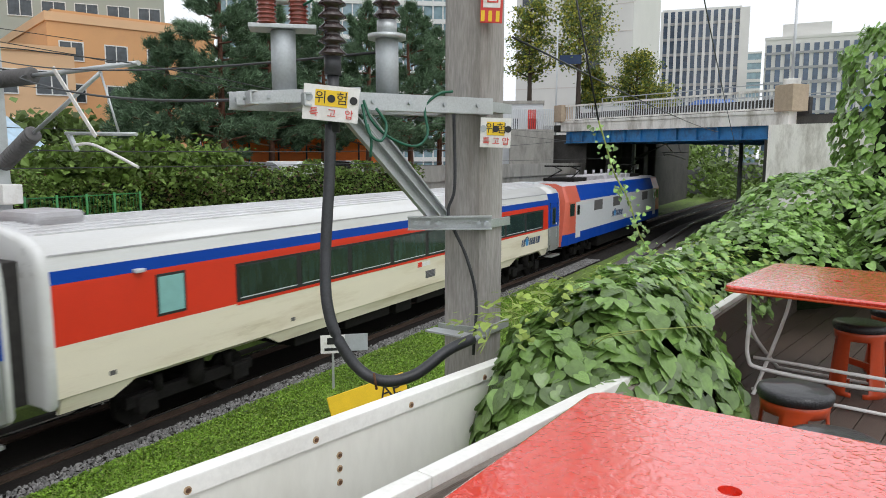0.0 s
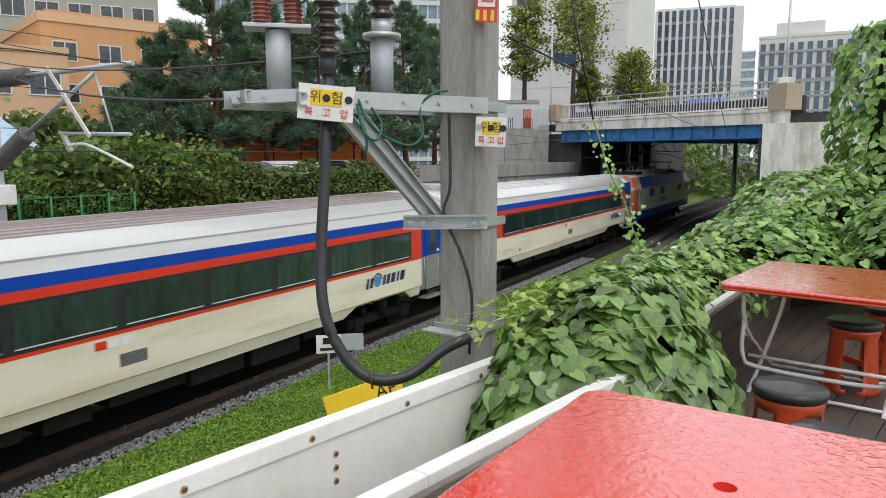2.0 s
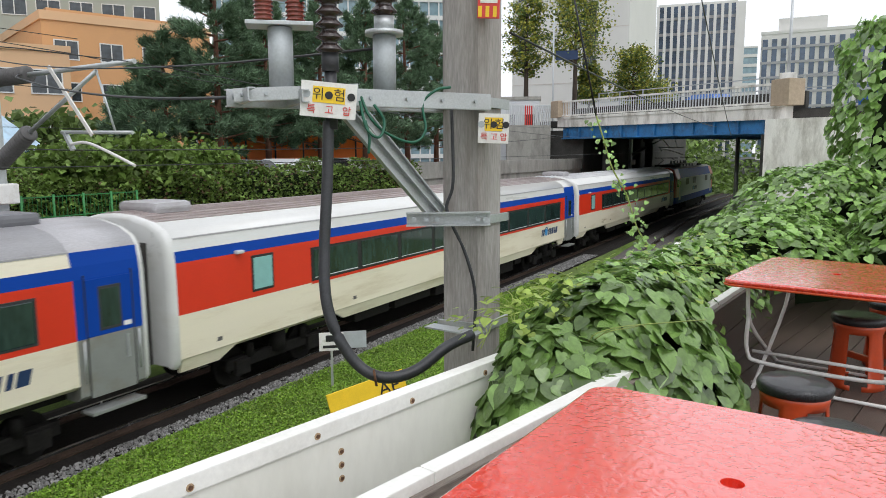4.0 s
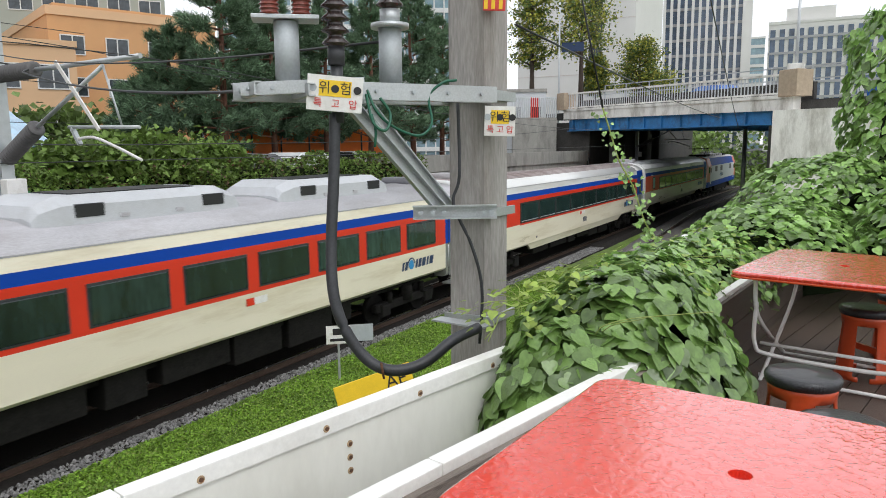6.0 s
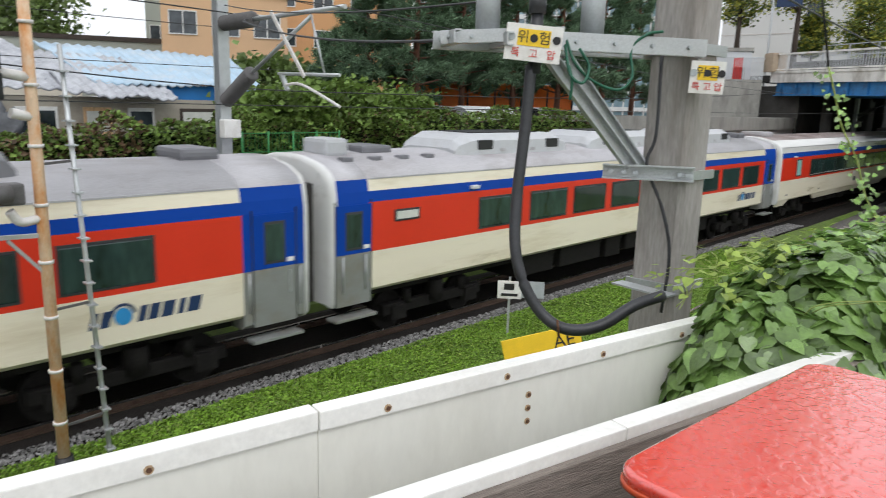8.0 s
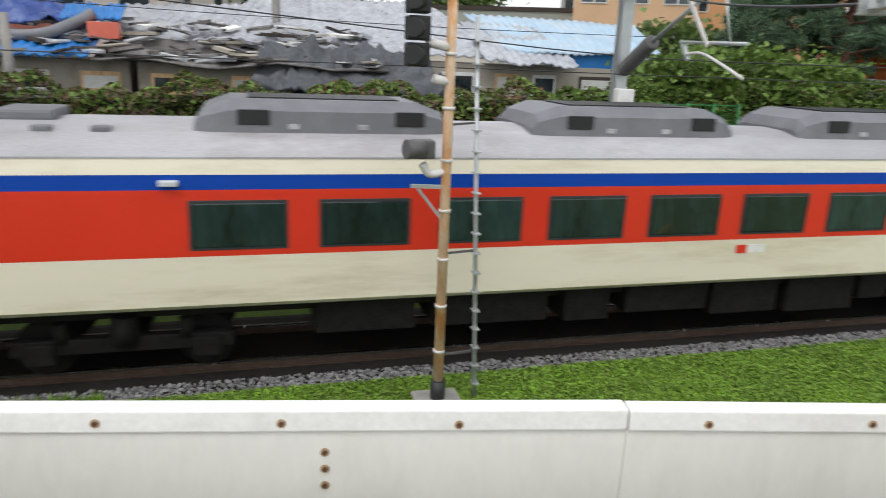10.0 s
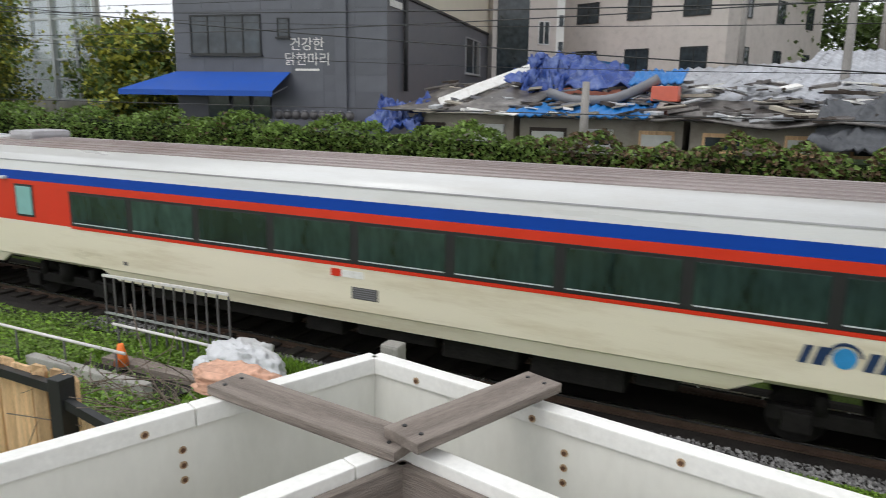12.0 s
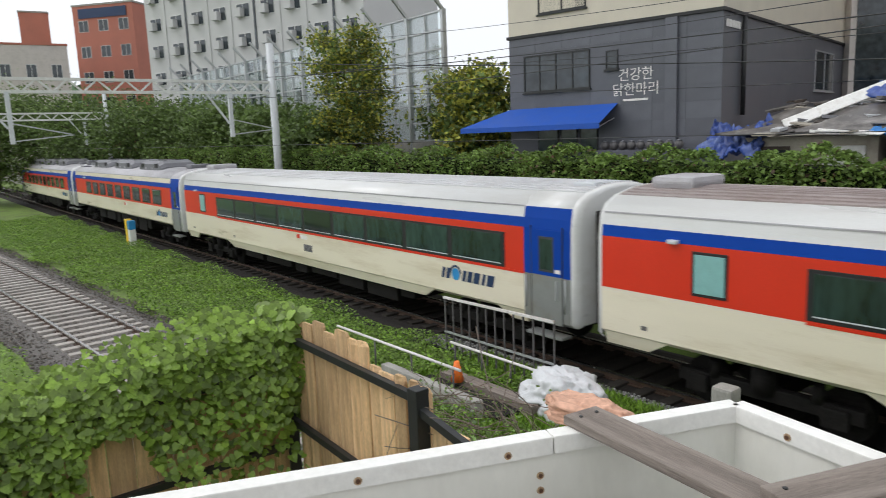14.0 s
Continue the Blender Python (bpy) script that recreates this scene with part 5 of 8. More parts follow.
rng = random.Random(11)
vine = empty("creeping_vine", Matrix(), "rain-fresh green creeper with heart-shaped leaves over the planter", "climbing plant")
near = mound(3.02, 0.80, 0.86, 0.55, -10, 3.58, 0.74, 1900, rng, 0.096, 0.52)
near += mound(2.52, 0.92, 0.36, 0.28, -14, 3.62, 0.56, 420, rng, 0.08, 0.5)
rng.shuffle(near)
heart = None
for m in near[:300]:
    if heart is None:
        me = bpy.data.meshes.new("leaf")
        me.from_pydata(HEART[0], [], HEART[1])
        me.materials.append(M["vine"])
        me.shade_smooth()
        heart = me
    o = new("leaf", heart)
    o.parent = vine
    o.matrix_basis = m
heart_patch("leaf_rest", vine, near[300:], "vine")
bed = []
for cx, cy, rx, ry, z0, h, n, s in ((4.2, 1.05, 1.2, 0.45, 3.70, 0.50, 1800, 0.08), (5.6, 0.95, 1.3, 0.55, 3.70, 0.46, 1900, 0.078), (7.2, 0.45, 1.4, 0.85, 3.86, 0.5, 1900, 0.08),
                                    (8.6, 0.1, 1.2, 1.0, 4.0, 0.75, 1500, 0.085), (7.4, -0.7, 1.2, 0.6, 3.95, 0.62, 700, 0.10), (9.2, -1.2, 1.2, 1.2, 4.2, 0.7, 900, 0.10), (6.4, -1.3, 1.0, 0.4, 3.7, 0.7, 300, 0.1)):
    bed += mound(cx, cy, rx, ry, -11, z0, h, n, rng, s, 0.5)
heart_patch("leaf_bed", vine, bed, "vine")
young = mound(2.8, 1.1, 0.5, 0.25, -14, 4.20, 0.12, 160, rng, 0.035) + mound(3.2, 0.95, 0.6, 0.3, -10, 4.22, 0.12, 100, rng, 0.035) + mound(5.3, 0.9, 1.7, 0.6, -11, 4.02, 0.22, 220, rng, 0.05)
heart_patch("young_leaf", vine, young, "vinelight")
# Dark mounds added under the leaves as the shade in their gaps.
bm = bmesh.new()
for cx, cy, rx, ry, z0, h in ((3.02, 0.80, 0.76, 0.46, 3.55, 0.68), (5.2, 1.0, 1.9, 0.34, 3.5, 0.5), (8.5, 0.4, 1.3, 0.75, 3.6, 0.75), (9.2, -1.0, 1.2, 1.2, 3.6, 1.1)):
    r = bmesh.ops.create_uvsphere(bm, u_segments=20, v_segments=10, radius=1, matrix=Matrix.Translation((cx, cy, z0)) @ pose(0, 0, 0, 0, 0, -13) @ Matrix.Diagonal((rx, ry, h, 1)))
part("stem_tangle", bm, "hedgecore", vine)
for k in range(60):
    x = rng.uniform(2.3, 5.2)
    y = 1.0 + rng.uniform(-0.25, 0.3)
    z = 4.33 - 0.05 * (x - 2.3) + rng.uniform(-0.06, 0.06)
    pts = [Vector((x, y, z - 0.15))]
    d = Vector((rng.gauss(0, 0.03), rng.gauss(0, 0.03), 0.055))
    for _ in range(4):
        d += Vector((rng.gauss(0, 0.03), rng.gauss(0, 0.03), -0.012))
        pts.append(pts[-1] + d)
    tube("tendril", pts, 0.0022, "stem", vine, seg=5, smooth_steps=3)

# vine-clad pillar
pillar = empty("vine_column", Matrix(), "tall column smothered in green creeper leaves", "climbing plant")
# Core in the same near-black colour, as shade between the column's leaves.
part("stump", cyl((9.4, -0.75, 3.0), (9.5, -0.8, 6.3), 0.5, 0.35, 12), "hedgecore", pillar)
col = []
for _ in range(2300):
    a = rng.uniform(0, 2 * math.pi)
    z = rng.uniform(3.9, 6.35)
    r = (0.72 + 0.16 * noise.noise(Vector((math.cos(a) * 2, math.sin(a) * 2, z * 2.2)))) * (1.0 if z < 6.1 else 0.75)
    p = Vector((9.45 + r * math.cos(a), -0.72 + r * math.sin(a), z))
    col.append(leaf_pose(p, Vector((math.cos(a), math.sin(a), 0.45)), 0.095 * rng.uniform(0.6, 1.3), rng, 1.2))
for _ in range(150):
    a, r = rng.uniform(0, 6.28), 0.6 * math.sqrt(rng.random())
    col.append(leaf_pose(Vector((9.45 + r * math.cos(a), -0.72 + r * math.sin(a), 6.3)), Vector((0, 0, 1)), 0.11, rng, 0.3))
heart_patch("leaf_coat", pillar, col, "vine")

# strand hanging from the stay wire
strand = empty("hanging_vine", Matrix(), "thin leafy creeper strand dangling from a stay wire", "climbing plant")
pts = [polar(16.7, 6.0, 5.20), polar(16.0, 6.0, 4.98), polar(15.4, 6.0, 4.78), polar(14.2, 6.0, 4.55), polar(13.4, 6.0, 4.30), polar(12.4, 6.0, 4.12)]
tube("stem", pts, 0.007, "stem", strand, smooth_steps=4)
lv = []
for i in range(120):
    t = rng.random() ** 0.7 * (len(pts) - 1.001)
    p = pts[int(t)].lerp(pts[int(t) + 1], t % 1) + Vector((rng.gauss(0, 0.045), rng.gauss(0, 0.045), rng.gauss(0, 0.03)))
    lv.append(leaf_pose(p, Vector((-0.8, -0.3, 0.5)), 0.038 * rng.uniform(0.5, 1.2), rng, 1.0))
heart_patch("leaf_coat", strand, lv, "vine")


# ---- catenary pole with high-voltage gear ----
def build_pole():
    root = empty("power_pole", Matrix(), "weathered concrete pole carrying a grey steel cross-arm", "utility pole")
    a, b, c = polar(29.0, 5.12), polar(25.63, 4.98), polar(23.99, 5.25)
    d = a + (c - b)
    bm = bmesh.new()
    quad = (a, b, c, d)
    k = 0.06
    ring = []
    for i, p in enumerate(quad):
        q, n = quad[i - 1], quad[(i + 1) % 4]
        ring += [p + (q - p).normalized() * k * 0.6, p + (n - p).normalized() * k * 0.6]
    rows = [[bm.verts.new((p.x, p.y, z)) for p in ring] for z in (-0.3, 3.0, 6.0, 9.0)]
    for r0, r1 in zip(rows, rows[1:]):
        for i in range(8):
            bm.faces.new((r0[i], r0[(i + 1) % 8], r1[(i + 1) % 8], r1[i]))
    bm.faces.new(rows[-1])
    bmesh.ops.recalc_face_normals(bm, faces=bm.faces)
    part("shaft", bm, "pole_conc", root)
    side = (c - b).normalized()
    out = Vector((b - a)).normalized()
    # bands and brackets
    for z, t in ((5.25, 0.035), (4.43, 0.03), (3.65, 0.03)):
        bm = bmesh.new()
        mid = (a + b + c + d) / 4
        add_bar(bm, a - out * 0.02 - side * 0.012 + Vector((0, 0, z)), b + out * 0.05 - side * 0.012 + Vector((0, 0, z)), 0.02, t * 2)
        add_bar(bm, b + out * 0.015 + Vector((0, 0, z)), c + out * 0.015 + side * 0.05 + Vector((0, 0, z)), 0.02, t * 2)
        part("band", bm, "galv", root)
    return root, a, b, c, d, side, out


pole, pa, pb, pc, pd, pside, pout = build_pole()


def channel(name, a, b, w, h, parent, material="galv"):
    bm = bmesh.new()
    a, b = Vector(a), Vector(b)
    dirv = (b - a).normalized()
    s = dirv.cross(Vector((0, 0, 1))).normalized()
    u = s.cross(dirv)
    t = 0.009
    add_bar(bm, a, b, t, h)
    for k in (-1, 1):
        add_bar(bm, a + u * k * h / 2 + s * w / 2, b + u * k * h / 2 + s * w / 2, w, t)
    ob = part(name, bm, material, parent)
    n = max(2, int((b - a).length / 0.25))
    bm = bmesh.new()
    for i in range(n):
        p = a.lerp(b, (i + 0.5) / n)
        add_cyl(bm, p - s * 0.01, p - s * -0.0 + s * -0.022, 0.013, seg=6)
    part("bolt", bm, "greypaint", ob)
    return ob


arm = empty("cross_arm", Matrix(), "galvanised steel cross-arm with braces on the concrete pole", "steel bracket")
A0, A1 = polar(25.0, 4.93, 5.245), polar(44.6, 4.28, 5.245)
adir = (A1 - A0).normalized()
aside = adir.cross(Vector((0, 0, 1))).normalized()
if aside.dot(Vector((-1, -1, 0))) < 0:
    aside = -aside
channel("beam", A0, A0.lerp(A1, 0.60), 0.05, 0.10, arm)
channel("beam", A0 - aside * 0.36, A1 - aside * 0.36, 0.05, 0.10, arm)
for t in (0.60, 0.78, 0.97):
    p = A0.lerp(A1, t)
    channel("tie", p, p - aside * 0.42, 0.04, 0.07, arm)
channel("platform", A0.lerp(A1, 0.57) + Vector((0, 0, 0.045)), A0.lerp(A1, 1.0) + Vector((0, 0, 0.0)) - aside * 0.15, 0.06, 0.07, arm)
foot = polar(28.4, 4.93, 4.45)
channel("brace", polar(37.1, 4.55, 5.20), polar(29.7, 4.92, 4.47), 0.05, 0.075, arm)
channel("brace", polar(35.2, 4.8, 5.16), polar(28.9, 5.05, 4.47), 0.05, 0.06, arm)
channel("brace_plate", polar(31.8, 4.86, 4.45), polar(25.0, 4.86, 4.455), 0.06, 0.085, arm)
bm = bmesh.new()
for az in (31.2, 30.2, 29.3, 26, 25.4):
    p = polar(az, 4.83, 4.45)
    add_cyl(bm, p, p * 0.992 + Vector((0, 0, 4.45 * 0.008)), 0.018, seg=6)
part("bolt", bm, "greypaint", arm)
bm = bmesh.new()
add_bar(bm, polar(30.0, 5.0, 3.66), polar(25.8, 4.75, 3.66), 0.12, 0.012)
part("lower_bracket", bm, "galv", arm)


def ribbed(name, p, z0, z1, r_core, r_shed, n, material, parent, label=""):
    """A porcelain insulator: a core with rounded sheds."""
    bm = bmesh.new()
    seg = 20
    prof = [(r_core, z0)]
    for i in range(n):
        za = z0 + (z1 - z0) * (i + 0.15) / n
        zb = z0 + (z1 - z0) * (i + 0.85) / n
        prof += [(r_core, za), (r_shed, za + (zb - za) * 0.25), (r_shed * 0.97, za + (zb - za) * 0.42), (r_core * 1.05, zb)]
    prof.append((r_core, z1))
    rows = [[bm.verts.new((p.x + r * math.cos(2 * math.pi * k / seg), p.y + r * math.sin(2 * math.pi * k / seg), z)) for k in range(seg)] for r, z in prof]
    for a, b in zip(rows, rows[1:]):
        for k in range(seg):
            bm.faces.new((a[k], a[(k + 1) % seg], b[(k + 1) % seg], b[k])).smooth = True
    bm.faces.new(rows[0][::-1])
    bm.faces.new(rows[-1])
    return part(name, bm, material, parent, label)


# left arrester can
p = polar(41.4, 4.55)
can = empty("surge_arrester", Matrix(), "grey steel pedestal with red-brown insulators on the cross-arm", "arrester")
part("can", cyl((p.x, p.y, 5.30), (p.x, p.y, 5.66), 0.075, None, 24), "greypaint", can)
part("cap_plate", box(-0.2, 0.2, -0.10, 0.10, 5.665, 5.69, 0.004), "galv", can, m=Matrix.Translation((p.x, p.y, 0)) @ pose(0, 0, 0, 0, 0, -50))
q = polar(42.6, 4.5)
ribbed("insulator", q, 5.69, 5.84, 0.05, 0.062, 6, "porcelain_red", can, "red-brown ribbed insulator")
q2 = polar(40.2, 4.5)
ribbed("insulator", q2, 5.69, 5.84, 0.05, 0.062, 6, "porcelain_red", can, "red-brown ribbed insulator")
q3 = polar(41.7, 4.62)
part("clamp", box(-0.12, 0.12, -0.05, 0.05, 5.84, 5.88, 0.01), "galv", can, m=Matrix.Translation((q3.x, q3.y, 0)) @ pose(0, 0, 0, 0, 0, -50))
ribbed("top_bushing", q3, 5.88, 6.4, 0.06, 0.09, 6, "porcelain_dark", can)
tube("lead", [polar(39.8, 4.45, 5.80), polar(39.0, 4.4, 5.84), polar(39.2, 4.42, 5.95), polar(40.6, 4.5, 6.0)], 0.008, "greenwire", can)
# cable termination
p = polar(37.65, 4.50)
term = empty("cable_termination", Matrix(), "dark ribbed cable bushing with a thick black cable", "cable bushing")
ribbed("bushing", p, 5.50, 6.75, 0.048, 0.088, 17, "porcelain_dark", term)
part("ferrule", cyl((p.x, p.y, 5.40), (p.x, p.y, 5.52), 0.052, None, 20), "rubber", term)
part("neck", cyl((p.x, p.y, 5.05), (p.x, p.y, 5.42), 0.038, None, 16), "rubber", term)
tube("cable", [polar(37.9, 4.50, 5.1), polar(38.1, 4.47, 4.75), polar(38.5, 4.42, 4.3), polar(38.45, 4.35, 4.0), polar(37.6, 4.3, 3.78), polar(35.9, 4.25, 3.60), polar(33.8, 4.2, 3.535), polar(31.2, 4.25, 3.56), polar(28.6, 4.35, 3.68), polar(26.5, 4.5, 3.72)], 0.036, "rubber", term, "thick black power cable", seg=14)
tube("tie_wire", [polar(34.7, 4.16, 3.60), polar(34.6, 4.14, 3.55), polar(34.5, 4.16, 3.5)], 0.008, "rust", term)
# right arrester can
p = polar(33.4, 4.75)
can2 = empty("surge_arrester", Matrix(), "grey steel pedestal with a dark ribbed insulator on the cross-arm", "arrester")
part("can", cyl((p.x, p.y, 5.30), (p.x, p.y, 5.67), 0.075, None, 24), "greypaint", can2)
part("flange", cyl((p.x, p.y, 5.66), (p.x, p.y, 5.69), 0.125, None, 24), "galv", can2)
part("collar", cyl((p.x, p.y, 5.69), (p.x, p.y, 5.78), 0.065, None, 20), "galv", can2)
ribbed("bushing", p, 5.78, 6.7, 0.055, 0.09, 12, "porcelain_dark", can2)
# green earth wires
for k, pts in enumerate(([polar(35.3, 4.5, 5.25), polar(34.6, 4.45, 5.12), polar(33.2, 4.5, 5.02), polar(31.2, 4.6, 4.97), polar(30.2, 4.65, 5.05), polar(30.4, 4.68, 5.22), polar(29.3, 4.7, 5.31), polar(28.2, 4.75, 5.33)],
                         [polar(35.4, 4.45, 5.22), polar(34.9, 4.4, 5.05), polar(33.9, 4.4, 5.0), polar(33.5, 4.45, 5.1), polar(34.3, 4.45, 5.2)],
                         [polar(35.0, 4.45, 5.1), polar(34.7, 4.42, 5.0), polar(34.8, 4.42, 4.9)])):
    tube("earth_wire", pts, 0.009, "greenwire", arm)
tube("conduit", [polar(28.1, 4.92, 5.2), polar(28.0, 4.92, 4.7), polar(28.5, 4.93, 4.5), polar(27.0, 4.9, 4.2), polar(26.2, 4.9, 3.9), polar(26.4, 4.9, 3.5)], 0.012, "rubber", pole)


def text_part(name, body, size, m, material, parent):
    cu = bpy.data.curves.new(name, "FONT")
    cu.body, cu.size, cu.align_x, cu.align_y, cu.extrude = body, size, "CENTER", "CENTER", 0.001
    tmp = bpy.data.objects.new(name, cu)
    me = bpy.data.meshes.new_from_object(tmp)
    bpy.data.objects.remove(tmp)
    me.materials.clear()
    me.materials.append(M[material])
    ob = new(name, me)
    ob.parent = parent
    ob.matrix_basis = m
    return ob


def danger_sign(m, w, h, label):
    root = empty("warning_sign", m, label, "sign", "high-voltage signs")
    part("plate", box(-w / 2, w / 2, 0.0, 0.012, -h / 2, h / 2, 0.003), "signwhite", root)
    part("top_flange", box(-w / 2, w / 2, 0.0, 0.06, h / 2 - 0.004, h / 2 + 0.012), "signwhite", root)
    part("yellow_field", box(-w * 0.29, w * 0.29, -0.003, 0.002, -h * 0.06, h * 0.42), "signyellow", root)
    face = pose(0, -0.004, 0, 90)
    text_part("word", "위", h * 0.40, Matrix.Translation((-w * 0.19, -0.004, h * 0.17)) @ pose(0, 0, 0, 90), "black", root)
    text_part("word", "험", h * 0.40, Matrix.Translation((w * 0.19, -0.004, h * 0.17)) @ pose(0, 0, 0, 90), "black", root)
    for x, ch in ((-0.30, "특"), (0.02, "고"), (0.33, "압")):
        text_part("word", ch, h * 0.30, Matrix.Translation((w * x, -0.004, -h * 0.28)) @ pose(0, 0, 0, 90), "signred", root)
    for x in (-0.40, 0.0, 0.40):
        bm = bmesh.new()
        add_cyl(bm, (w * x, 0.0, h * 0.17), (w * x, -0.006, h * 0.17), h * 0.12, seg=14)
        part("hole_boss", bm, "black" if x >= 0 else "greypaint", root)
    return root


p = polar(37.85, 4.40, 5.215)
danger_sign(Matrix.Translation(p) @ pose(0, 0, 0, 0, 5, -52), 0.335, 0.20, "yellow and white high-voltage danger plate on the cross-arm")
p = polar(24.75, 4.90, 5.06)
danger_sign(Matrix.Translation(p) @ pose(0, 0, 0, 0, 2, -64), 0.21, 0.19, "yellow and white high-voltage danger plate on the pole")
p = polar(25.1, 4.93, 6.06)
tall = empty("warning_sign", Matrix.Translation(p) @ pose(0, 0, 0, 0, 2, -64), "red-bordered yellow and white danger plate high on the pole", "sign")
part("plate", box(-0.075, 0.075, 0, 0.008, -0.26, 0.4, 0.003), "signred", tall)
part("white_field", box(-0.058, 0.058, -0.004, 0.002, -0.16, 0.38), "signwhite", tall)
text_part("word", "험", 0.13, Matrix.Translation((0, -0.006, -0.08)) @ pose(0, 0, 0, 90), "signred", tall)
text_part("word", "위", 0.13, Matrix.Translation((0, -0.006, 0.08)) @ pose(0, 0, 0, 90), "signred", tall)
for k in range(3):
    part("stripe", box(-0.07 + 0.05 * k, -0.045 + 0.05 * k, -0.003, 0.002, -0.25, -0.18), "signyellow", tall)

# ---- street side: buildings ----
STREET_Z = 3.3


def house(name, label, p, q, depth, z0, z1, wall_mat, roof_mat="concrete", parapet=0.25, category="building"):
    """A block whose front runs from p to q (seen from the track, left to right or not); local x along the front, y inward."""
    p, q = Vector((*p, 0)), Vector((*q, 0))
    d = q - p
    root = empty(name, Matrix.Translation((p.x, p.y, 0)) @ pose(0, 0, 0, 0, 0, math.degrees(math.atan2(d.y, d.x))), label, category)
    ln = d.length
    part("wall", box(0, ln, 0, depth, z0, z1), wall_mat, root)
    bm = bmesh.new()
    t = 0.2
    for x0, x1, y0, y1 in ((-0.08, ln + 0.08, -0.08, t), (-0.08, ln + 0.08, depth - t, depth + 0.08), (-0.08, t, t, depth - t), (ln - t, ln + 0.08, t, depth - t)):
        add_box(bm, x0, x1, y0, y1, z1 + 0.003, z1 + parapet)
    part("roof", bm, roof_mat, root)
    return root, ln


def window(parent, x, z, w, h, face="front", ln=0, depth=0, panes=2, frame_mat="winframe", glass="winglass", sill=True):
    """A framed window standing in the wall; face front, left (x = 0) or right (x = ln)."""
    if face == "front":
        m = Matrix.Translation((x, 0, z))
    elif face == "left":
        m = Matrix.Translation((0, x, z)) @ pose(0, 0, 0, 0, 0, -90)
    else:
        m = Matrix.Translation((ln, x, z)) @ pose(0, 0, 0, 0, 0, 90)
    bm = bmesh.new()
    t = min(0.06, w * 0.08)
    for a in ((0, w, 0, t), (0, w, h - t, h), (0, t, t, h - t), (w - t, w, t, h - t)):
        add_box(bm, a[0], a[1], -0.05, 0.03, a[2], a[3])
    for k in range(1, panes):
        add_box(bm, w * k / panes - t / 2, w * k / panes + t / 2, -0.045, 0.03, t, h - t)
    fr = part("window", bm, frame_mat, parent, m=m)
    part("pane", box(t * 0.8, w - t * 0.8, -0.02, 0.02, t * 0.8, h - t * 0.8), glass, fr)
    if sill:
        part("sill", box(-0.06, w + 0.06, -0.10, 0.02, -0.07, -0.003), frame_mat, fr)
    return fr


# dark slate restaurant building
g_corner, g_left = polar(120.8, 27), polar(136.5, 31.2)
rest, gl = house("restaurant_building", "dark slate-clad restaurant building under cream upper floors", g_left[:2], g_corner[:2], 19.5, STREET_Z - 0.1, 8.75, "darkgrey_wall", "black", 0.12)
part("upper_wall", box(-0.0, gl + 0.02, -0.02, 19.5, 8.88, 16), "creamwall", rest, "cream rendered upper floors")
window(rest, 0.75, 6.5, 3.1, 1.5, panes=4, frame_mat="blacksteel")
window(rest, 4.55, 7.15, 0.5, 0.7, panes=1, frame_mat="blacksteel")
window(rest, 12.4, 6.3, 3.6, 1.9, "right", gl, panes=2)
for x, w in ((1.5, 2.2), (6.5, 2.0), (11.0, 2.0)):
    if x < gl - 1.5:
        window(rest, x, 9.6, w, 1.5, panes=2, frame_mat="blacksteel")
window(rest, 2.0, 9.8, 1.4, 1.3, "right", gl, panes=2, frame_mat="blacksteel")
part("duct", box(gl - 2.0, gl - 1.55, -0.16, 0, 3.4, 8.74, 0.02), "darkgrey_wall", rest, "dark cladding pilaster")
tube("drainpipe", [(gl + 0.12, 1.9, 8.7), (gl + 0.12, 1.9, 5.2)], 0.09, "blacksteel", rest)
for x0, x1 in ((1.4, 2.4), (2.5, 3.3), (3.4, 4.2)):
    fr = part("shop_window", box(x0, x1, -0.04, 0.02, 3.3, 5.1, 0.01), "blacksteel", rest)
    part("pane", box(x0 + 0.06, x1 - 0.06, -0.05, 0.0, 3.4, 5.03), "winglass", fr)
# slate courses: thin raised panels
first = None
for r in range(9):
    for c in range(7):
        x0, z0 = 0.03 + c * gl / 7, 3.35 + r * 0.6
        m = Matrix.Translation((x0, 0, z0))
        if (1.0 < x0 + 0.6 < 5.2 and 6.4 < z0 + 0.3 < 8.2) or (z0 < 5.2 and x0 < 4.5):
            continue
        if first is None:
            first = part("slate_panel", box(0.006, gl / 7 - 0.012, -0.012, 0.003, 0.006, 0.588), "darkgrey_wall", rest, m=m)
        else:
            share("slate_panel", first, rest, m)
awn = empty("shop_awning", rest.matrix_basis.copy(), "bright blue sloping shop awning", "awning")
bm = bmesh.new()
xs = [-1.6 + 0.95 * k for k in range(8)]
top, low = [], []
for k, x in enumerate(xs):
    top.append(bm.verts.new((max(0.0, x), -0.02, 5.85)))
    low.append(bm.verts.new((x, -1.5, 5.12)))
for k in range(7):
    bm.faces.new((top[k], top[k + 1], low[k + 1], low[k]))
val = [bm.verts.new((v.co.x, v.co.y - 0.01, v.co.z - 0.2)) for v in low]
for k in range(7):
    bm.faces.new((low[k], low[k + 1], val[k + 1], val[k]))
bmesh.ops.recalc_face_normals(bm, faces=bm.faces)
o = part("cloth", bm, "awningblue", awn)
o.modifiers.new("thick", "SOLIDIFY").thickness = 0.01
for x in (-0.8, 2.2, 4.9):
    part("strut", bar((x, -1.4, 4.95), (max(0.1, x), -0.02, 5.3), 0.03, 0.03), "galv", awn)
sg = empty("shop_sign", rest.matrix_basis.copy(), "white raised shop lettering on the slate wall", "sign")
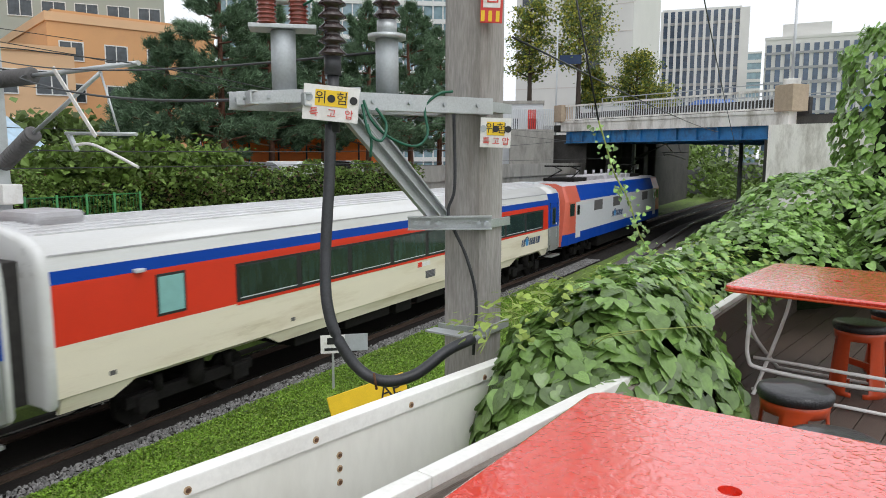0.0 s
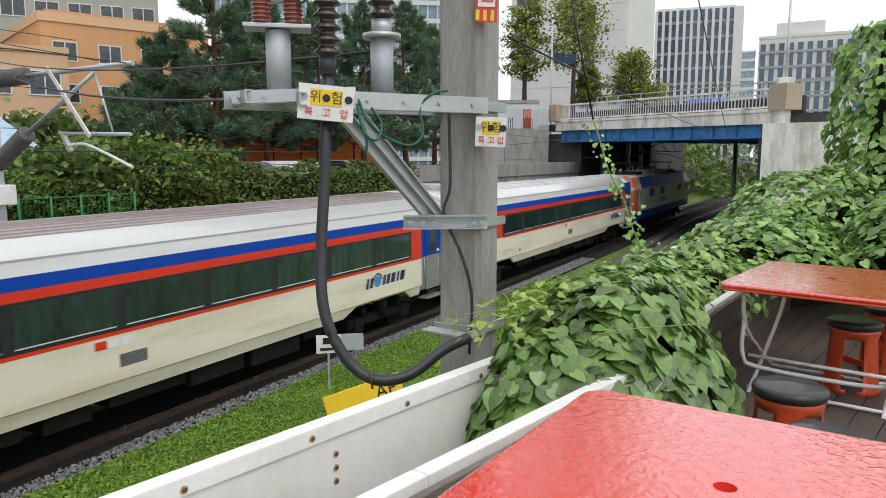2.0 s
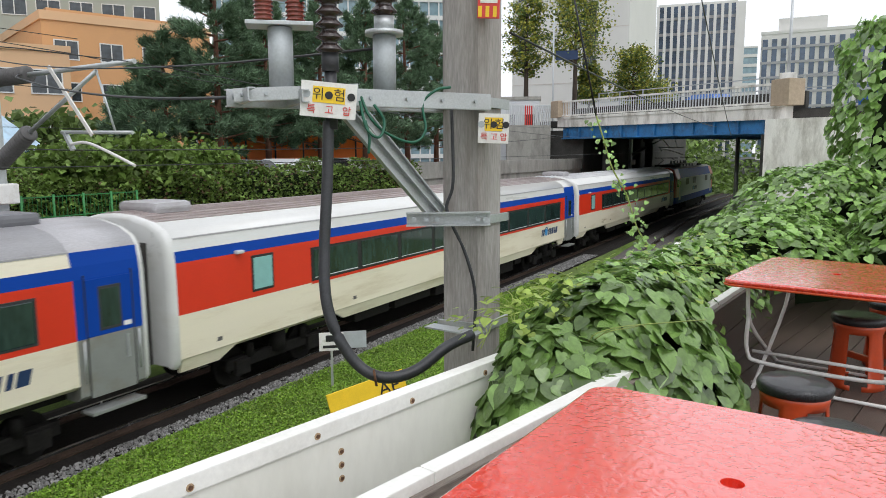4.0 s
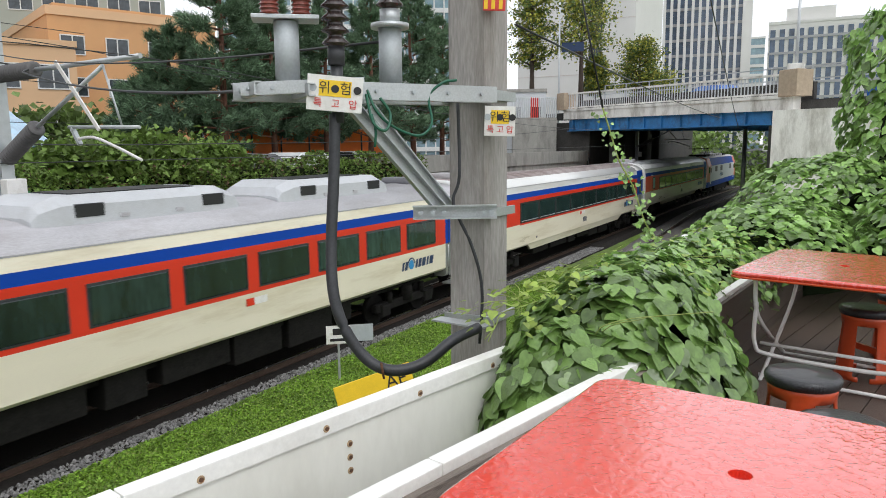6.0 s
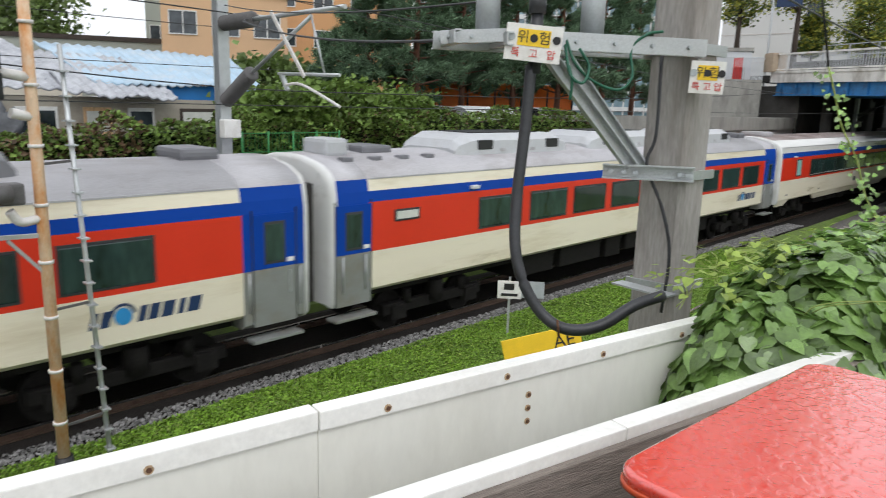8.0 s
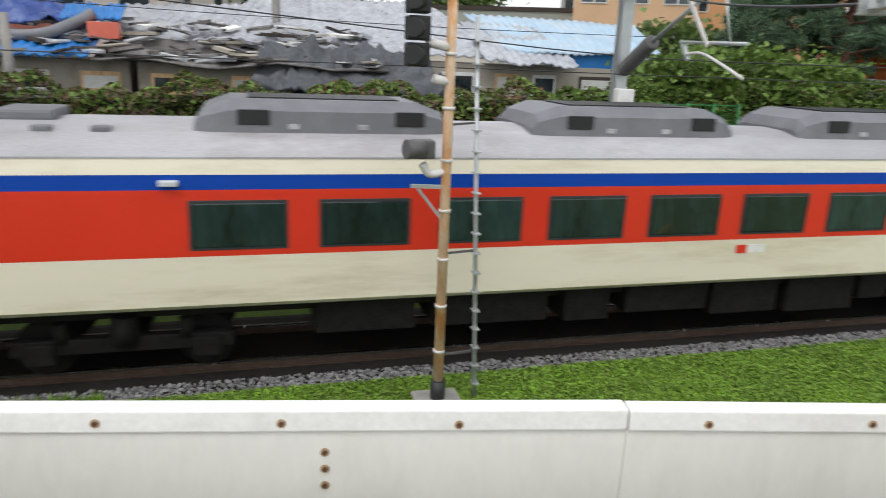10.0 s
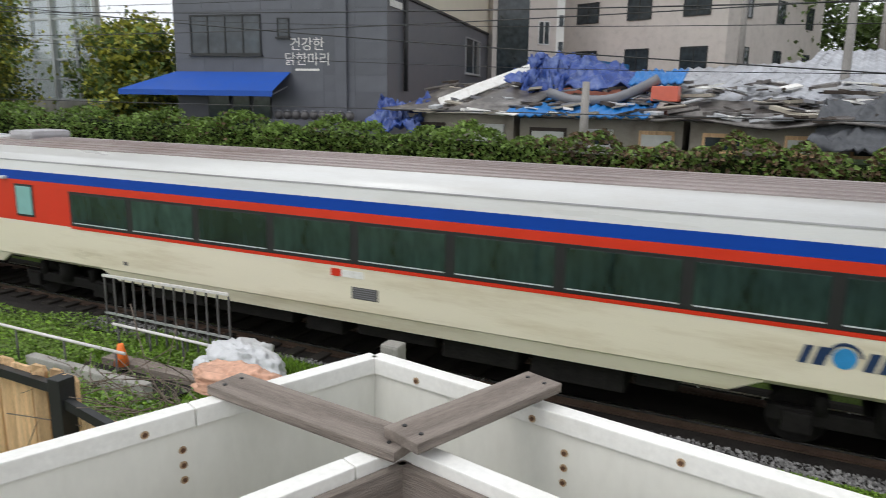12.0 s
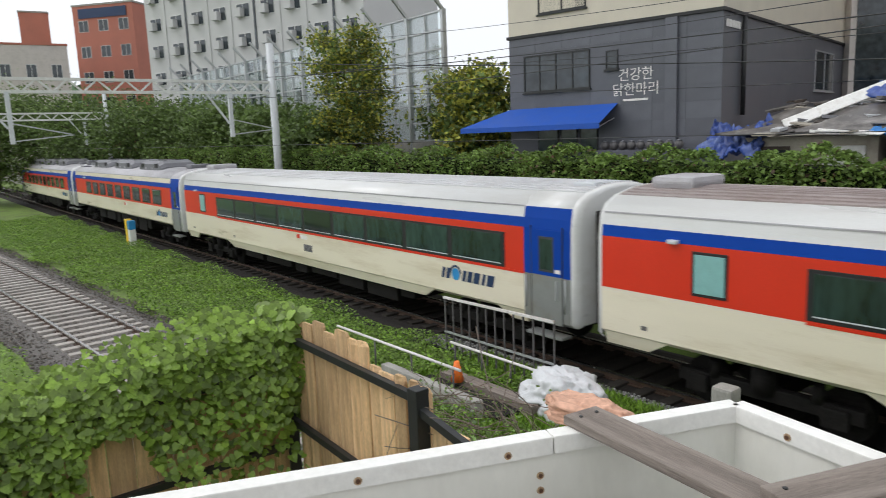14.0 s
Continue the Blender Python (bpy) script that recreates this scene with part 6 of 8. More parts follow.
text_part("word", "건강한", 0.52, Matrix.Translation((gl - 3.2, -0.03, 6.85)) @ pose(0, 0, 0, 90), "signwhite", sg)
text_part("word", "닭한마리", 0.52, Matrix.Translation((gl - 3.2, -0.03, 6.3)) @ pose(0, 0, 0, 90), "signwhite", sg)
part("small_print", box(gl - 3.7, gl - 2.7, -0.03, -0.02, 5.9, 5.98), "signwhite", sg)
bm = bmesh.new()
for k in range(5):
    add_box(bm, gl + 0.02, gl + 0.05, 0.25 + 0.3 * k, 0.47 + 0.3 * k, 8.25, 8.5)
part("side_print", bm, "signwhite", sg)
urn = None
for k in range(9):
    m = rest.matrix_basis @ Matrix.Translation((gl - 4.0 + 0.36 * k, -0.9, STREET_Z + 0.95))
    if urn is None:
        root = empty("jar", m, "dark glazed earthenware jar on a ledge", "jar", "row of jars")
        bm = bmesh.new()
        bmesh.ops.create_uvsphere(bm, u_segments=12, v_segments=8, radius=0.17)
        part("body", bm, "greyins", root, smooth=True)
        part("lid", cyl((0, 0, 0.14), (0, 0, 0.19), 0.13, 0.05, 12), "acgrey", root)
        urn = root
    else:
        copy_thing(urn, m)
ledge = part("ledge", box(gl - 4.3, gl - 0.7, -1.1, -0.7, STREET_Z, STREET_Z + 0.79), "darkgrey_wall")
ledge.matrix_basis = rest.matrix_basis.copy()
tagged(ledge, "low dark ledge below the row of jars", "ledge", kind="structure")


def grid_windows(root, ln, z0, z1, nx, nz, w, h, face="front", depth=0, panes=2, frame_mat="whiteframe", glass="winglass", x0=0.0):
    span = (ln if face == "front" else depth) - x0
    for i in range(nx):
        for j in range(nz):
            window(root, x0 + span * (i + 0.5) / nx - w / 2, z0 + (z1 - z0) * (j + 0.5) / nz - h / 2, w, h, face, ln, panes=panes, frame_mat=frame_mat, glass=glass, sill=False)


# beige block behind the shacks
b1, ln = house("beige_building", "beige stone-clad apartment block with small dark windows", polar(107, 50)[:2], polar(95.2, 44)[:2], 14, STREET_Z, 26, "beigewall")
grid_windows(b1, ln, 6.0, 18, 3, 4, 1.7, 1.3, frame_mat="blacksteel")
grid_windows(b1, ln, 6.0, 18, 3, 4, 1.2, 1.4, "right", 14, frame_mat="blacksteel")
b2, ln = house("dark_glass_house", "narrow building with dark glazing beside the restaurant", polar(112.5, 44)[:2], polar(107.6, 46)[:2], 10, STREET_Z, 20, "beigewall")
part("glazing", box(0.3, 2.4, -0.06, 0, 4, 12.5), "winglass", b2, "tall dark window panel")
grid_windows(b2, ln, 4, 14, 1, 3, 0.8, 1.4, x0=2.6)
b3, ln = house("brick_house", "low orange-brick house with a blue roof edge", polar(108, 42)[:2], polar(105, 41)[:2], 6, STREET_Z, 6.9, "brickwall", "brightblue", 0.3)
b4, ln = house("office_block", "white office block with rows of windows", polar(110, 95)[:2], polar(104, 95)[:2], 14, STREET_Z, 24, "whitewall")
grid_windows(b4, ln, 10, 23, 5, 4, 1.3, 1.5)
b5, ln = house("grey_house", "grey two-storey house behind the tiled roofs", polar(78, 46)[:2], polar(64, 44)[:2], 10, STREET_Z, 7.6, "greenwall", "darkwood")
grid_windows(b5, ln, 5, 7.4, 5, 1, 1.5, 1.1)
wl = part("garden_wall", box(0, 16, 0, 0.3, STREET_Z, 6.3), "creamwall")
wl.matrix_basis = Matrix.Translation(polar(94.5, 38)) @ pose(0, 0, 0, 0, 0, -5)
tagged(wl, "long cream garden wall behind the shacks", "wall", kind="structure")
# orange blocks
o1, ln = house("orange_building", "orange rendered apartment house", polar(57.6, 46)[:2], polar(46.5, 49)[:2], 14, STREET_Z, 12.4, "orangewall", "paleorange", 0.5)
grid_windows(o1, ln, 5, 12, 4, 3, 1.3, 1.1)
part("roof_room", box(1.0, ln - 1, 3, 9, 12.4, 13.6), "orangewall", o1)
o2, ln = house("pale_orange_house", "pale orange rendered house", polar(65, 40)[:2], polar(56.0, 40)[:2], 10, STREET_Z, 9.9, "paleorange", "paleorange", 0.3)
grid_windows(o2, ln, 5, 9.6, 3, 2, 1.4, 1.2)
o3, ln = house("green_block", "grey-green apartment block with window units", polar(66, 62)[:2], polar(49.9, 60)[:2], 14, STREET_Z, 24, "greenwall")
grid_windows(o3, ln, 8, 23, 8, 5, 1.6, 1.2)
o4, ln = house("glass_offices", "pale blue glass office block beyond the pines", polar(46.3, 150)[:2], polar(27.5, 150)[:2], 30, STREET_Z, 85, "paleglass")
for j in range(23):
    part("spandrel", box(0, ln, -0.3, 0.0, 4 + 3.5 * j, 4.9 + 3.5 * j), "whiteframe", o4)
for k in range(24):
    part("mullion", box(ln * k / 24, ln * k / 24 + 0.25, -0.35, 0, STREET_Z, 85), "whiteframe", o4)
# towers beyond the bridge
t1, ln = house("office_tower", "blue-glass office tower with pale vertical fins", polar(12.2, 200)[:2], polar(6.7, 200)[:2], 18, STREET_Z, 42.6, "blueglass", "whitewall", 0.6)
for k in range(12):
    part("fin", box(ln * k / 11 - 0.35, ln * k / 11 + 0.35, -0.9, 0, STREET_Z, 42.6), "whitewall", t1)
for j in range(10):
    part("floor_band", box(0, ln, -0.25, 0, 4 + 3.9 * j, 4.7 + 3.9 * j), "winframe", t1)
part("side_wall", box(ln, ln + 2.0, -0.4, 18, STREET_Z, 42.8), "whitewall", t1)
t2, ln = house("office_tower", "white office tower with grey glass strips", polar(5.0, 165)[:2], polar(-3.5, 165)[:2], 18, STREET_Z, 29.0, "whitewall", "whitewall", 0.6)
for k in range(14):
    part("glass_strip", box(ln * (k + 0.2) / 14, ln * (k + 0.75) / 14, -0.15, 0, 5, 28), "blueglass", t2)
for j in range(8):
    part("floor_band", box(0, ln, -0.18, 0, 5 + 3 * j, 5.5 + 3 * j), "winframe", t2)
part("roof_room", box(3, 12, 3, 12, 29, 32.5), "whitewall", t2)
t3, ln = house("office_tower", "distant pale blue glass tower", polar(6.9, 260)[:2], polar(5.2, 260)[:2], 18, STREET_Z, 39, "paleglass", "whitewall", 0.6)
for j in range(11):
    part("floor_band", box(0, ln, -0.2, 0, 5 + 3.1 * j, 6 + 3.1 * j), "whitewall", t3)
t4, ln = house("white_building", "pale stone-clad building with a narrow glass strip", polar(23.2, 88)[:2], polar(14.3, 84)[:2], 16, STREET_Z, 72, "whitewall")
for j in range(21):
    part("joint", box(0, ln, -0.03, 0, 4 + 3 * j, 4.08 + 3 * j), "beigewall", t4)
    window(t4, ln * 0.62, 4.5 + 3 * j, 1.6, 2.5, panes=1, sill=False)
    if j > 3:
        window(t4, ln * 0.05, 4.7 + 3 * j, 1.4, 1.6, panes=1, sill=False)
sh, ln = house("corner_kiosk", "small grey kiosk at the bridge head", polar(24.2, 56)[:2], polar(21.0, 56)[:2], 4, STREET_Z, 9.0, "lightgrey", "concrete")
grid_windows(sh, ln, 6, 8.6, 2, 1, 0.9, 1.3)
# apartments behind the noise barrier
a1, ln = house("apartment_block", "tall pale grey apartment block with balconies", polar(163.5, 95)[:2], polar(147.5, 72)[:2], 14, STREET_Z, 48, "aptwall")
for i in range(9):
    part("dark_stripe", box(ln * (i + 0.93) / 9, ln * (i + 1.0) / 9, -0.1, 0, STREET_Z, 47), "winglass" if i % 3 == 1 else "aptwall", a1)
grid_windows(a1, ln, 5, 30, 9, 8, 2.0, 1.5)
for i in range(9):
    for j in range(7):
        part("balcony", box(ln * (i + 0.3) / 9, ln * (i + 0.55) / 9, -0.7, 0, 6.0 + 3.1 * j, 6.9 + 3.1 * j), "aptwall", a1)
a2, ln = house("brick_apartment", "salmon-red brick apartment house", polar(168.2, 118)[:2], polar(164.3, 112)[:2], 10, STREET_Z, 25, "brickwall")
grid_windows(a2, ln, 6, 24, 3, 5, 1.6, 1.6)
part("side_print", box(1, ln - 1, -0.15, -0.05, 23.3, 24.6), "logoblue", a2)
a3, ln = house("church_hall", "tan brick hall with a sloping roof", polar(175, 105)[:2], polar(168.8, 105)[:2], 10, STREET_Z, 18, "beigewall", "brickwall")
grid_windows(a3, ln, 8, 17, 4, 2, 1.2, 1.8)
a4, ln = house("brick_block", "pale salmon block on the hillside", polar(171.5, 130)[:2], polar(169.7, 130)[:2], 10, STREET_Z, 26, "brickwall")


# ---- shacks between the wall and the street ----
def roof_sheet(name, corners, material, label, rows=0, bump=0.05, thick=0.05, category="roof", seed=0, ridges=0, folds=0.0):
    """A sagging sheet over four corners (front-left, front-right, back-right, back-left)."""
    a, b, c, d = [Vector(v) for v in corners]
    nu, nv = (48, 32) if folds else (max(10, ridges * 4), max(8, rows * 3))
    verts, faces = [], []
    for j in range(nv + 1):
        for i in range(nu + 1):
            u, v = i / nu, j / nv
            p = a.lerp(b, u).lerp(d.lerp(c, u), v)
            p.z += bump * noise.noise(Vector((u * 4 + seed, v * 4, seed))) * 2
            if folds:
                p.z += folds * (abs(noise.noise(Vector((u * 9 + seed, v * 5, seed)))) + 0.5 * abs(noise.noise(Vector((u * 22 + seed, v * 12, seed)))) - 0.3)
                p.x += folds * 0.5 * noise.noise(Vector((u * 7, v * 7, seed + 5)))
            if rows:
                p.z += 0.05 * (1 - (v * rows) % 1.0)
            if ridges:
                p.z += 0.035 * math.cos(2 * math.pi * u * ridges)
            verts.append(tuple(p))
    for j in range(nv):
        for i in range(nu):
            k = j * (nu + 1) + i
            faces.append((k, k + 1, k + nu + 2, k + nu + 1))
    ob = mesh_from(name, verts, faces, material, smooth=True)
    ob.modifiers.new("thick", "SOLIDIFY").thickness = thick
    return tagged(ob, label, category)


def shack(x0, x1, y0, y1, z1, label, material="shackwall"):
    root = empty("shack", Matrix(), label, "shed", "shacks along the wall")
    part("wall", box(x0, x1, y0, y1, STREET_Z - 0.1, z1), material, root)
    rng = random.Random(int(x0 * 10))
    x = x0 + 0.3
    while x < x1 - 0.9:
        w = rng.uniform(0.6, 1.1)
        fr = part("window", box(x, x + w, y0 - 0.05, y0 + 0.02, 3.7, z1 - 0.25, 0.01), rng.choice(("whiteframe", "darkwood", "tanwood")), root)
        part("pane", box(x + 0.07, x + w - 0.07, y0 - 0.06, y0, 3.8, z1 - 0.35), "winglass" if rng.random() < 0.6 else "frost", fr)
        x += w + rng.uniform(0.2, 0.9)
    return root


shack(-10.6, -7.2, 19.0, 23, 4.5, "low plastered shack under patched roofing")
shack(-7.0, -2.6, 19.0, 23, 4.45, "low shack with dark boarded openings")
shack(-2.4, 3.4, 18.8, 23, 4.45, "low plaster shack under sagging roofing")
shack(3.6, 12.5, 20.2, 24, 4.7, "low shack beside the shrubs")
roof_sheet("shack_roof", ((-11.3, 18.6, 4.65), (-6.9, 18.6, 4.62), (-5.6, 23, 6.1), (-8.0, 23, 5.9)), "oldroof", "decayed patched roofing weighed down with scraps", seed=1, bump=0.12)
roof_sheet("shack_roof", ((-7.2, 18.4, 4.58), (-3.4, 18.4, 4.55), (-3.4, 20.2, 5.0), (-7.0, 20.2, 5.0)), "brightblue", "bright blue corrugated lean-to roof", seed=2, ridges=14)
roof_sheet("shack_roof", ((-3.3, 18.2, 4.5), (3.6, 18.2, 4.45), (3.4, 20.6, 4.95), (-3.2, 20.6, 5.0)), "oldroof", "sagging grey-brown sheets over the shack front", seed=3, bump=0.12)
roof_sheet("shack_roof", ((-4.4, 20.4, 5.0), (2.2, 20.4, 5.0), (2.4, 25, 6.3), (-3.4, 25, 6.0)), "tileroof", "wet pale grey patched metal roof", seed=4, ridges=18, rows=7, bump=0.08)
roof_sheet("tiled_roof", ((-0.6, 20.0, 4.95), (7.6, 20.0, 4.85), (6.2, 25.2, 6.55), (0.4, 25.2, 6.5)), "tileroof", "wet grey tiled roof in rows", seed=5, ridges=22, rows=14)
roof_sheet("metal_roof", ((6.6, 19.4, 4.75), (9.4, 19.4, 4.7), (9.6, 23.6, 5.9), (7.0, 23.6, 5.95)), "tileroof", "wet grey corrugated roof", seed=6, ridges=10, rows=10)
roof_sheet("metal_roof", ((7.6, 20.6, 5.15), (12.7, 20.2, 5.1), (14.2, 25.2, 6.3), (7.6, 25.2, 6.35)), "skyroof", "pale sky-blue corrugated roof, wet", seed=7, ridges=20)
part_ob = part("blue_gable", box(9.6, 12.4, 20.6, 20.75, 4.3, 5.12), "brightblue")
tagged(part_ob, "bright blue boarded gable under the roof", "gable wall")
roof_sheet("roof_board", ((-9.7, 19.2, 4.95), (-9.5, 19.1, 4.7), (-7.2, 21.5, 5.9), (-7.4, 21.6, 6.15)), "signwhite", "long white board propped on the roof", bump=0.01, category="board")
roof_sheet("tarpaulin", ((-8.4, 20.6, 5.5), (-3.8, 20.4, 5.3), (-4.2, 22.8, 5.8), (-7.2, 22.8, 6.5)), "tarpblue", "crumpled blue tarpaulin thrown over the roof", seed=9, bump=0.17, folds=0.5, category="tarpaulin")
roof_sheet("tarpaulin", ((-7.6, 20.2, 4.9), (-6.3, 20.2, 4.9), (-6.2, 20.9, 6.0), (-7.4, 20.9, 6.2)), "tarpblue", "crumpled blue tarpaulin hanging at the gable", seed=10, bump=0.12, folds=0.5, category="tarpaulin")
roof_sheet("tarpaulin", ((-12.0, 18.6, 4.1), (-10.0, 18.6, 4.1), (-10.1, 19.6, 4.85), (-11.8, 19.6, 4.8)), "tarpblue", "crumpled blue tarpaulin over a heap", seed=11, bump=0.15, folds=0.5, category="tarpaulin")
roof_sheet("tarpaulin", ((0.2, 18.0, 4.0), (5.0, 18.0, 4.0), (4.6, 18.9, 4.95), (0.6, 18.9, 5.1)), "greytarp", "dark grey tarpaulin draped over stacked goods", seed=12, bump=0.13, folds=0.5, category="tarpaulin")
roof_sheet("roof_pallet", ((-4.3, 20.2, 5.4), (-2.9, 20.2, 5.45), (-2.9, 21.2, 5.85), (-4.3, 21.2, 5.8)), "brightblue", "bright blue ribbed plastic sheet on the roof", seed=13, ridges=8, category="sheet")
tube_ob = tube("vent_hose", [(-6.4, 19.6, 5.15), (-5.6, 19.5, 4.95), (-4.6, 19.6, 5.0), (-3.9, 19.9, 5.3), (-3.5, 20.1, 5.55)], 0.14, "acgrey", seg=10)
tagged(tube_ob, "fat grey corrugated duct across the roofs", "duct")
ob = part("crate", box(-3.6, -2.9, 19.7, 20.2, 4.95, 5.35, 0.02), "loco_orange")
tagged(ob, "orange-tan crate on the roof edge", "crate")
rng = random.Random(21)
for k in range(190):
    x, y = rng.uniform(-10.4, 3.4), rng.uniform(18.3, 21.4)
    z = 4.62 + max(0, y - 18.4) * 0.27 + (0.0 if y < 20.3 else 0.1)
    w, d = rng.uniform(0.12, 0.6), rng.uniform(0.04, 0.18)
    o = part("scrap", box(-w, w, -d, d, 0, rng.uniform(0.02, 0.09)), rng.choice(("oldroof", "darkwood", "shackwall", "signwhite", "oldroof", "acgrey", "darkwood", "aclight")), m=Matrix.Translation((x, y, z - 0.06)) @ pose(0, 0, 0, rng.uniform(-8, 14), rng.uniform(-12, 12), rng.uniform(-60, 60)))
    tagged(o, "weathered scrap sheet lying on the shack roofs", "roof scrap", "scraps on the roofs")


# ---- trees ----
def pine(x, y, z0, z1, rad, seed):
    """A pine: bare reddish trunk, uneven whorls of limbs, each limb ending in tufts of needles."""
    rng = np.random.default_rng(seed)
    root = empty("pine_tree", Matrix.Translation((x, y, z0)), "dark green pine with reddish trunk above the ivy wall", "tree")
    h = z1 - z0
    bm = bmesh.new()
    add_cyl(bm, (0, 0, -0.1), (rng.normal(0, 0.15), rng.normal(0, 0.15), h * 0.96), 0.035 * h ** 0.7, 0.03, 9)
    tufts = []
    limbs = 34
    for i in range(limbs):
        t = 0.24 + 0.74 * i / limbs
        a = 2.4 * i + rng.uniform(-0.5, 0.5)
        r = rad * (1.06 - t) ** 0.7 * rng.uniform(0.55, 1.2)
        base = Vector((0, 0, t * h * 0.95))
        tip = base + Vector((r * math.cos(a), r * math.sin(a), 0.22 * r * rng.uniform(-0.3, 1.4) + 0.1))
        add_cyl(bm, base, tip, 0.012 * h ** 0.6, 0.01, 5)
        side = Vector((-math.sin(a), math.cos(a), 0))
        for k in range(int(8 + 7 * r)):
            f = rng.uniform(0.35, 1.0)
            p = base.lerp(tip, f) + side * rng.normal(0, 0.26 * r * (1.15 - f * 0.6)) + Vector((0, 0, rng.normal(0.05, 0.12)))
            tufts.append((p, (tip - base).normalized() + side * rng.normal(0, 0.5) + Vector((0, 0, 0.5))))
    part("trunk", bm, "redtrunk", root)
    each = 64
    n = len(tufts) * each
    c = np.repeat(np.array([tuple(p) for p, _ in tufts]), each, 0) + rng.normal(0, 0.06, (n, 3))
    d = np.repeat(np.array([tuple(v.normalized()) for _, v in tufts]), each, 0) + rng.normal(0, 0.55, (n, 3))
    d /= np.linalg.norm(d, axis=1)[:, None]
    w = np.cross(d, rng.normal(size=(n, 3)))
    w /= np.linalg.norm(w, axis=1)[:, None]
    ln = rng.uniform(0.16, 0.34, n)[:, None]
    v = np.empty((n, 3, 3))
    v[:, 0] = c - w * 0.017
    v[:, 1] = c + w * 0.017
    v[:, 2] = c + d * ln
    mesh_from("crown", v.reshape(-1, 3).tolist(), [(3 * i, 3 * i + 1, 3 * i + 2) for i in range(n)], "pine", root)
    return root


def tree(name, label, x, y, z0, z1, rad, leaf_mat, bark, n, size, seed, shape="broad", first=0.25):
    rng = np.random.default_rng(seed)
    root = empty(name, Matrix.Translation((x, y, z0)), label, "tree")
    h = z1 - z0
    bm = bmesh.new()
    add_cyl(bm, (0, 0, -0.1), (0, 0, h * 0.9), 0.05 * h ** 0.7, 0.03, 9)
    tips = []
    limbs = 26 if shape == "pine" else 22
    for i in range(limbs):
        t = first + (0.97 - first) * (i / limbs)
        a = 2.4 * i + rng.uniform(-.4, .4)
        if shape == "pine":
            r = rad * (1.08 - t) ** 0.75 * rng.uniform(0.7, 1.15)
            rise = 0.12 * r + 0.25
        else:
            r = rad * math.sqrt(max(0.06, 1 - ((t - 0.58) / 0.5) ** 2)) * rng.uniform(0.65, 1.1)
            rise = 0.4 * r
        base = Vector((0, 0, t * h * 0.93))
        tip = base + Vector((r * math.cos(a), r * math.sin(a), rise))
        add_cyl(bm, base, tip, 0.018 * h ** 0.6, 0.012, 5)
        tips.append((base, tip))
    part("trunk", bm, bark, root)
    pts = []
    for _ in range(n):
        b, t = tips[rng.integers(len(tips))]
        k = rng.uniform(0.3, 1.05) ** 0.7
        p = b.lerp(t, k)
        s = (0.16 if shape == "pine" else 0.22) * rad * (0.5 + 0.7 * k)
        pts.append((p.x + rng.normal(0, s), p.y + rng.normal(0, s), p.z + rng.normal(0, s * (0.35 if shape == "pine" else 0.6))))
    leaf_cloud("crown", pts, size, leaf_mat, root, seed, flat=0.3, shape="needle" if shape == "pine" else "leaf", mats=0.5 if isinstance(leaf_mat, tuple) else None)
    return root


pines = ((46.2, 27, 12.6, 2.7), (49.8, 28, 9.5, 2.7), (42.5, 29, 11.4, 3.0), (38.5, 30, 11.2, 2.7), (35.0, 31, 11.6, 2.7), (31.5, 33, 12.2, 2.7), (44, 33, 11.8, 2.9), (29.3, 36, 11.6, 2.4), (40.2, 34, 10.6, 2.8), (52.2, 31, 7.6, 2.0))
for i, (az, d, top, rad) in enumerate(pines):
    p = polar(az, d)
    pine(p.x, p.y, STREET_Z, top, rad, 30 + i)
for i, (az, d, top, rad, low, clear) in enumerate(((22.1, 62, 19.0, 1.7, 6.0, 0.44), (18.3, 60, 18.8, 2.5, 6.0, 0.50), (17.2, 62, 12.6, 1.1, 6.0, 0.5), (13.9, 66, 14.6, 1.8, 6.0, 0.4), (12.9, 70, 11.6, 2.3, 6.0, 0.3))):
    p = polar(az, d)
    tree("street_tree", "slim street tree with olive leaves by the bridge road", p.x, p.y, low, top, rad, ("leaf", "leafyellow"), "trunk", 5000, 0.20, 50 + i, "broad", clear)
p = polar(148.9, 36)
tree("yellowing_tree", "bushy tree turning yellow in front of the noise barrier", p.x, p.y, 2.5, 10.4, 1.9, ("leaf", "leafyellow"), "trunk", 15000, 0.15, 61, "broad", 0.12)
for i, (az, d, top, rad) in enumerate(((139.0, 34, 7.6, 2.0), (140.5, 40, 8.6, 2.2), (155, 44, 6.6, 2.6), (158, 50, 7.0, 3.0), (161, 58, 7.6, 3.6), (165, 64, 8.0, 4), (168, 70, 8.6, 4.5), (171, 78, 9.5, 5), (174, 80, 10, 5), (177, 84, 10, 5), (152, 38, 6.0, 2.0))):
    p = polar(az, d)
    tree("dark_tree", "dense dark green trackside tree", p.x, p.y, 1.5, top, rad, ("leaf", "leafyellow") if i < 2 else "leaf", "trunk", 11000, 0.22, 70 + i, "broad", 0.08)
for i, (az, d, top, rad) in enumerate(((94, 56, 15, 4.0), (91, 60, 14, 4.0), (85, 62, 12, 4), (74, 60, 12, 4))):
    p = polar(az, d)
    tree("dark_tree", "dense dark green tree behind the houses", p.x, p.y, STREET_Z, top, rad, "leaf", "trunk", 6000, 0.36, 90 + i, "broad", 0.08)
p = polar(57.5, 30)
tree("shrub", "leafy garden shrub above the wall", p.x, p.y, STREET_Z, 6.2, 1.8, "leaf", "trunk", 1600, 0.3, 97, "broad", 0.05)
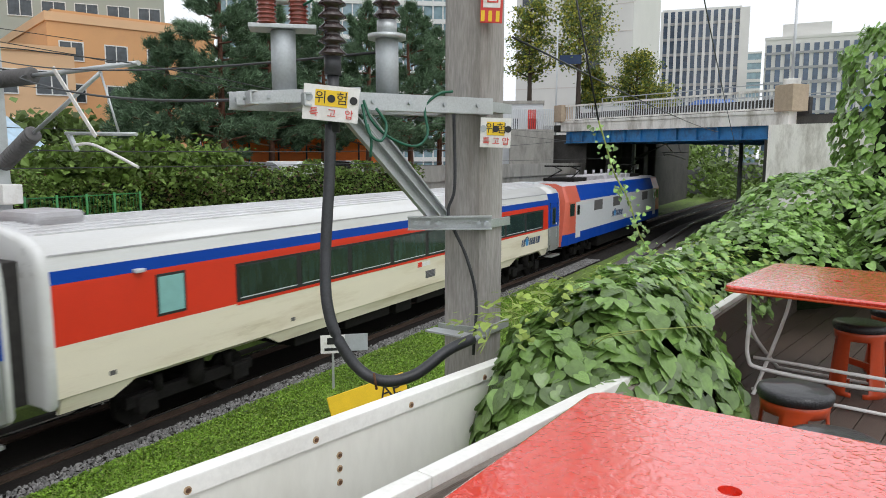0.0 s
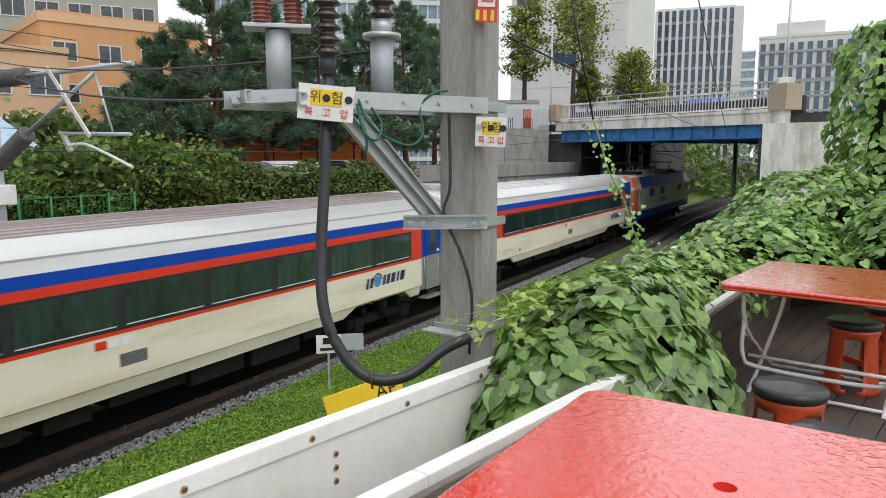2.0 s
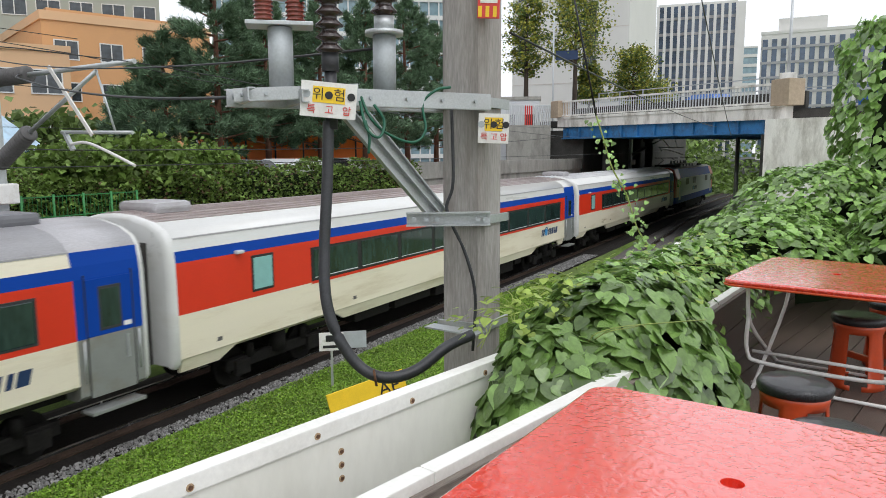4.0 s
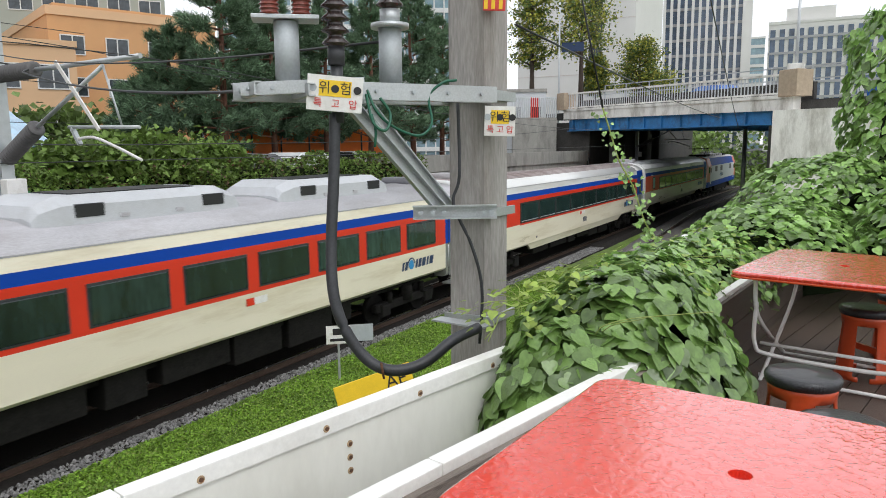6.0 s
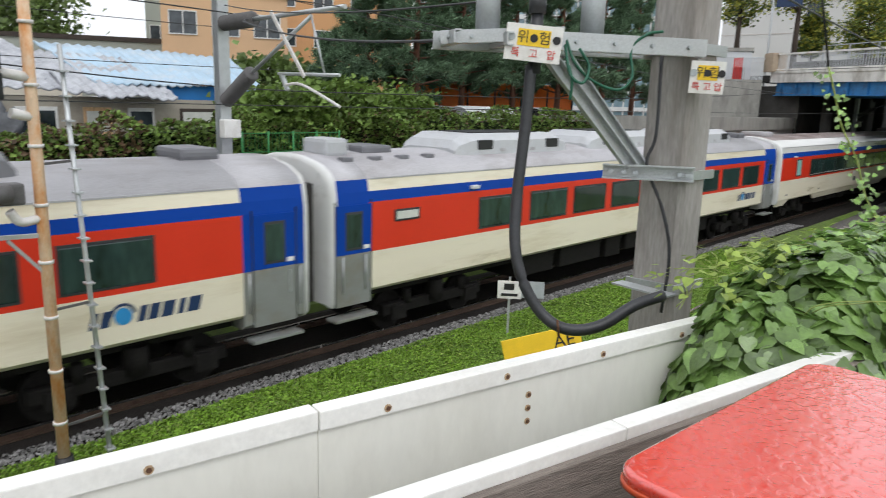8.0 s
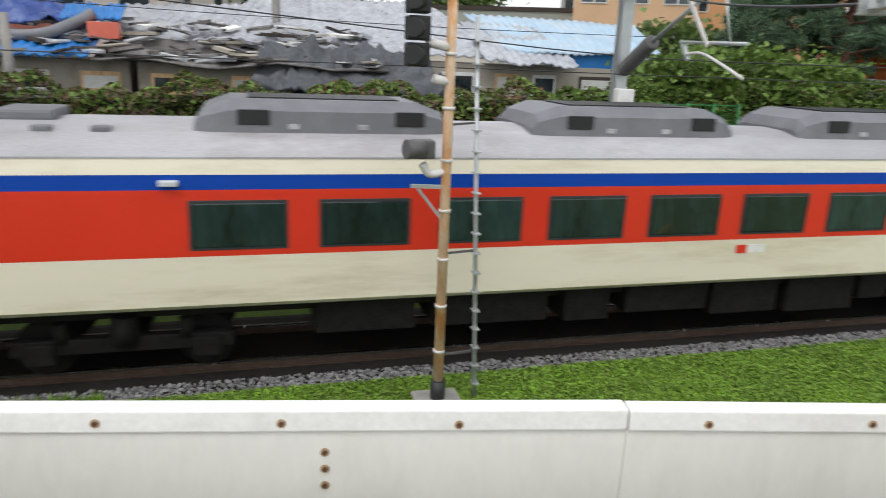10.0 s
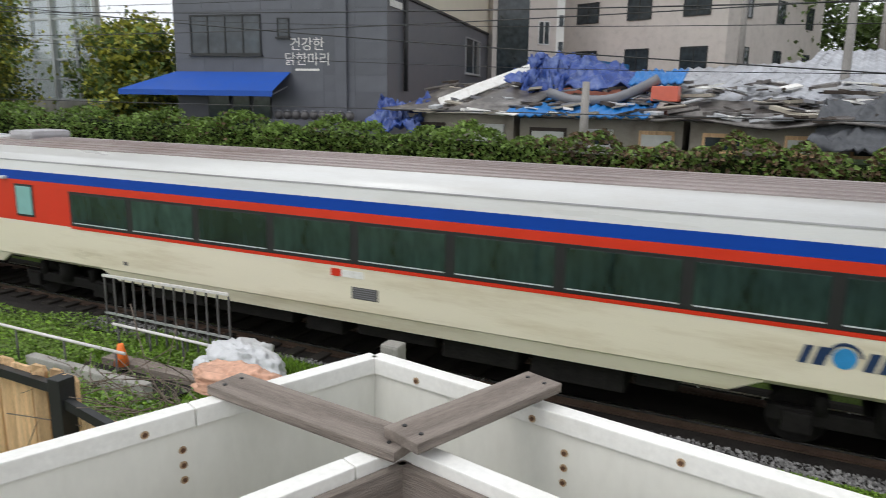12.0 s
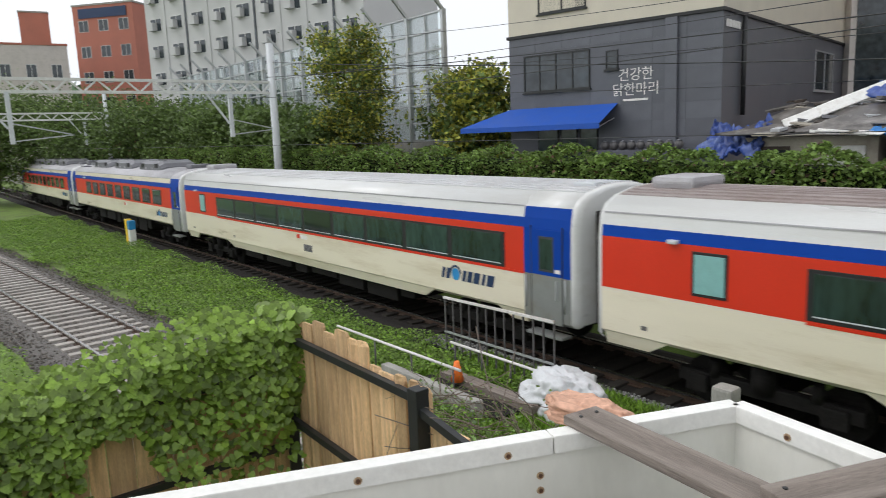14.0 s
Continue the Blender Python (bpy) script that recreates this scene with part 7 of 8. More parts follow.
for i, (az, d, top, rad) in enumerate(((53.0, 21.5, 5.2, 1.4), (50, 22.5, 5.0, 1.3), (57, 20.5, 5.0, 1.2), (47.4, 23.5, 5.0, 1.0))):
    p = polar(az, d)
    tree("shrub", "leafy green shrub on top of the wall", p.x, p.y, STREET_Z, top, rad, "ivy", "trunk", 2200, 0.2, 100 + i, "broad", 0.05)
# wooded hill in the distance
rngh = np.random.default_rng(5)
n = 9000
az = np.radians(rngh.uniform(160, 200, n))
d = rngh.uniform(150, 260, n)
z = 3 + (d - 140) * 0.22 * (0.75 + 0.25 * np.sin(az * 30)) * rngh.uniform(0.6, 1.05, n)
hill = leaf_cloud("wooded_hill", np.stack([d * np.cos(az), d * np.sin(az), z], 1), 5.0, "pine", None, 7)
tagged(hill, "dark wooded hillside in the distance", "woods", kind="stuff")


# ---- noise barrier, gantries, wires ----
def noise_barrier():
    root = empty("noise_barrier", Matrix(), "tall transparent noise barrier with grey steel frame", "noise barrier")
    x0, n, w = -28.2, 13, 3.0
    y = 22.4
    pane = post = None
    for i in range(n + 1):
        m = Matrix.Translation((x0 - w * i, y, 0))
        if post is None:
            bm = bmesh.new()
            add_box(bm, -0.09, 0.09, -0.12, 0.12, 3.2, 11.0)
            add_bar(bm, (0, 0, 10.95), (0, -0.9, 11.9), 0.14, 0.14)
            post = part("post", bm, "galv", root, m=m)
        else:
            share("post", post, root, m)
    for j in range(8):
        part("rail", box(x0 - w * n, x0, y - 0.05, y + 0.05, 4.6 + 0.9 * j, 4.68 + 0.9 * j), "galv", root)
    for i in range(n * 2):
        part("mullion", box(x0 - 1.5 * i - 0.03, x0 - 1.5 * i + 0.03, y - 0.04, y + 0.04, 4.6, 11.0), "galv", root)
    g = part("glazing", box(x0 - w * n, x0, y + 0.06, y + 0.07, 4.6, 10.95), "barrier", root, "clear acrylic panels")
    g.visible_shadow = False
    part("base_wall", box(x0 - w * n, x0 + 0.2, y - 0.1, y + 0.2, 3.2, 4.6), "concrete", root)


m = bpy.data.materials.new("clear_acrylic")
m.use_nodes = True
nt = m.node_tree
nt.nodes.clear()
o_ = nt.nodes.new("ShaderNodeOutputMaterial")
mx = nt.nodes.new("ShaderNodeMixShader")
tr = nt.nodes.new("ShaderNodeBsdfTransparent")
tr.inputs[0].default_value = (0.88, 0.92, 0.92, 1)
gl_ = nt.nodes.new("ShaderNodeBsdfGlossy")
gl_.inputs["Roughness"].default_value = 0.08
gl_.inputs["Color"].default_value = (0.85, 0.88, 0.9, 1)
mx.inputs[0].default_value = 0.16
nt.links.new(tr.outputs[0], mx.inputs[1])
nt.links.new(gl_.outputs[0], mx.inputs[2])
nt.links.new(mx.outputs[0], o_.inputs[0])
M["barrier"] = m
noise_barrier()


def gantry(x, y0, y1, zb, ztop, label, r=0.2):
    root = empty("gantry", Matrix(), label, "railway gantry", "overhead line gantries")
    part("mast", cyl((x, y1, -0.3), (x, y1, ztop), r, r * 0.85, 14), "lightgrey", root)
    part("far_mast", cyl((x, y0, -0.3), (x, y0, zb + 0.6), r, r * 0.85, 14), "lightgrey", root)
    n = int((y1 - y0) / 0.55)
    for z in (zb, zb + 0.5):
        part("chord", box(x - 0.06, x + 0.06, y0, y1, z - 0.06, z + 0.06), "whiteframe", root)
    bm = bmesh.new()
    for k in range(n):
        ya, yb = y0 + (y1 - y0) * k / n, y0 + (y1 - y0) * (k + 1) / n
        add_bar(bm, (x, ya, zb if k % 2 else zb + 0.5), (x, yb, zb + 0.5 if k % 2 else zb), 0.07, 0.07)
    part("lattice", bm, "whiteframe", root)
    for y in (TRACK_Y + 1.0, 4.0):
        if y0 < y < y1:
            part("drop_post", box(x - 0.08, x + 0.08, y - 0.08, y + 0.08, zb - 2.0, zb), "lightgrey", root)
            part("strut", bar((x, y - 0.1, zb - 1.4), (x, y - 1.1, zb), 0.08, 0.08), "lightgrey", root)
            part("registration_arm", bar((x, y, zb - 1.9), (x, y + 2.2, zb - 1.7), 0.05, 0.05), "galv", root)
            part("registration_arm", bar((x, y, zb - 1.2), (x, y + 2.2, zb - 1.7), 0.05, 0.05), "galv", root)
    return root


gantry(-32.2, -6, 15.0, 7.2, 9.5, "white lattice gantry spanning both tracks")
gantry(-62, -8, 14.5, 7.2, 9.2, "grey gantry further down the line", 0.16)
gantry(-95, -12, 14.5, 7.2, 9.2, "grey gantry far down the line", 0.16)


def mast_with_arm(x, y, label):
    root = empty("catenary_mast", Matrix(), label, "catenary mast")
    bm = bmesh.new()
    for s in (-1, 1):
        add_box(bm, x - 0.13, x + 0.13, y + s * 0.11 - 0.012, y + s * 0.11 + 0.012, -0.3, 8.2)
    add_box(bm, x - 0.012, x + 0.012, y - 0.11, y + 0.11, -0.3, 8.2)
    part("column", bm, "galv", root)
    part("junction_box", box(x - 0.2, x + 0.2, y - 0.4, y - 0.15, 3.95, 4.35, 0.03), "signwhite", root)
    tube("top_tube", [(x, y - 1.35, 6.4), (x, y - 4.3, 6.45)], 0.045, "galv", root)
    for y0, z0, y1, z1 in ((y - 0.15, 6.38, y - 1.35, 6.4), (y - 0.15, 4.75, y - 1.25, 5.35)):
        bm = bmesh.new()
        a, b = Vector((x, y0, z0)), Vector((x, y1, z1))
        ax = (b - a).normalized()
        side = ax.cross(Vector((1, 0, 0))).normalized()
        up = ax.cross(side)
        rings = []
        for k in range(15):
            for f, r in ((0.0, 0.11), (0.25, 0.165), (0.45, 0.16), (0.7, 0.11)):
                c = a.lerp(b, min(1.0, (k + f) / 15))
                rings.append([bm.verts.new(c + r * (side * math.cos(w) + up * math.sin(w))) for w in [2 * math.pi * e / 14 for e in range(14)]])
        for r0, r1 in zip(rings, rings[1:]):
            for e in range(14):
                bm.faces.new((r0[e], r0[(e + 1) % 14], r1[(e + 1) % 14], r1[e])).smooth = True
        bm.faces.new(rings[0][::-1])
        bm.faces.new(rings[-1])
        bmesh.ops.recalc_face_normals(bm, faces=bm.faces)
        part("insulator", bm, "greyins", root, "ribbed grey insulator")
    tube("strut_tube", [(x, y - 1.25, 5.35), (x, y - 3.3, 6.35)], 0.04, "galv", root)
    part("cross_tie", bar((x - 0.06, y - 2.05, 6.5), (x - 0.06, y - 3.15, 5.25), 0.03, 0.07), "tubewhite", root, "pale flat cross tie")
    tube("lower_tube", [(x, y - 2.2, 5.32), (x, y - 4.15, 5.28)], 0.032, "galv", root)
    tube("drop", [(x, y - 3.3, 6.35), (x, y - 3.7, 5.3)], 0.02, "galv", root)
    tube("registration_arm", [(x, y - 2.4, 5.1), (x, y - 2.9, 5.12), (x, y - 3.5, 4.95), (x, y - 4.15, 4.72)], 0.028, "tubewhite", root)
    part("clamp", bar((x, y - 2.3, 5.3), (x, y - 2.5, 5.0), 0.08, 0.06), "galv", root)
    return root


mast_with_arm(8.1, 14.6, "galvanised catenary mast with insulated arm over the track")
mast_with_arm(58, 14.4, "galvanised catenary mast beyond the bridge")


def wire(name, pts, r, label, group="overhead wires"):
    o = tube(name, pts, r, "blacksteel", None, seg=5, smooth_steps=4)
    tagged(o, label, "cable", group)


def sag(a, b, s, n=6):
    a, b = Vector(a), Vector(b)
    return [a.lerp(b, k / n) - Vector((0, 0, s * 4 * (k / n) * (1 - k / n))) for k in range(n + 1)]


wire("contact_wire", sag((-95, 11.6, 5.2), (8.1, 10.5, 4.72), 0.1) + sag((8.1, 10.5, 4.72), (58, 11.8, 5.0), 0.05)[1:], 0.008, "dark contact wire over the main track")
wire("messenger_wire", sag((-32, 11.9, 6.9), (8.1, 10.4, 6.45), 0.5) + sag((8.1, 10.4, 6.45), (58, 11.8, 6.5), 0.8)[1:], 0.009, "dark messenger wire over the main track")
wire("feeder_wire", sag((-62, 15.2, 9.3), (8.1, 14.9, 7.2), 0.6) + sag((8.1, 14.9, 7.2), (45, 15.5, 6.5), 0.4)[1:], 0.009, "black feeder cable along the line")
wire("feeder_wire", sag((-32, 15, 8.6), (8.1, 14.8, 5.05), 0.3) + sag((8.1, 14.8, 5.05), (45, 15.6, 6.0), 0.3)[1:], 0.014, "thick black cable along the line")
wire("feeder_wire", sag((-32, 14.6, 7.9), (8.1, 14.4, 6.6), 0.3) + sag((8.1, 14.4, 6.6), polar(36, 4.6, 5.3), 0.25)[1:], 0.014, "black cable running to the pole gear")
wire("feeder_wire", sag((8.1, 14.4, 6.75), polar(34, 4.9, 5.6), 0.15), 0.01, "black cable running to the pole gear")
wire("stay_wire", [polar(19.5, 6, 6.6), polar(16.7, 6.0, 5.20)], 0.008, "thin stay wire with a creeper on it")
wire("span_wire", sag(polar(23.5, 5.2, 5.75), (33, 4.5, 6.0), 0.1), 0.009, "thin black cable from the pole to the bridge")
wire("span_wire", sag(polar(10.3, 12, 8.2), (34, 4.0, 5.6), 0.1), 0.012, "thin black cable running to the bridge")
for z in (5.9, 6.9, 8.2):
    wire("street_cable", sag((-32, 17.2, z + 1.4), (12, 17.4, z - 0.3), 0.6), 0.009, "black street cable above the hedge", "street cables")
for k, (x, y, h) in enumerate(((-4.8, 17.6, 2.4), (2.1, 26, 8.2), (6.0, 26, 8.2), (-2.2, 30, 10), (1.0, 22, 7.2))):
    o = part("utility_pole", cyl((x, y, STREET_Z), (x, y, h + 3), 0.13, 0.09, 12), "pole_conc")
    tagged(o, "slim grey concrete street pole with cables", "utility pole", "street poles")


# ---- signal post between terrace and track ----
def signal_post():
    root = empty("signal_post", Matrix(), "rust-streaked white steel post with a grey signal head", "signal post")
    x, y = 2.72, 9.3
    part("pole", cyl((x, y, 0.2), (x - 0.02, y, 8.4), 0.075, 0.06, 14), "rustpaint", root)
    part("base", cyl((x, y, -0.15), (x, y, 0.25), 0.11, None, 14), "blacksteel", root)
    part("footing", box(x - 0.35, x + 0.35, y - 0.3, y + 0.3, -0.2, -0.04, 0.04), "concrete", root)
    for z in (0.7, 1.4, 2.1, 2.8, 3.5, 4.2, 4.9, 5.6, 6.3):
        part("clip", cyl((x - 0.008, y, z), (x - 0.008, y, z + 0.04), 0.085, None, 14), "tubewhite", root)
    tube("bracket", [(x - 0.03, y, 3.36), (x - 0.25, y - 0.03, 3.34), (x - 0.36, y - 0.04, 3.48)], 0.055, "tubewhite", root, "white curved lamp bracket")
    hd = part("signal_head", box(x - 0.5, x - 0.2, y - 0.14, y + 0.1, 3.55, 3.80, 0.03), "greyins", root, "dark grey signal lamp head")
    part("visor", cyl((x - 0.36, y - 0.12, 3.68), (x - 0.62, y - 0.18, 3.69), 0.11, 0.13, 14), "greyins", hd)
    part("lower_arm", bar((x - 0.5, y, 3.17), (x, y, 3.15), 0.05, 0.05), "galv", root)
    part("lower_stay", bar((x - 0.4, y, 3.13), (x - 0.05, y, 2.7), 0.04, 0.04), "galv", root)
    for z, dx in ((5.0, -0.35), (4.55, -0.25)):
        tube("bracket", [(x - 0.02, y, z), (x + dx, y - 0.03, z + 0.05)], 0.06, "tubewhite", root)
    for k, z in enumerate((4.74, 5.07, 5.40)):
        h2 = part("lamp_unit", box(x - 0.62, x - 0.32, y - 0.14, y + 0.12, z, z + 0.3, 0.03), "blacksteel", root, "black signal lamp unit")
        part("visor", cyl((x - 0.48, y - 0.12, z + 0.16), (x - 0.6, y - 0.34, z + 0.15), 0.11, 0.12, 12), "blacksteel", h2)
    return root


signal_post()
lad = empty("ladder", Matrix(), "thin grey steel ladder beside the signal post", "ladder")
part("stile", cyl((3.30, 9.3, -0.15), (3.05, 9.3, 5.4), 0.035, 0.03, 10), "galv", lad)
for k in range(18):
    z = 0.15 + 0.29 * k
    xx = 3.30 - 0.25 * z / 5.4
    part("rung", box(xx - 0.05, xx + 0.05, 9.22, 9.38, z, z + 0.02), "galv", lad)
for z in (0.65, 2.2, 4.0):
    part("tie", bar((2.72, 9.3, z), (3.28 - 0.05 * z, 9.3, z + 0.03), 0.03, 0.03), "greyins", lad)

# marker board, yellow board, stakes
mk = empty("marker_board", Matrix.Translation((11.75, 9.2, 0)) @ pose(0, 0, 0, 0, 0, -50), "small white trackside marker board on a post", "sign")
part("post", box(-0.025, 0.025, -0.02, 0.02, -0.15, 1.2), "galv", mk)
part("board", box(-0.26, 0.26, -0.04, -0.02, 0.72, 1.12, 0.004), "signwhite", mk)
part("back_board", box(0.26, 0.75, -0.02, 0.0, 0.75, 1.12, 0.004), "greypaint", mk)
part("print", box(-0.18, 0.18, -0.046, -0.04, 0.78, 0.84), "black", mk)
part("print", box(-0.12, 0.1, -0.046, -0.04, 0.92, 1.06), "black", mk)
yb = empty("yellow_board", Matrix.Translation((9.35, 6.5, 0.95)) @ pose(0, 0, 0, -8, -12, -38), "yellow warning board with black letters leaning by the planter", "sign")
part("board", box(-0.75, 0.6, -0.02, 0.02, -0.5, 0.22, 0.01), "signyellow", yb)
text_part("word", "AE", 0.32, Matrix.Translation((0.3, -0.03, 0.0)) @ pose(0, 0, 0, 90), "black", yb)
part("stake", box(-0.05, 0.05, 0.02, 0.08, -1.1, 0.0), "galv", yb)
cp = part("concrete_marker", box(-0.17, 0.17, -0.15, 0.15, -0.2, 1.0, 0.05), "concrete", m=Matrix.Translation((-5.6, 9.5, 0)))
tagged(cp, "short concrete marker post at the grass edge", "marker post")
bp_ = empty("stake", Matrix.Translation((-38.3, 9.5, 0)), "white stake with a blue and yellow band beside the track", "marker post")
part("post", box(-0.2, 0.2, -0.15, 0.15, -0.1, 0.75, 0.03), "signwhite", bp_)
part("band", box(-0.21, 0.21, -0.16, 0.16, 0.75, 1.2, 0.03), "logoball", bp_)
part("cap", box(-0.7, -0.35, -0.14, 0.14, -0.1, 1.25, 0.03), "signyellow", bp_)

# railings by the drain
ra = empty("railing", Matrix(), "low galvanised railing beside the track", "railing")
part("top_rail", bar((-12.6, 9.6, 1.25), (-9.2, 9.6, 1.30), 0.05, 0.05), "tubewhite", ra)
part("bottom_rail", bar((-12.6, 9.6, 0.45), (-9.2, 9.6, 0.45), 0.04, 0.04), "galv", ra)
for k in range(13):
    part("baluster", box(-12.575 + 0.28 * k, -12.545 + 0.28 * k, 9.585, 9.615, -0.15, 1.26), "greyins", ra)
for (a, b) in (((-14.3, 7.75, 0.62), (-10.0, 7.9, 0.55)), ((-11.9, 9.2, 0.42), (-9.0, 9.2, 0.40)), ((-8.5, 1.2, 0.3), (-12, 2.0, 0.5))):
    r2 = empty("pipe_rail", Matrix(), "thin white pipe rail on short posts in the weeds", "railing", "pipe rails")
    part("pipe", cyl(a, b, 0.03, None, 8), "tubewhite", r2)
    for t in (0.05, 0.35, 0.65, 0.95):
        p = Vector(a).lerp(Vector(b), t)
        part("post", cyl((p.x, p.y, -0.2), (p.x, p.y, p.z), 0.02, None, 8), "greyins", r2)
drain = empty("drain", Matrix(), "dark open concrete drain crossing under the weeds", "drain", kind="structure")
part("slab", box(-11.2, -8.6, 8.35, 8.65, -0.2, 0.12), "greywood", drain, m=Matrix.Translation((0, 0, 0)) @ pose(0, 0, 0, 0, 0, 0))
# Solid dark slab standing in for the shade inside the open drain.
part("pit", box(-11.5, -8.85, 7.76, 8.34, -0.1, 0.0), "darkbed", drain)
part("wall", box(-12.2, -9.2, 7.55, 7.75, -0.2, 0.25, 0.03), "concrete", drain)
oc = part("orange_cone", cyl((-10.6, 8.3, 0.1), (-10.6, 8.3, 0.5), 0.14, 0.05, 12), "orange_tent")
tagged(oc, "faded orange traffic cone in the weeds", "traffic cone")


def lumpy(name, p, rx, ry, rz, material, label, category, seed, amp=0.28):
    """A soft heap with creases, flat where it rests."""
    bm = bmesh.new()
    bmesh.ops.create_icosphere(bm, subdivisions=5, radius=1)
    for v in bm.verts:
        c = v.co.copy()
        n = noise.noise(c * 1.4 + Vector((seed, 0, 0))) * amp
        for k, f in ((0.5, 3.0), (0.3, 6.5), (0.12, 14.0)):
            n += amp * k * (0.4 - 1.6 * abs(noise.noise(c * f + Vector((seed, 3 + f, 0)))))
        c *= 1 + n
        v.co = Vector((c.x * rx, c.y * ry, max(c.z, -0.55) * rz))
    ob = part(name, bm, material, None, smooth=True, m=Matrix.Translation(p))
    return tagged(ob, label, category)


lumpy("sack", (-8.45, 9.0, 0.14), 0.85, 0.6, 0.56, "bag", "crumpled white woven sack lying in the grass", "sack", 2, 0.4)
lumpy("cloth", (-1.57, 1.60, 4.03), 0.17, 0.09, 0.045, "pinkbag", "crumpled salmon-coloured cloth on the planter wall", "cloth", 7, 0.5)


# ---- slab-wood fence with creeper ----
def wood_fence():
    root = empty("slab_fence", Matrix(), "raw tan slab-board fence on a black steel frame", "fence")
    rng = random.Random(4)
    x = -5.92
    while x < -4.0:
        w = rng.uniform(0.13, 0.21)
        h = 3.22 + (0.13 if x < -4.75 else 0.0) + rng.uniform(-0.03, 0.05)
        bm = bmesh.new()
        y0 = 2.66 + rng.uniform(-0.015, 0.015)
        k = rng.uniform(0.01, 0.03)
        vs = []
        for z in (1.2, 2.2, h - 0.03, h):
            t = 0.0 if z < h else 0.02
            off = rng.uniform(-0.008, 0.008)
            vs.append([bm.verts.new(v) for v in ((x + off + t, y0, z), (x + w / 2 + off, y0 - k - 0.012, z + (0.02 if z == h else 0)), (x + w - 0.006 + off - t, y0, z), (x + w - 0.006 + off - t, y0 + 0.025, z), (x + off + t, y0 + 0.025, z))])
        for a, b in zip(vs, vs[1:]):
            for i in range(5):
                bm.faces.new((a[i], a[(i + 1) % 5], b[(i + 1) % 5], b[i]))
        bm.faces.new(vs[0][::-1])
        bm.faces.new(vs[-1])
        bmesh.ops.recalc_face_normals(bm, faces=bm.faces)
        part("board", bm, "tanwood", root)
        x += w
    for z0, z1 in ((3.18, 3.14), (2.38, 2.30)):
        part("rail", bar((-6.0, 2.60, z0), (-3.9, 2.60, z1), 0.05, 0.06), "blacksteel", root)
    for x, h in ((-6.02, 3.25), (-3.95, 3.22)):
        part("post", box(x - 0.055, x + 0.055, 2.55, 2.66, -0.2, h, 0.006), "blacksteel", root)
    x = -3.85
    while x < -2.6:
        w = rng.uniform(0.16, 0.24)
        h = 3.05 - (x + 3.85) * 0.25 + rng.uniform(-0.05, 0.04)
        part("board", box(x, x + w - 0.01, 2.64, 2.665, 1.2, h, 0.004), "tanwood", root)
        x += w
    part("rail", bar((-3.9, 2.60, 3.06), (-2.6, 2.60, 2.8), 0.05, 0.06), "blacksteel", root)
    # return of the fence, under the creeper
    y = 2.55
    while y > -3.5:
        w = rng.uniform(0.14, 0.22)
        part("board", box(-6.02, -5.99, y - w + 0.008, y, 1.2, 2.98 + rng.uniform(-0.05, 0.05), 0.004), "tanwood", root)
        y -= w
    for z in (2.88, 2.15):
        part("rail", bar((-5.96, 2.55, z), (-5.96, -3.5, z), 0.05, 0.06), "blacksteel", root)
    return root


wood_fence()
rng = random.Random(31)
fv = empty("fence_creeper", Matrix(), "bright green creeper smothering the slab fence", "climbing plant")
poses = []
for _ in range(11500):
    y = rng.uniform(-3.5, 2.75)
    top = 3.14 + 0.08 * noise.noise(Vector((y * 1.3, 0, 4))) + 0.25 * math.exp(-((y - 2.0) / 0.65) ** 2)
    z = top - abs(rng.gauss(0, 0.62))
    cover = noise.noise(Vector((y * 1.2, z * 1.4, 9)))
    if z < 2.7 and cover < -0.15 + (2.4 - z) * 0.25:
        continue
    x = -5.88 + 0.14 * noise.noise(Vector((y * 2, z * 2, 1))) + rng.uniform(-0.04, 0.12)
    if rng.random() < 0.22:
        x, z = rng.uniform(-6.5, -5.8), top + rng.uniform(-0.1, 0.06)
    poses.append(leaf_pose(Vector((x, y, z)), Vector((0.75, -0.15, 0.6)), 0.066 * rng.uniform(0.55, 1.3), rng, 0.8))
for _ in range(260):
    x = rng.uniform(-6.4, -5.75)
    poses.append(leaf_pose(Vector((x, 2.6 + rng.uniform(-0.1, 0.12), 3.3 + rng.uniform(-0.25, 0.12))), Vector((0.5, -0.4, 0.7)), 0.12 * rng.uniform(0.5, 1.2), rng, 0.7))
first = None
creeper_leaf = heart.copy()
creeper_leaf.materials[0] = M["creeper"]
for m in poses[:280]:
    o = new("leaf", creeper_leaf)
    o.parent = fv
    o.matrix_basis = m
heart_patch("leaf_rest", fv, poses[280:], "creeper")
tw = empty("brushwood", Matrix(), "tangle of dry grey twigs along the fence", "dead branches")
for k in range(130):
    p = Vector((rng.uniform(-4.4, -2.2), rng.uniform(2.72, 3.2), rng.uniform(2.85, 3.2) - 0.0))
    p.z = 3.12 - (p.x + 5.2) * 0.09 + rng.uniform(-0.12, 0.08)
    d = Vector((rng.gauss(0, 0.10), rng.gauss(0, 0.05), rng.gauss(-0.01, 0.04)))
    pts = [p]
    for _ in range(3):
        d += Vector((rng.gauss(0, 0.05), rng.gauss(0, 0.05), rng.gauss(0, 0.04)))
        pts.append(pts[-1] + d)
    tube("twig", pts, rng.uniform(0.002, 0.004), "twig", tw, seg=5, smooth_steps=2)
wd = leaf_cloud("tall_weeds", [(rng.uniform(-9.5, -2.5), rng.uniform(3.0, 7.0), rng.uniform(-0.1, 1.5) * rng.random() ** 2.0) for _ in range(16000)], 0.06, ("vine", "ivy"), None, 14, mats=0.5)
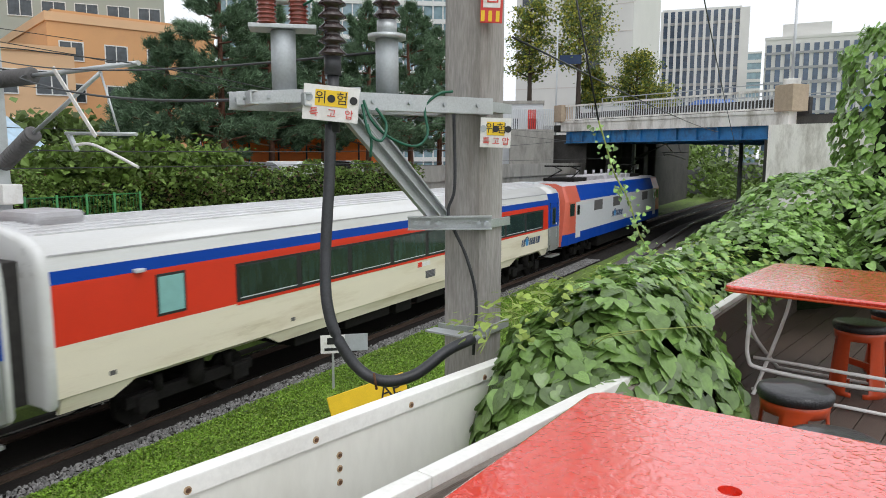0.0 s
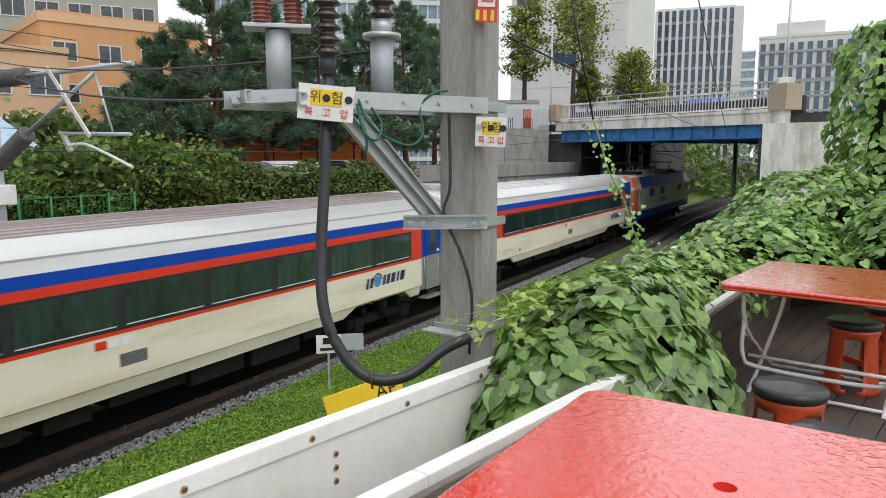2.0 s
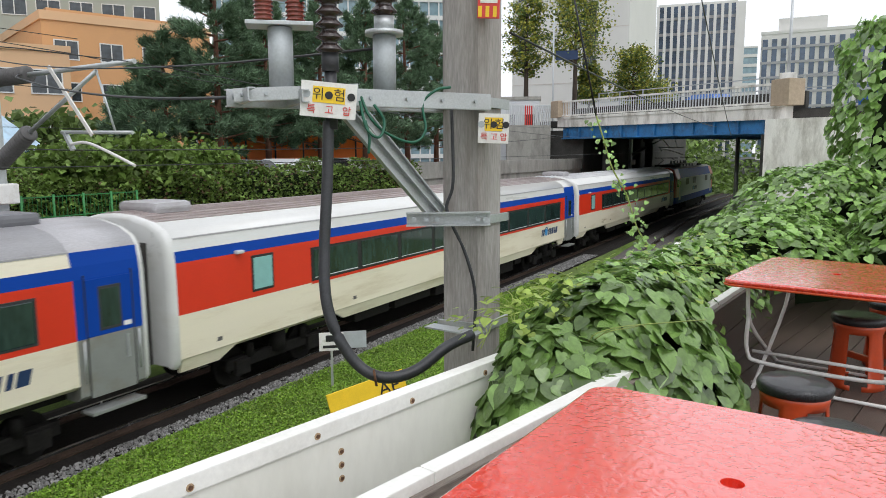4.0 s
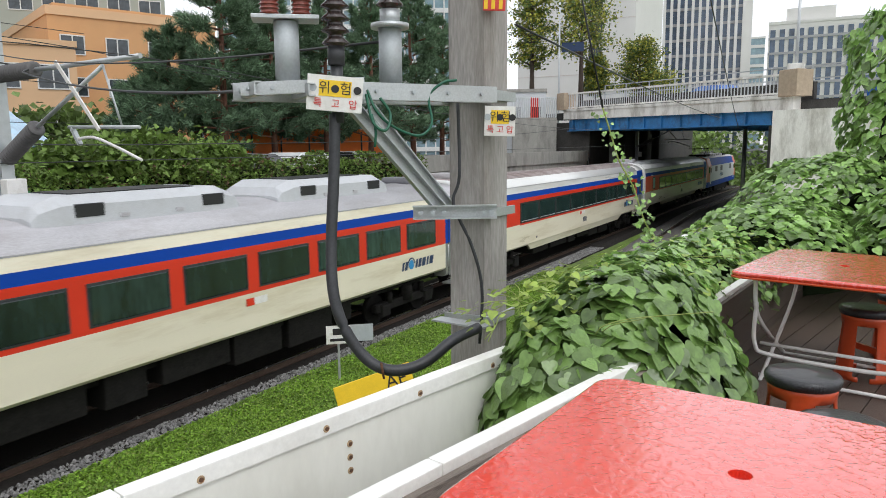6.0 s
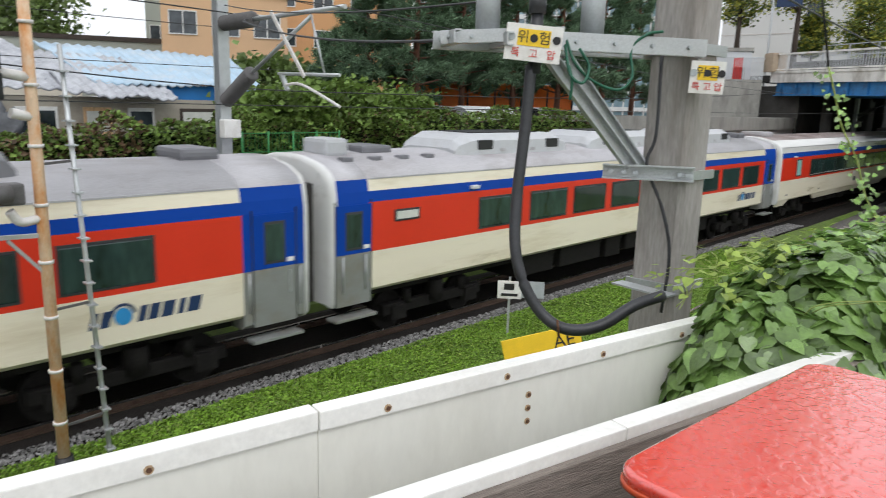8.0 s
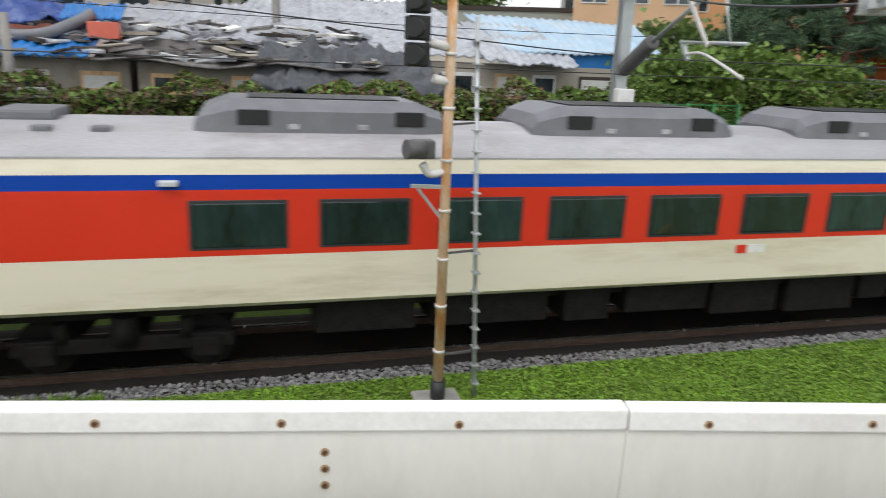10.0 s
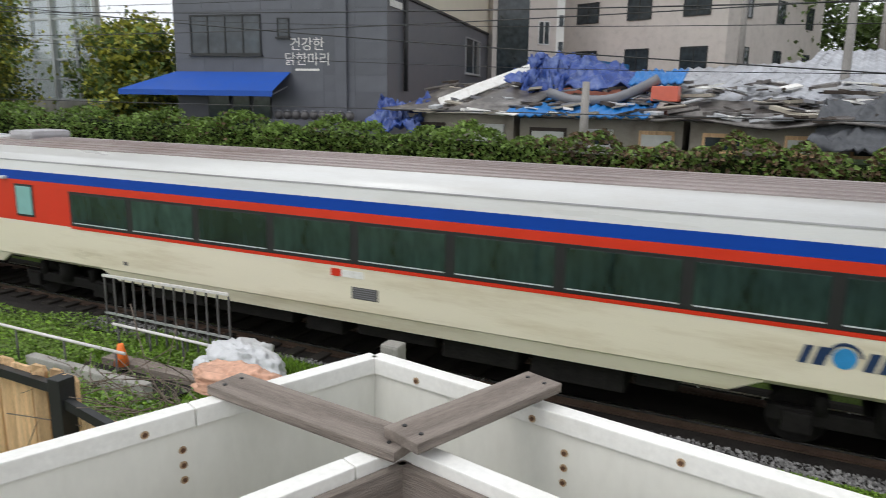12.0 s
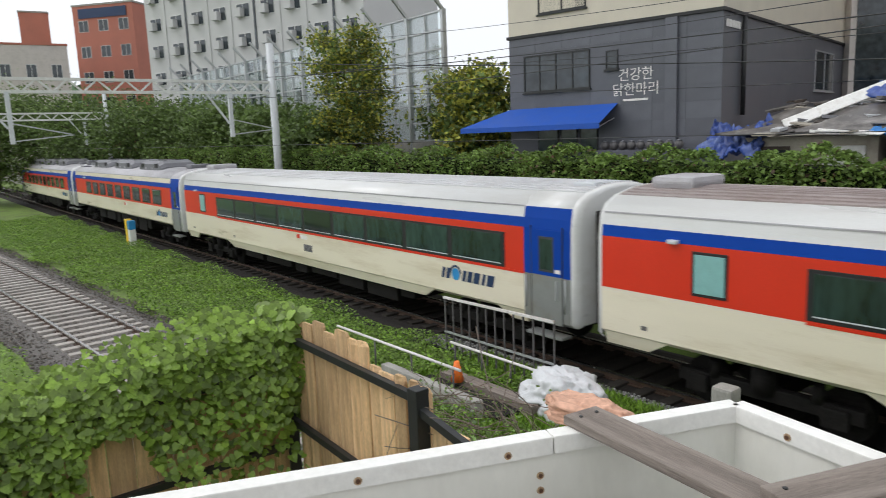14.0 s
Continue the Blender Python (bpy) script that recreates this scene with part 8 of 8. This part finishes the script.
tagged(wd, "tall green weeds between fence and track", "weeds", kind="stuff")


# ---- street: stalls, cars, lamps ----
tent = empty("market_stall", Matrix(), "orange market stall cover behind the pines", "stall")
a, b = polar(46.5, 31), polar(33.8, 34)
ang = math.degrees(math.atan2((b - a).y, (b - a).x))
tm = Matrix.Translation((a.x, a.y, 0)) @ pose(0, 0, 0, 0, 0, ang)
L = (b - a).length
part("cover", box(0, L, 0, 2.5, 4.3, 5.75, 0.05), "orange_tent", tent, m=tm)
for k in range(7):
    part("pole", cyl((L * k / 6, -0.05, STREET_Z), (L * k / 6, -0.05, 5.6), 0.04, None, 8), "blacksteel", tent, m=tm)
part("dark_goods", box(0.3, L - 0.3, 0.1, 2.0, STREET_Z, 4.3), "darkwood", tent, m=tm)


def car(m, paint, label):
    root = empty("car", m, label, "car", "parked cars")
    bm = bmesh.new()
    side = [(-2.2, 0.3), (2.2, 0.3), (2.25, 0.7), (1.5, 0.92), (0.8, 1.40), (-1.0, 1.45), (-1.9, 1.0), (-2.25, 0.9)]
    rows = [[bm.verts.new((x, y * (0.82 if z > 1.2 else 1), z)) for x, z in side] for y in (-0.88, 0.88)]
    n = len(side)
    for i in range(n):
        bm.faces.new((rows[0][i], rows[0][(i + 1) % n], rows[1][(i + 1) % n], rows[1][i]))
    bm.faces.new(rows[0])
    bm.faces.new(rows[1][::-1])
    bmesh.ops.recalc_face_normals(bm, faces=bm.faces)
    bmesh.ops.bevel(bm, geom=bm.edges[:], offset=0.06, segments=2, affect="EDGES")
    part("body", bm, paint, root)
    for s in (-1, 1):
        bm = bmesh.new()
        y = s * 0.86
        vs = [bm.verts.new((x, y * k, z)) for x, z, k in ((1.25, 0.98, 1), (0.72, 1.33, 0.87), (-0.95, 1.37, 0.86), (-1.6, 1.02, 1))]
        bm.faces.new(vs)
        ob = part("side_window", bm, "winglass", root)
        ob.modifiers.new("thick", "SOLIDIFY").thickness = 0.03
    for x in (-1.35, 1.35):
        for s in (-1, 1):
            part("wheel", cyl((x, s * 0.7, 0.31), (x, s * 0.9, 0.31), 0.31, None, 18), "rubber", root)
    return root


for az, d, paint, lab in ((44.6, 25.5, "carblack", "dark grey car parked above the ivy wall"), (40.6, 27.5, "carwhite", "white car parked above the ivy wall"), (38.2, 30, "carblack", "black car parked above the ivy wall"), (36.3, 32, "carwhite", "white car parked above the ivy wall"), (67, 25.2, "carwhite", "white car parked by the houses")):
    p = polar(az, d)
    car(Matrix.Translation((p.x, p.y, STREET_Z)) @ pose(0, 0, 0, 0, 0, 10), paint, lab)
for t, o_, paint, lab in ((0.50, 5.0, "busblue", "blue car crossing the overbridge"), (0.3, 8.5, "carwhite", "white car on the overbridge"), (1.05, 7.0, "busblue", "blue van on the overbridge")):
    A, B = Vector((51.8, 18.45, 0)), Vector((37.9, 2.1, 0))
    p = A.lerp(B, t)
    nrm = Vector((-(B - A).y, (B - A).x, 0)).normalized()
    nrm = nrm if nrm.x > 0 else -nrm
    p = p + nrm * o_
    car(Matrix.Translation((p.x, p.y, 7.36 - 0.4 * t)) @ pose(0, 0, 0, 0, 0, math.degrees(math.atan2((B - A).y, (B - A).x))), paint, lab)
lamp_p = polar(3.1, 42)
sl = empty("street_lamp", Matrix.Translation((lamp_p.x, lamp_p.y, 0)), "tall grey street lamp on the overbridge", "street lamp")
part("base", box(-0.4, 0.4, -0.4, 0.4, 5.5, 9.0, 0.03), "whiteconc", sl)
part("column", cyl((0, 0, 9.0), (0, 0, 13.1), 0.09, 0.06, 10), "lightgrey", sl)
tube("arm", [(0, 0, 13.1), (0.0, 0.25, 13.4), (0.1, 1.2, 13.75)], 0.05, "lightgrey", sl)
part("lantern", box(-0.1, 0.2, 1.1, 1.6, 13.68, 13.8, 0.03), "lightgrey", sl)
bs = polar(20.0, 58)
rs = empty("road_sign", Matrix.Translation((bs.x, bs.y, 0)), "blue street name sign on a thin post", "road sign")
part("post", cyl((0, 0, 6.5), (0, 0, 16), 0.07, None, 8), "lightgrey", rs)
part("board", box(-0.05, 0.05, -1.9, -0.2, 12.2, 12.9, 0.01), "logoblue", rs, m=pose(0, 0, 0, 0, 0, 15))
rf = empty("street_fence", Matrix(), "grey and red street fence at the bridge head", "fence")
A, B = polar(23.6, 54, 0), polar(20.2, 55, 0)
for k in range(22):
    p = A.lerp(B, k / 21)
    part("bar", box(p.x - 0.04, p.x + 0.04, p.y - 0.04, p.y + 0.04, 6.9, 8.5), "signred" if k in (9, 10, 11, 12) else "lightgrey", rf)
part("top_rail", bar((A.x, A.y, 8.5), (B.x, B.y, 8.5), 0.08, 0.08), "lightgrey", rf)
part("base_wall", bar((A.x, A.y, 5.2), (B.x, B.y, 5.2), 0.4, 3.6), "concrete", rf)


# ---- what moves ----
def motions():
    """The train rolls towards the bridge, slowing a little."""
    gone = [(0, 6.0), (1, 12.85), (2, 19.4), (3, 25.8), (4.2, 33.1), (5.3, 39.7), (6, 43.75), (6.5, 46.55), (7, 49.2), (7.7, 53.0), (8.8, 59.0), (9.8, 64.4),
            (10.6, 68.3), (11, 70.27), (11.5, 72.83), (12, 75.4), (12.5, 77.9), (13, 80.35), (13.5, 82.75), (14, 85.0)]
    for thing, ahead in TRAIN:
        walk(thing, [(t, pose(ahead + g, TRACK_Y, 0)) for t, g in gone])


motions()
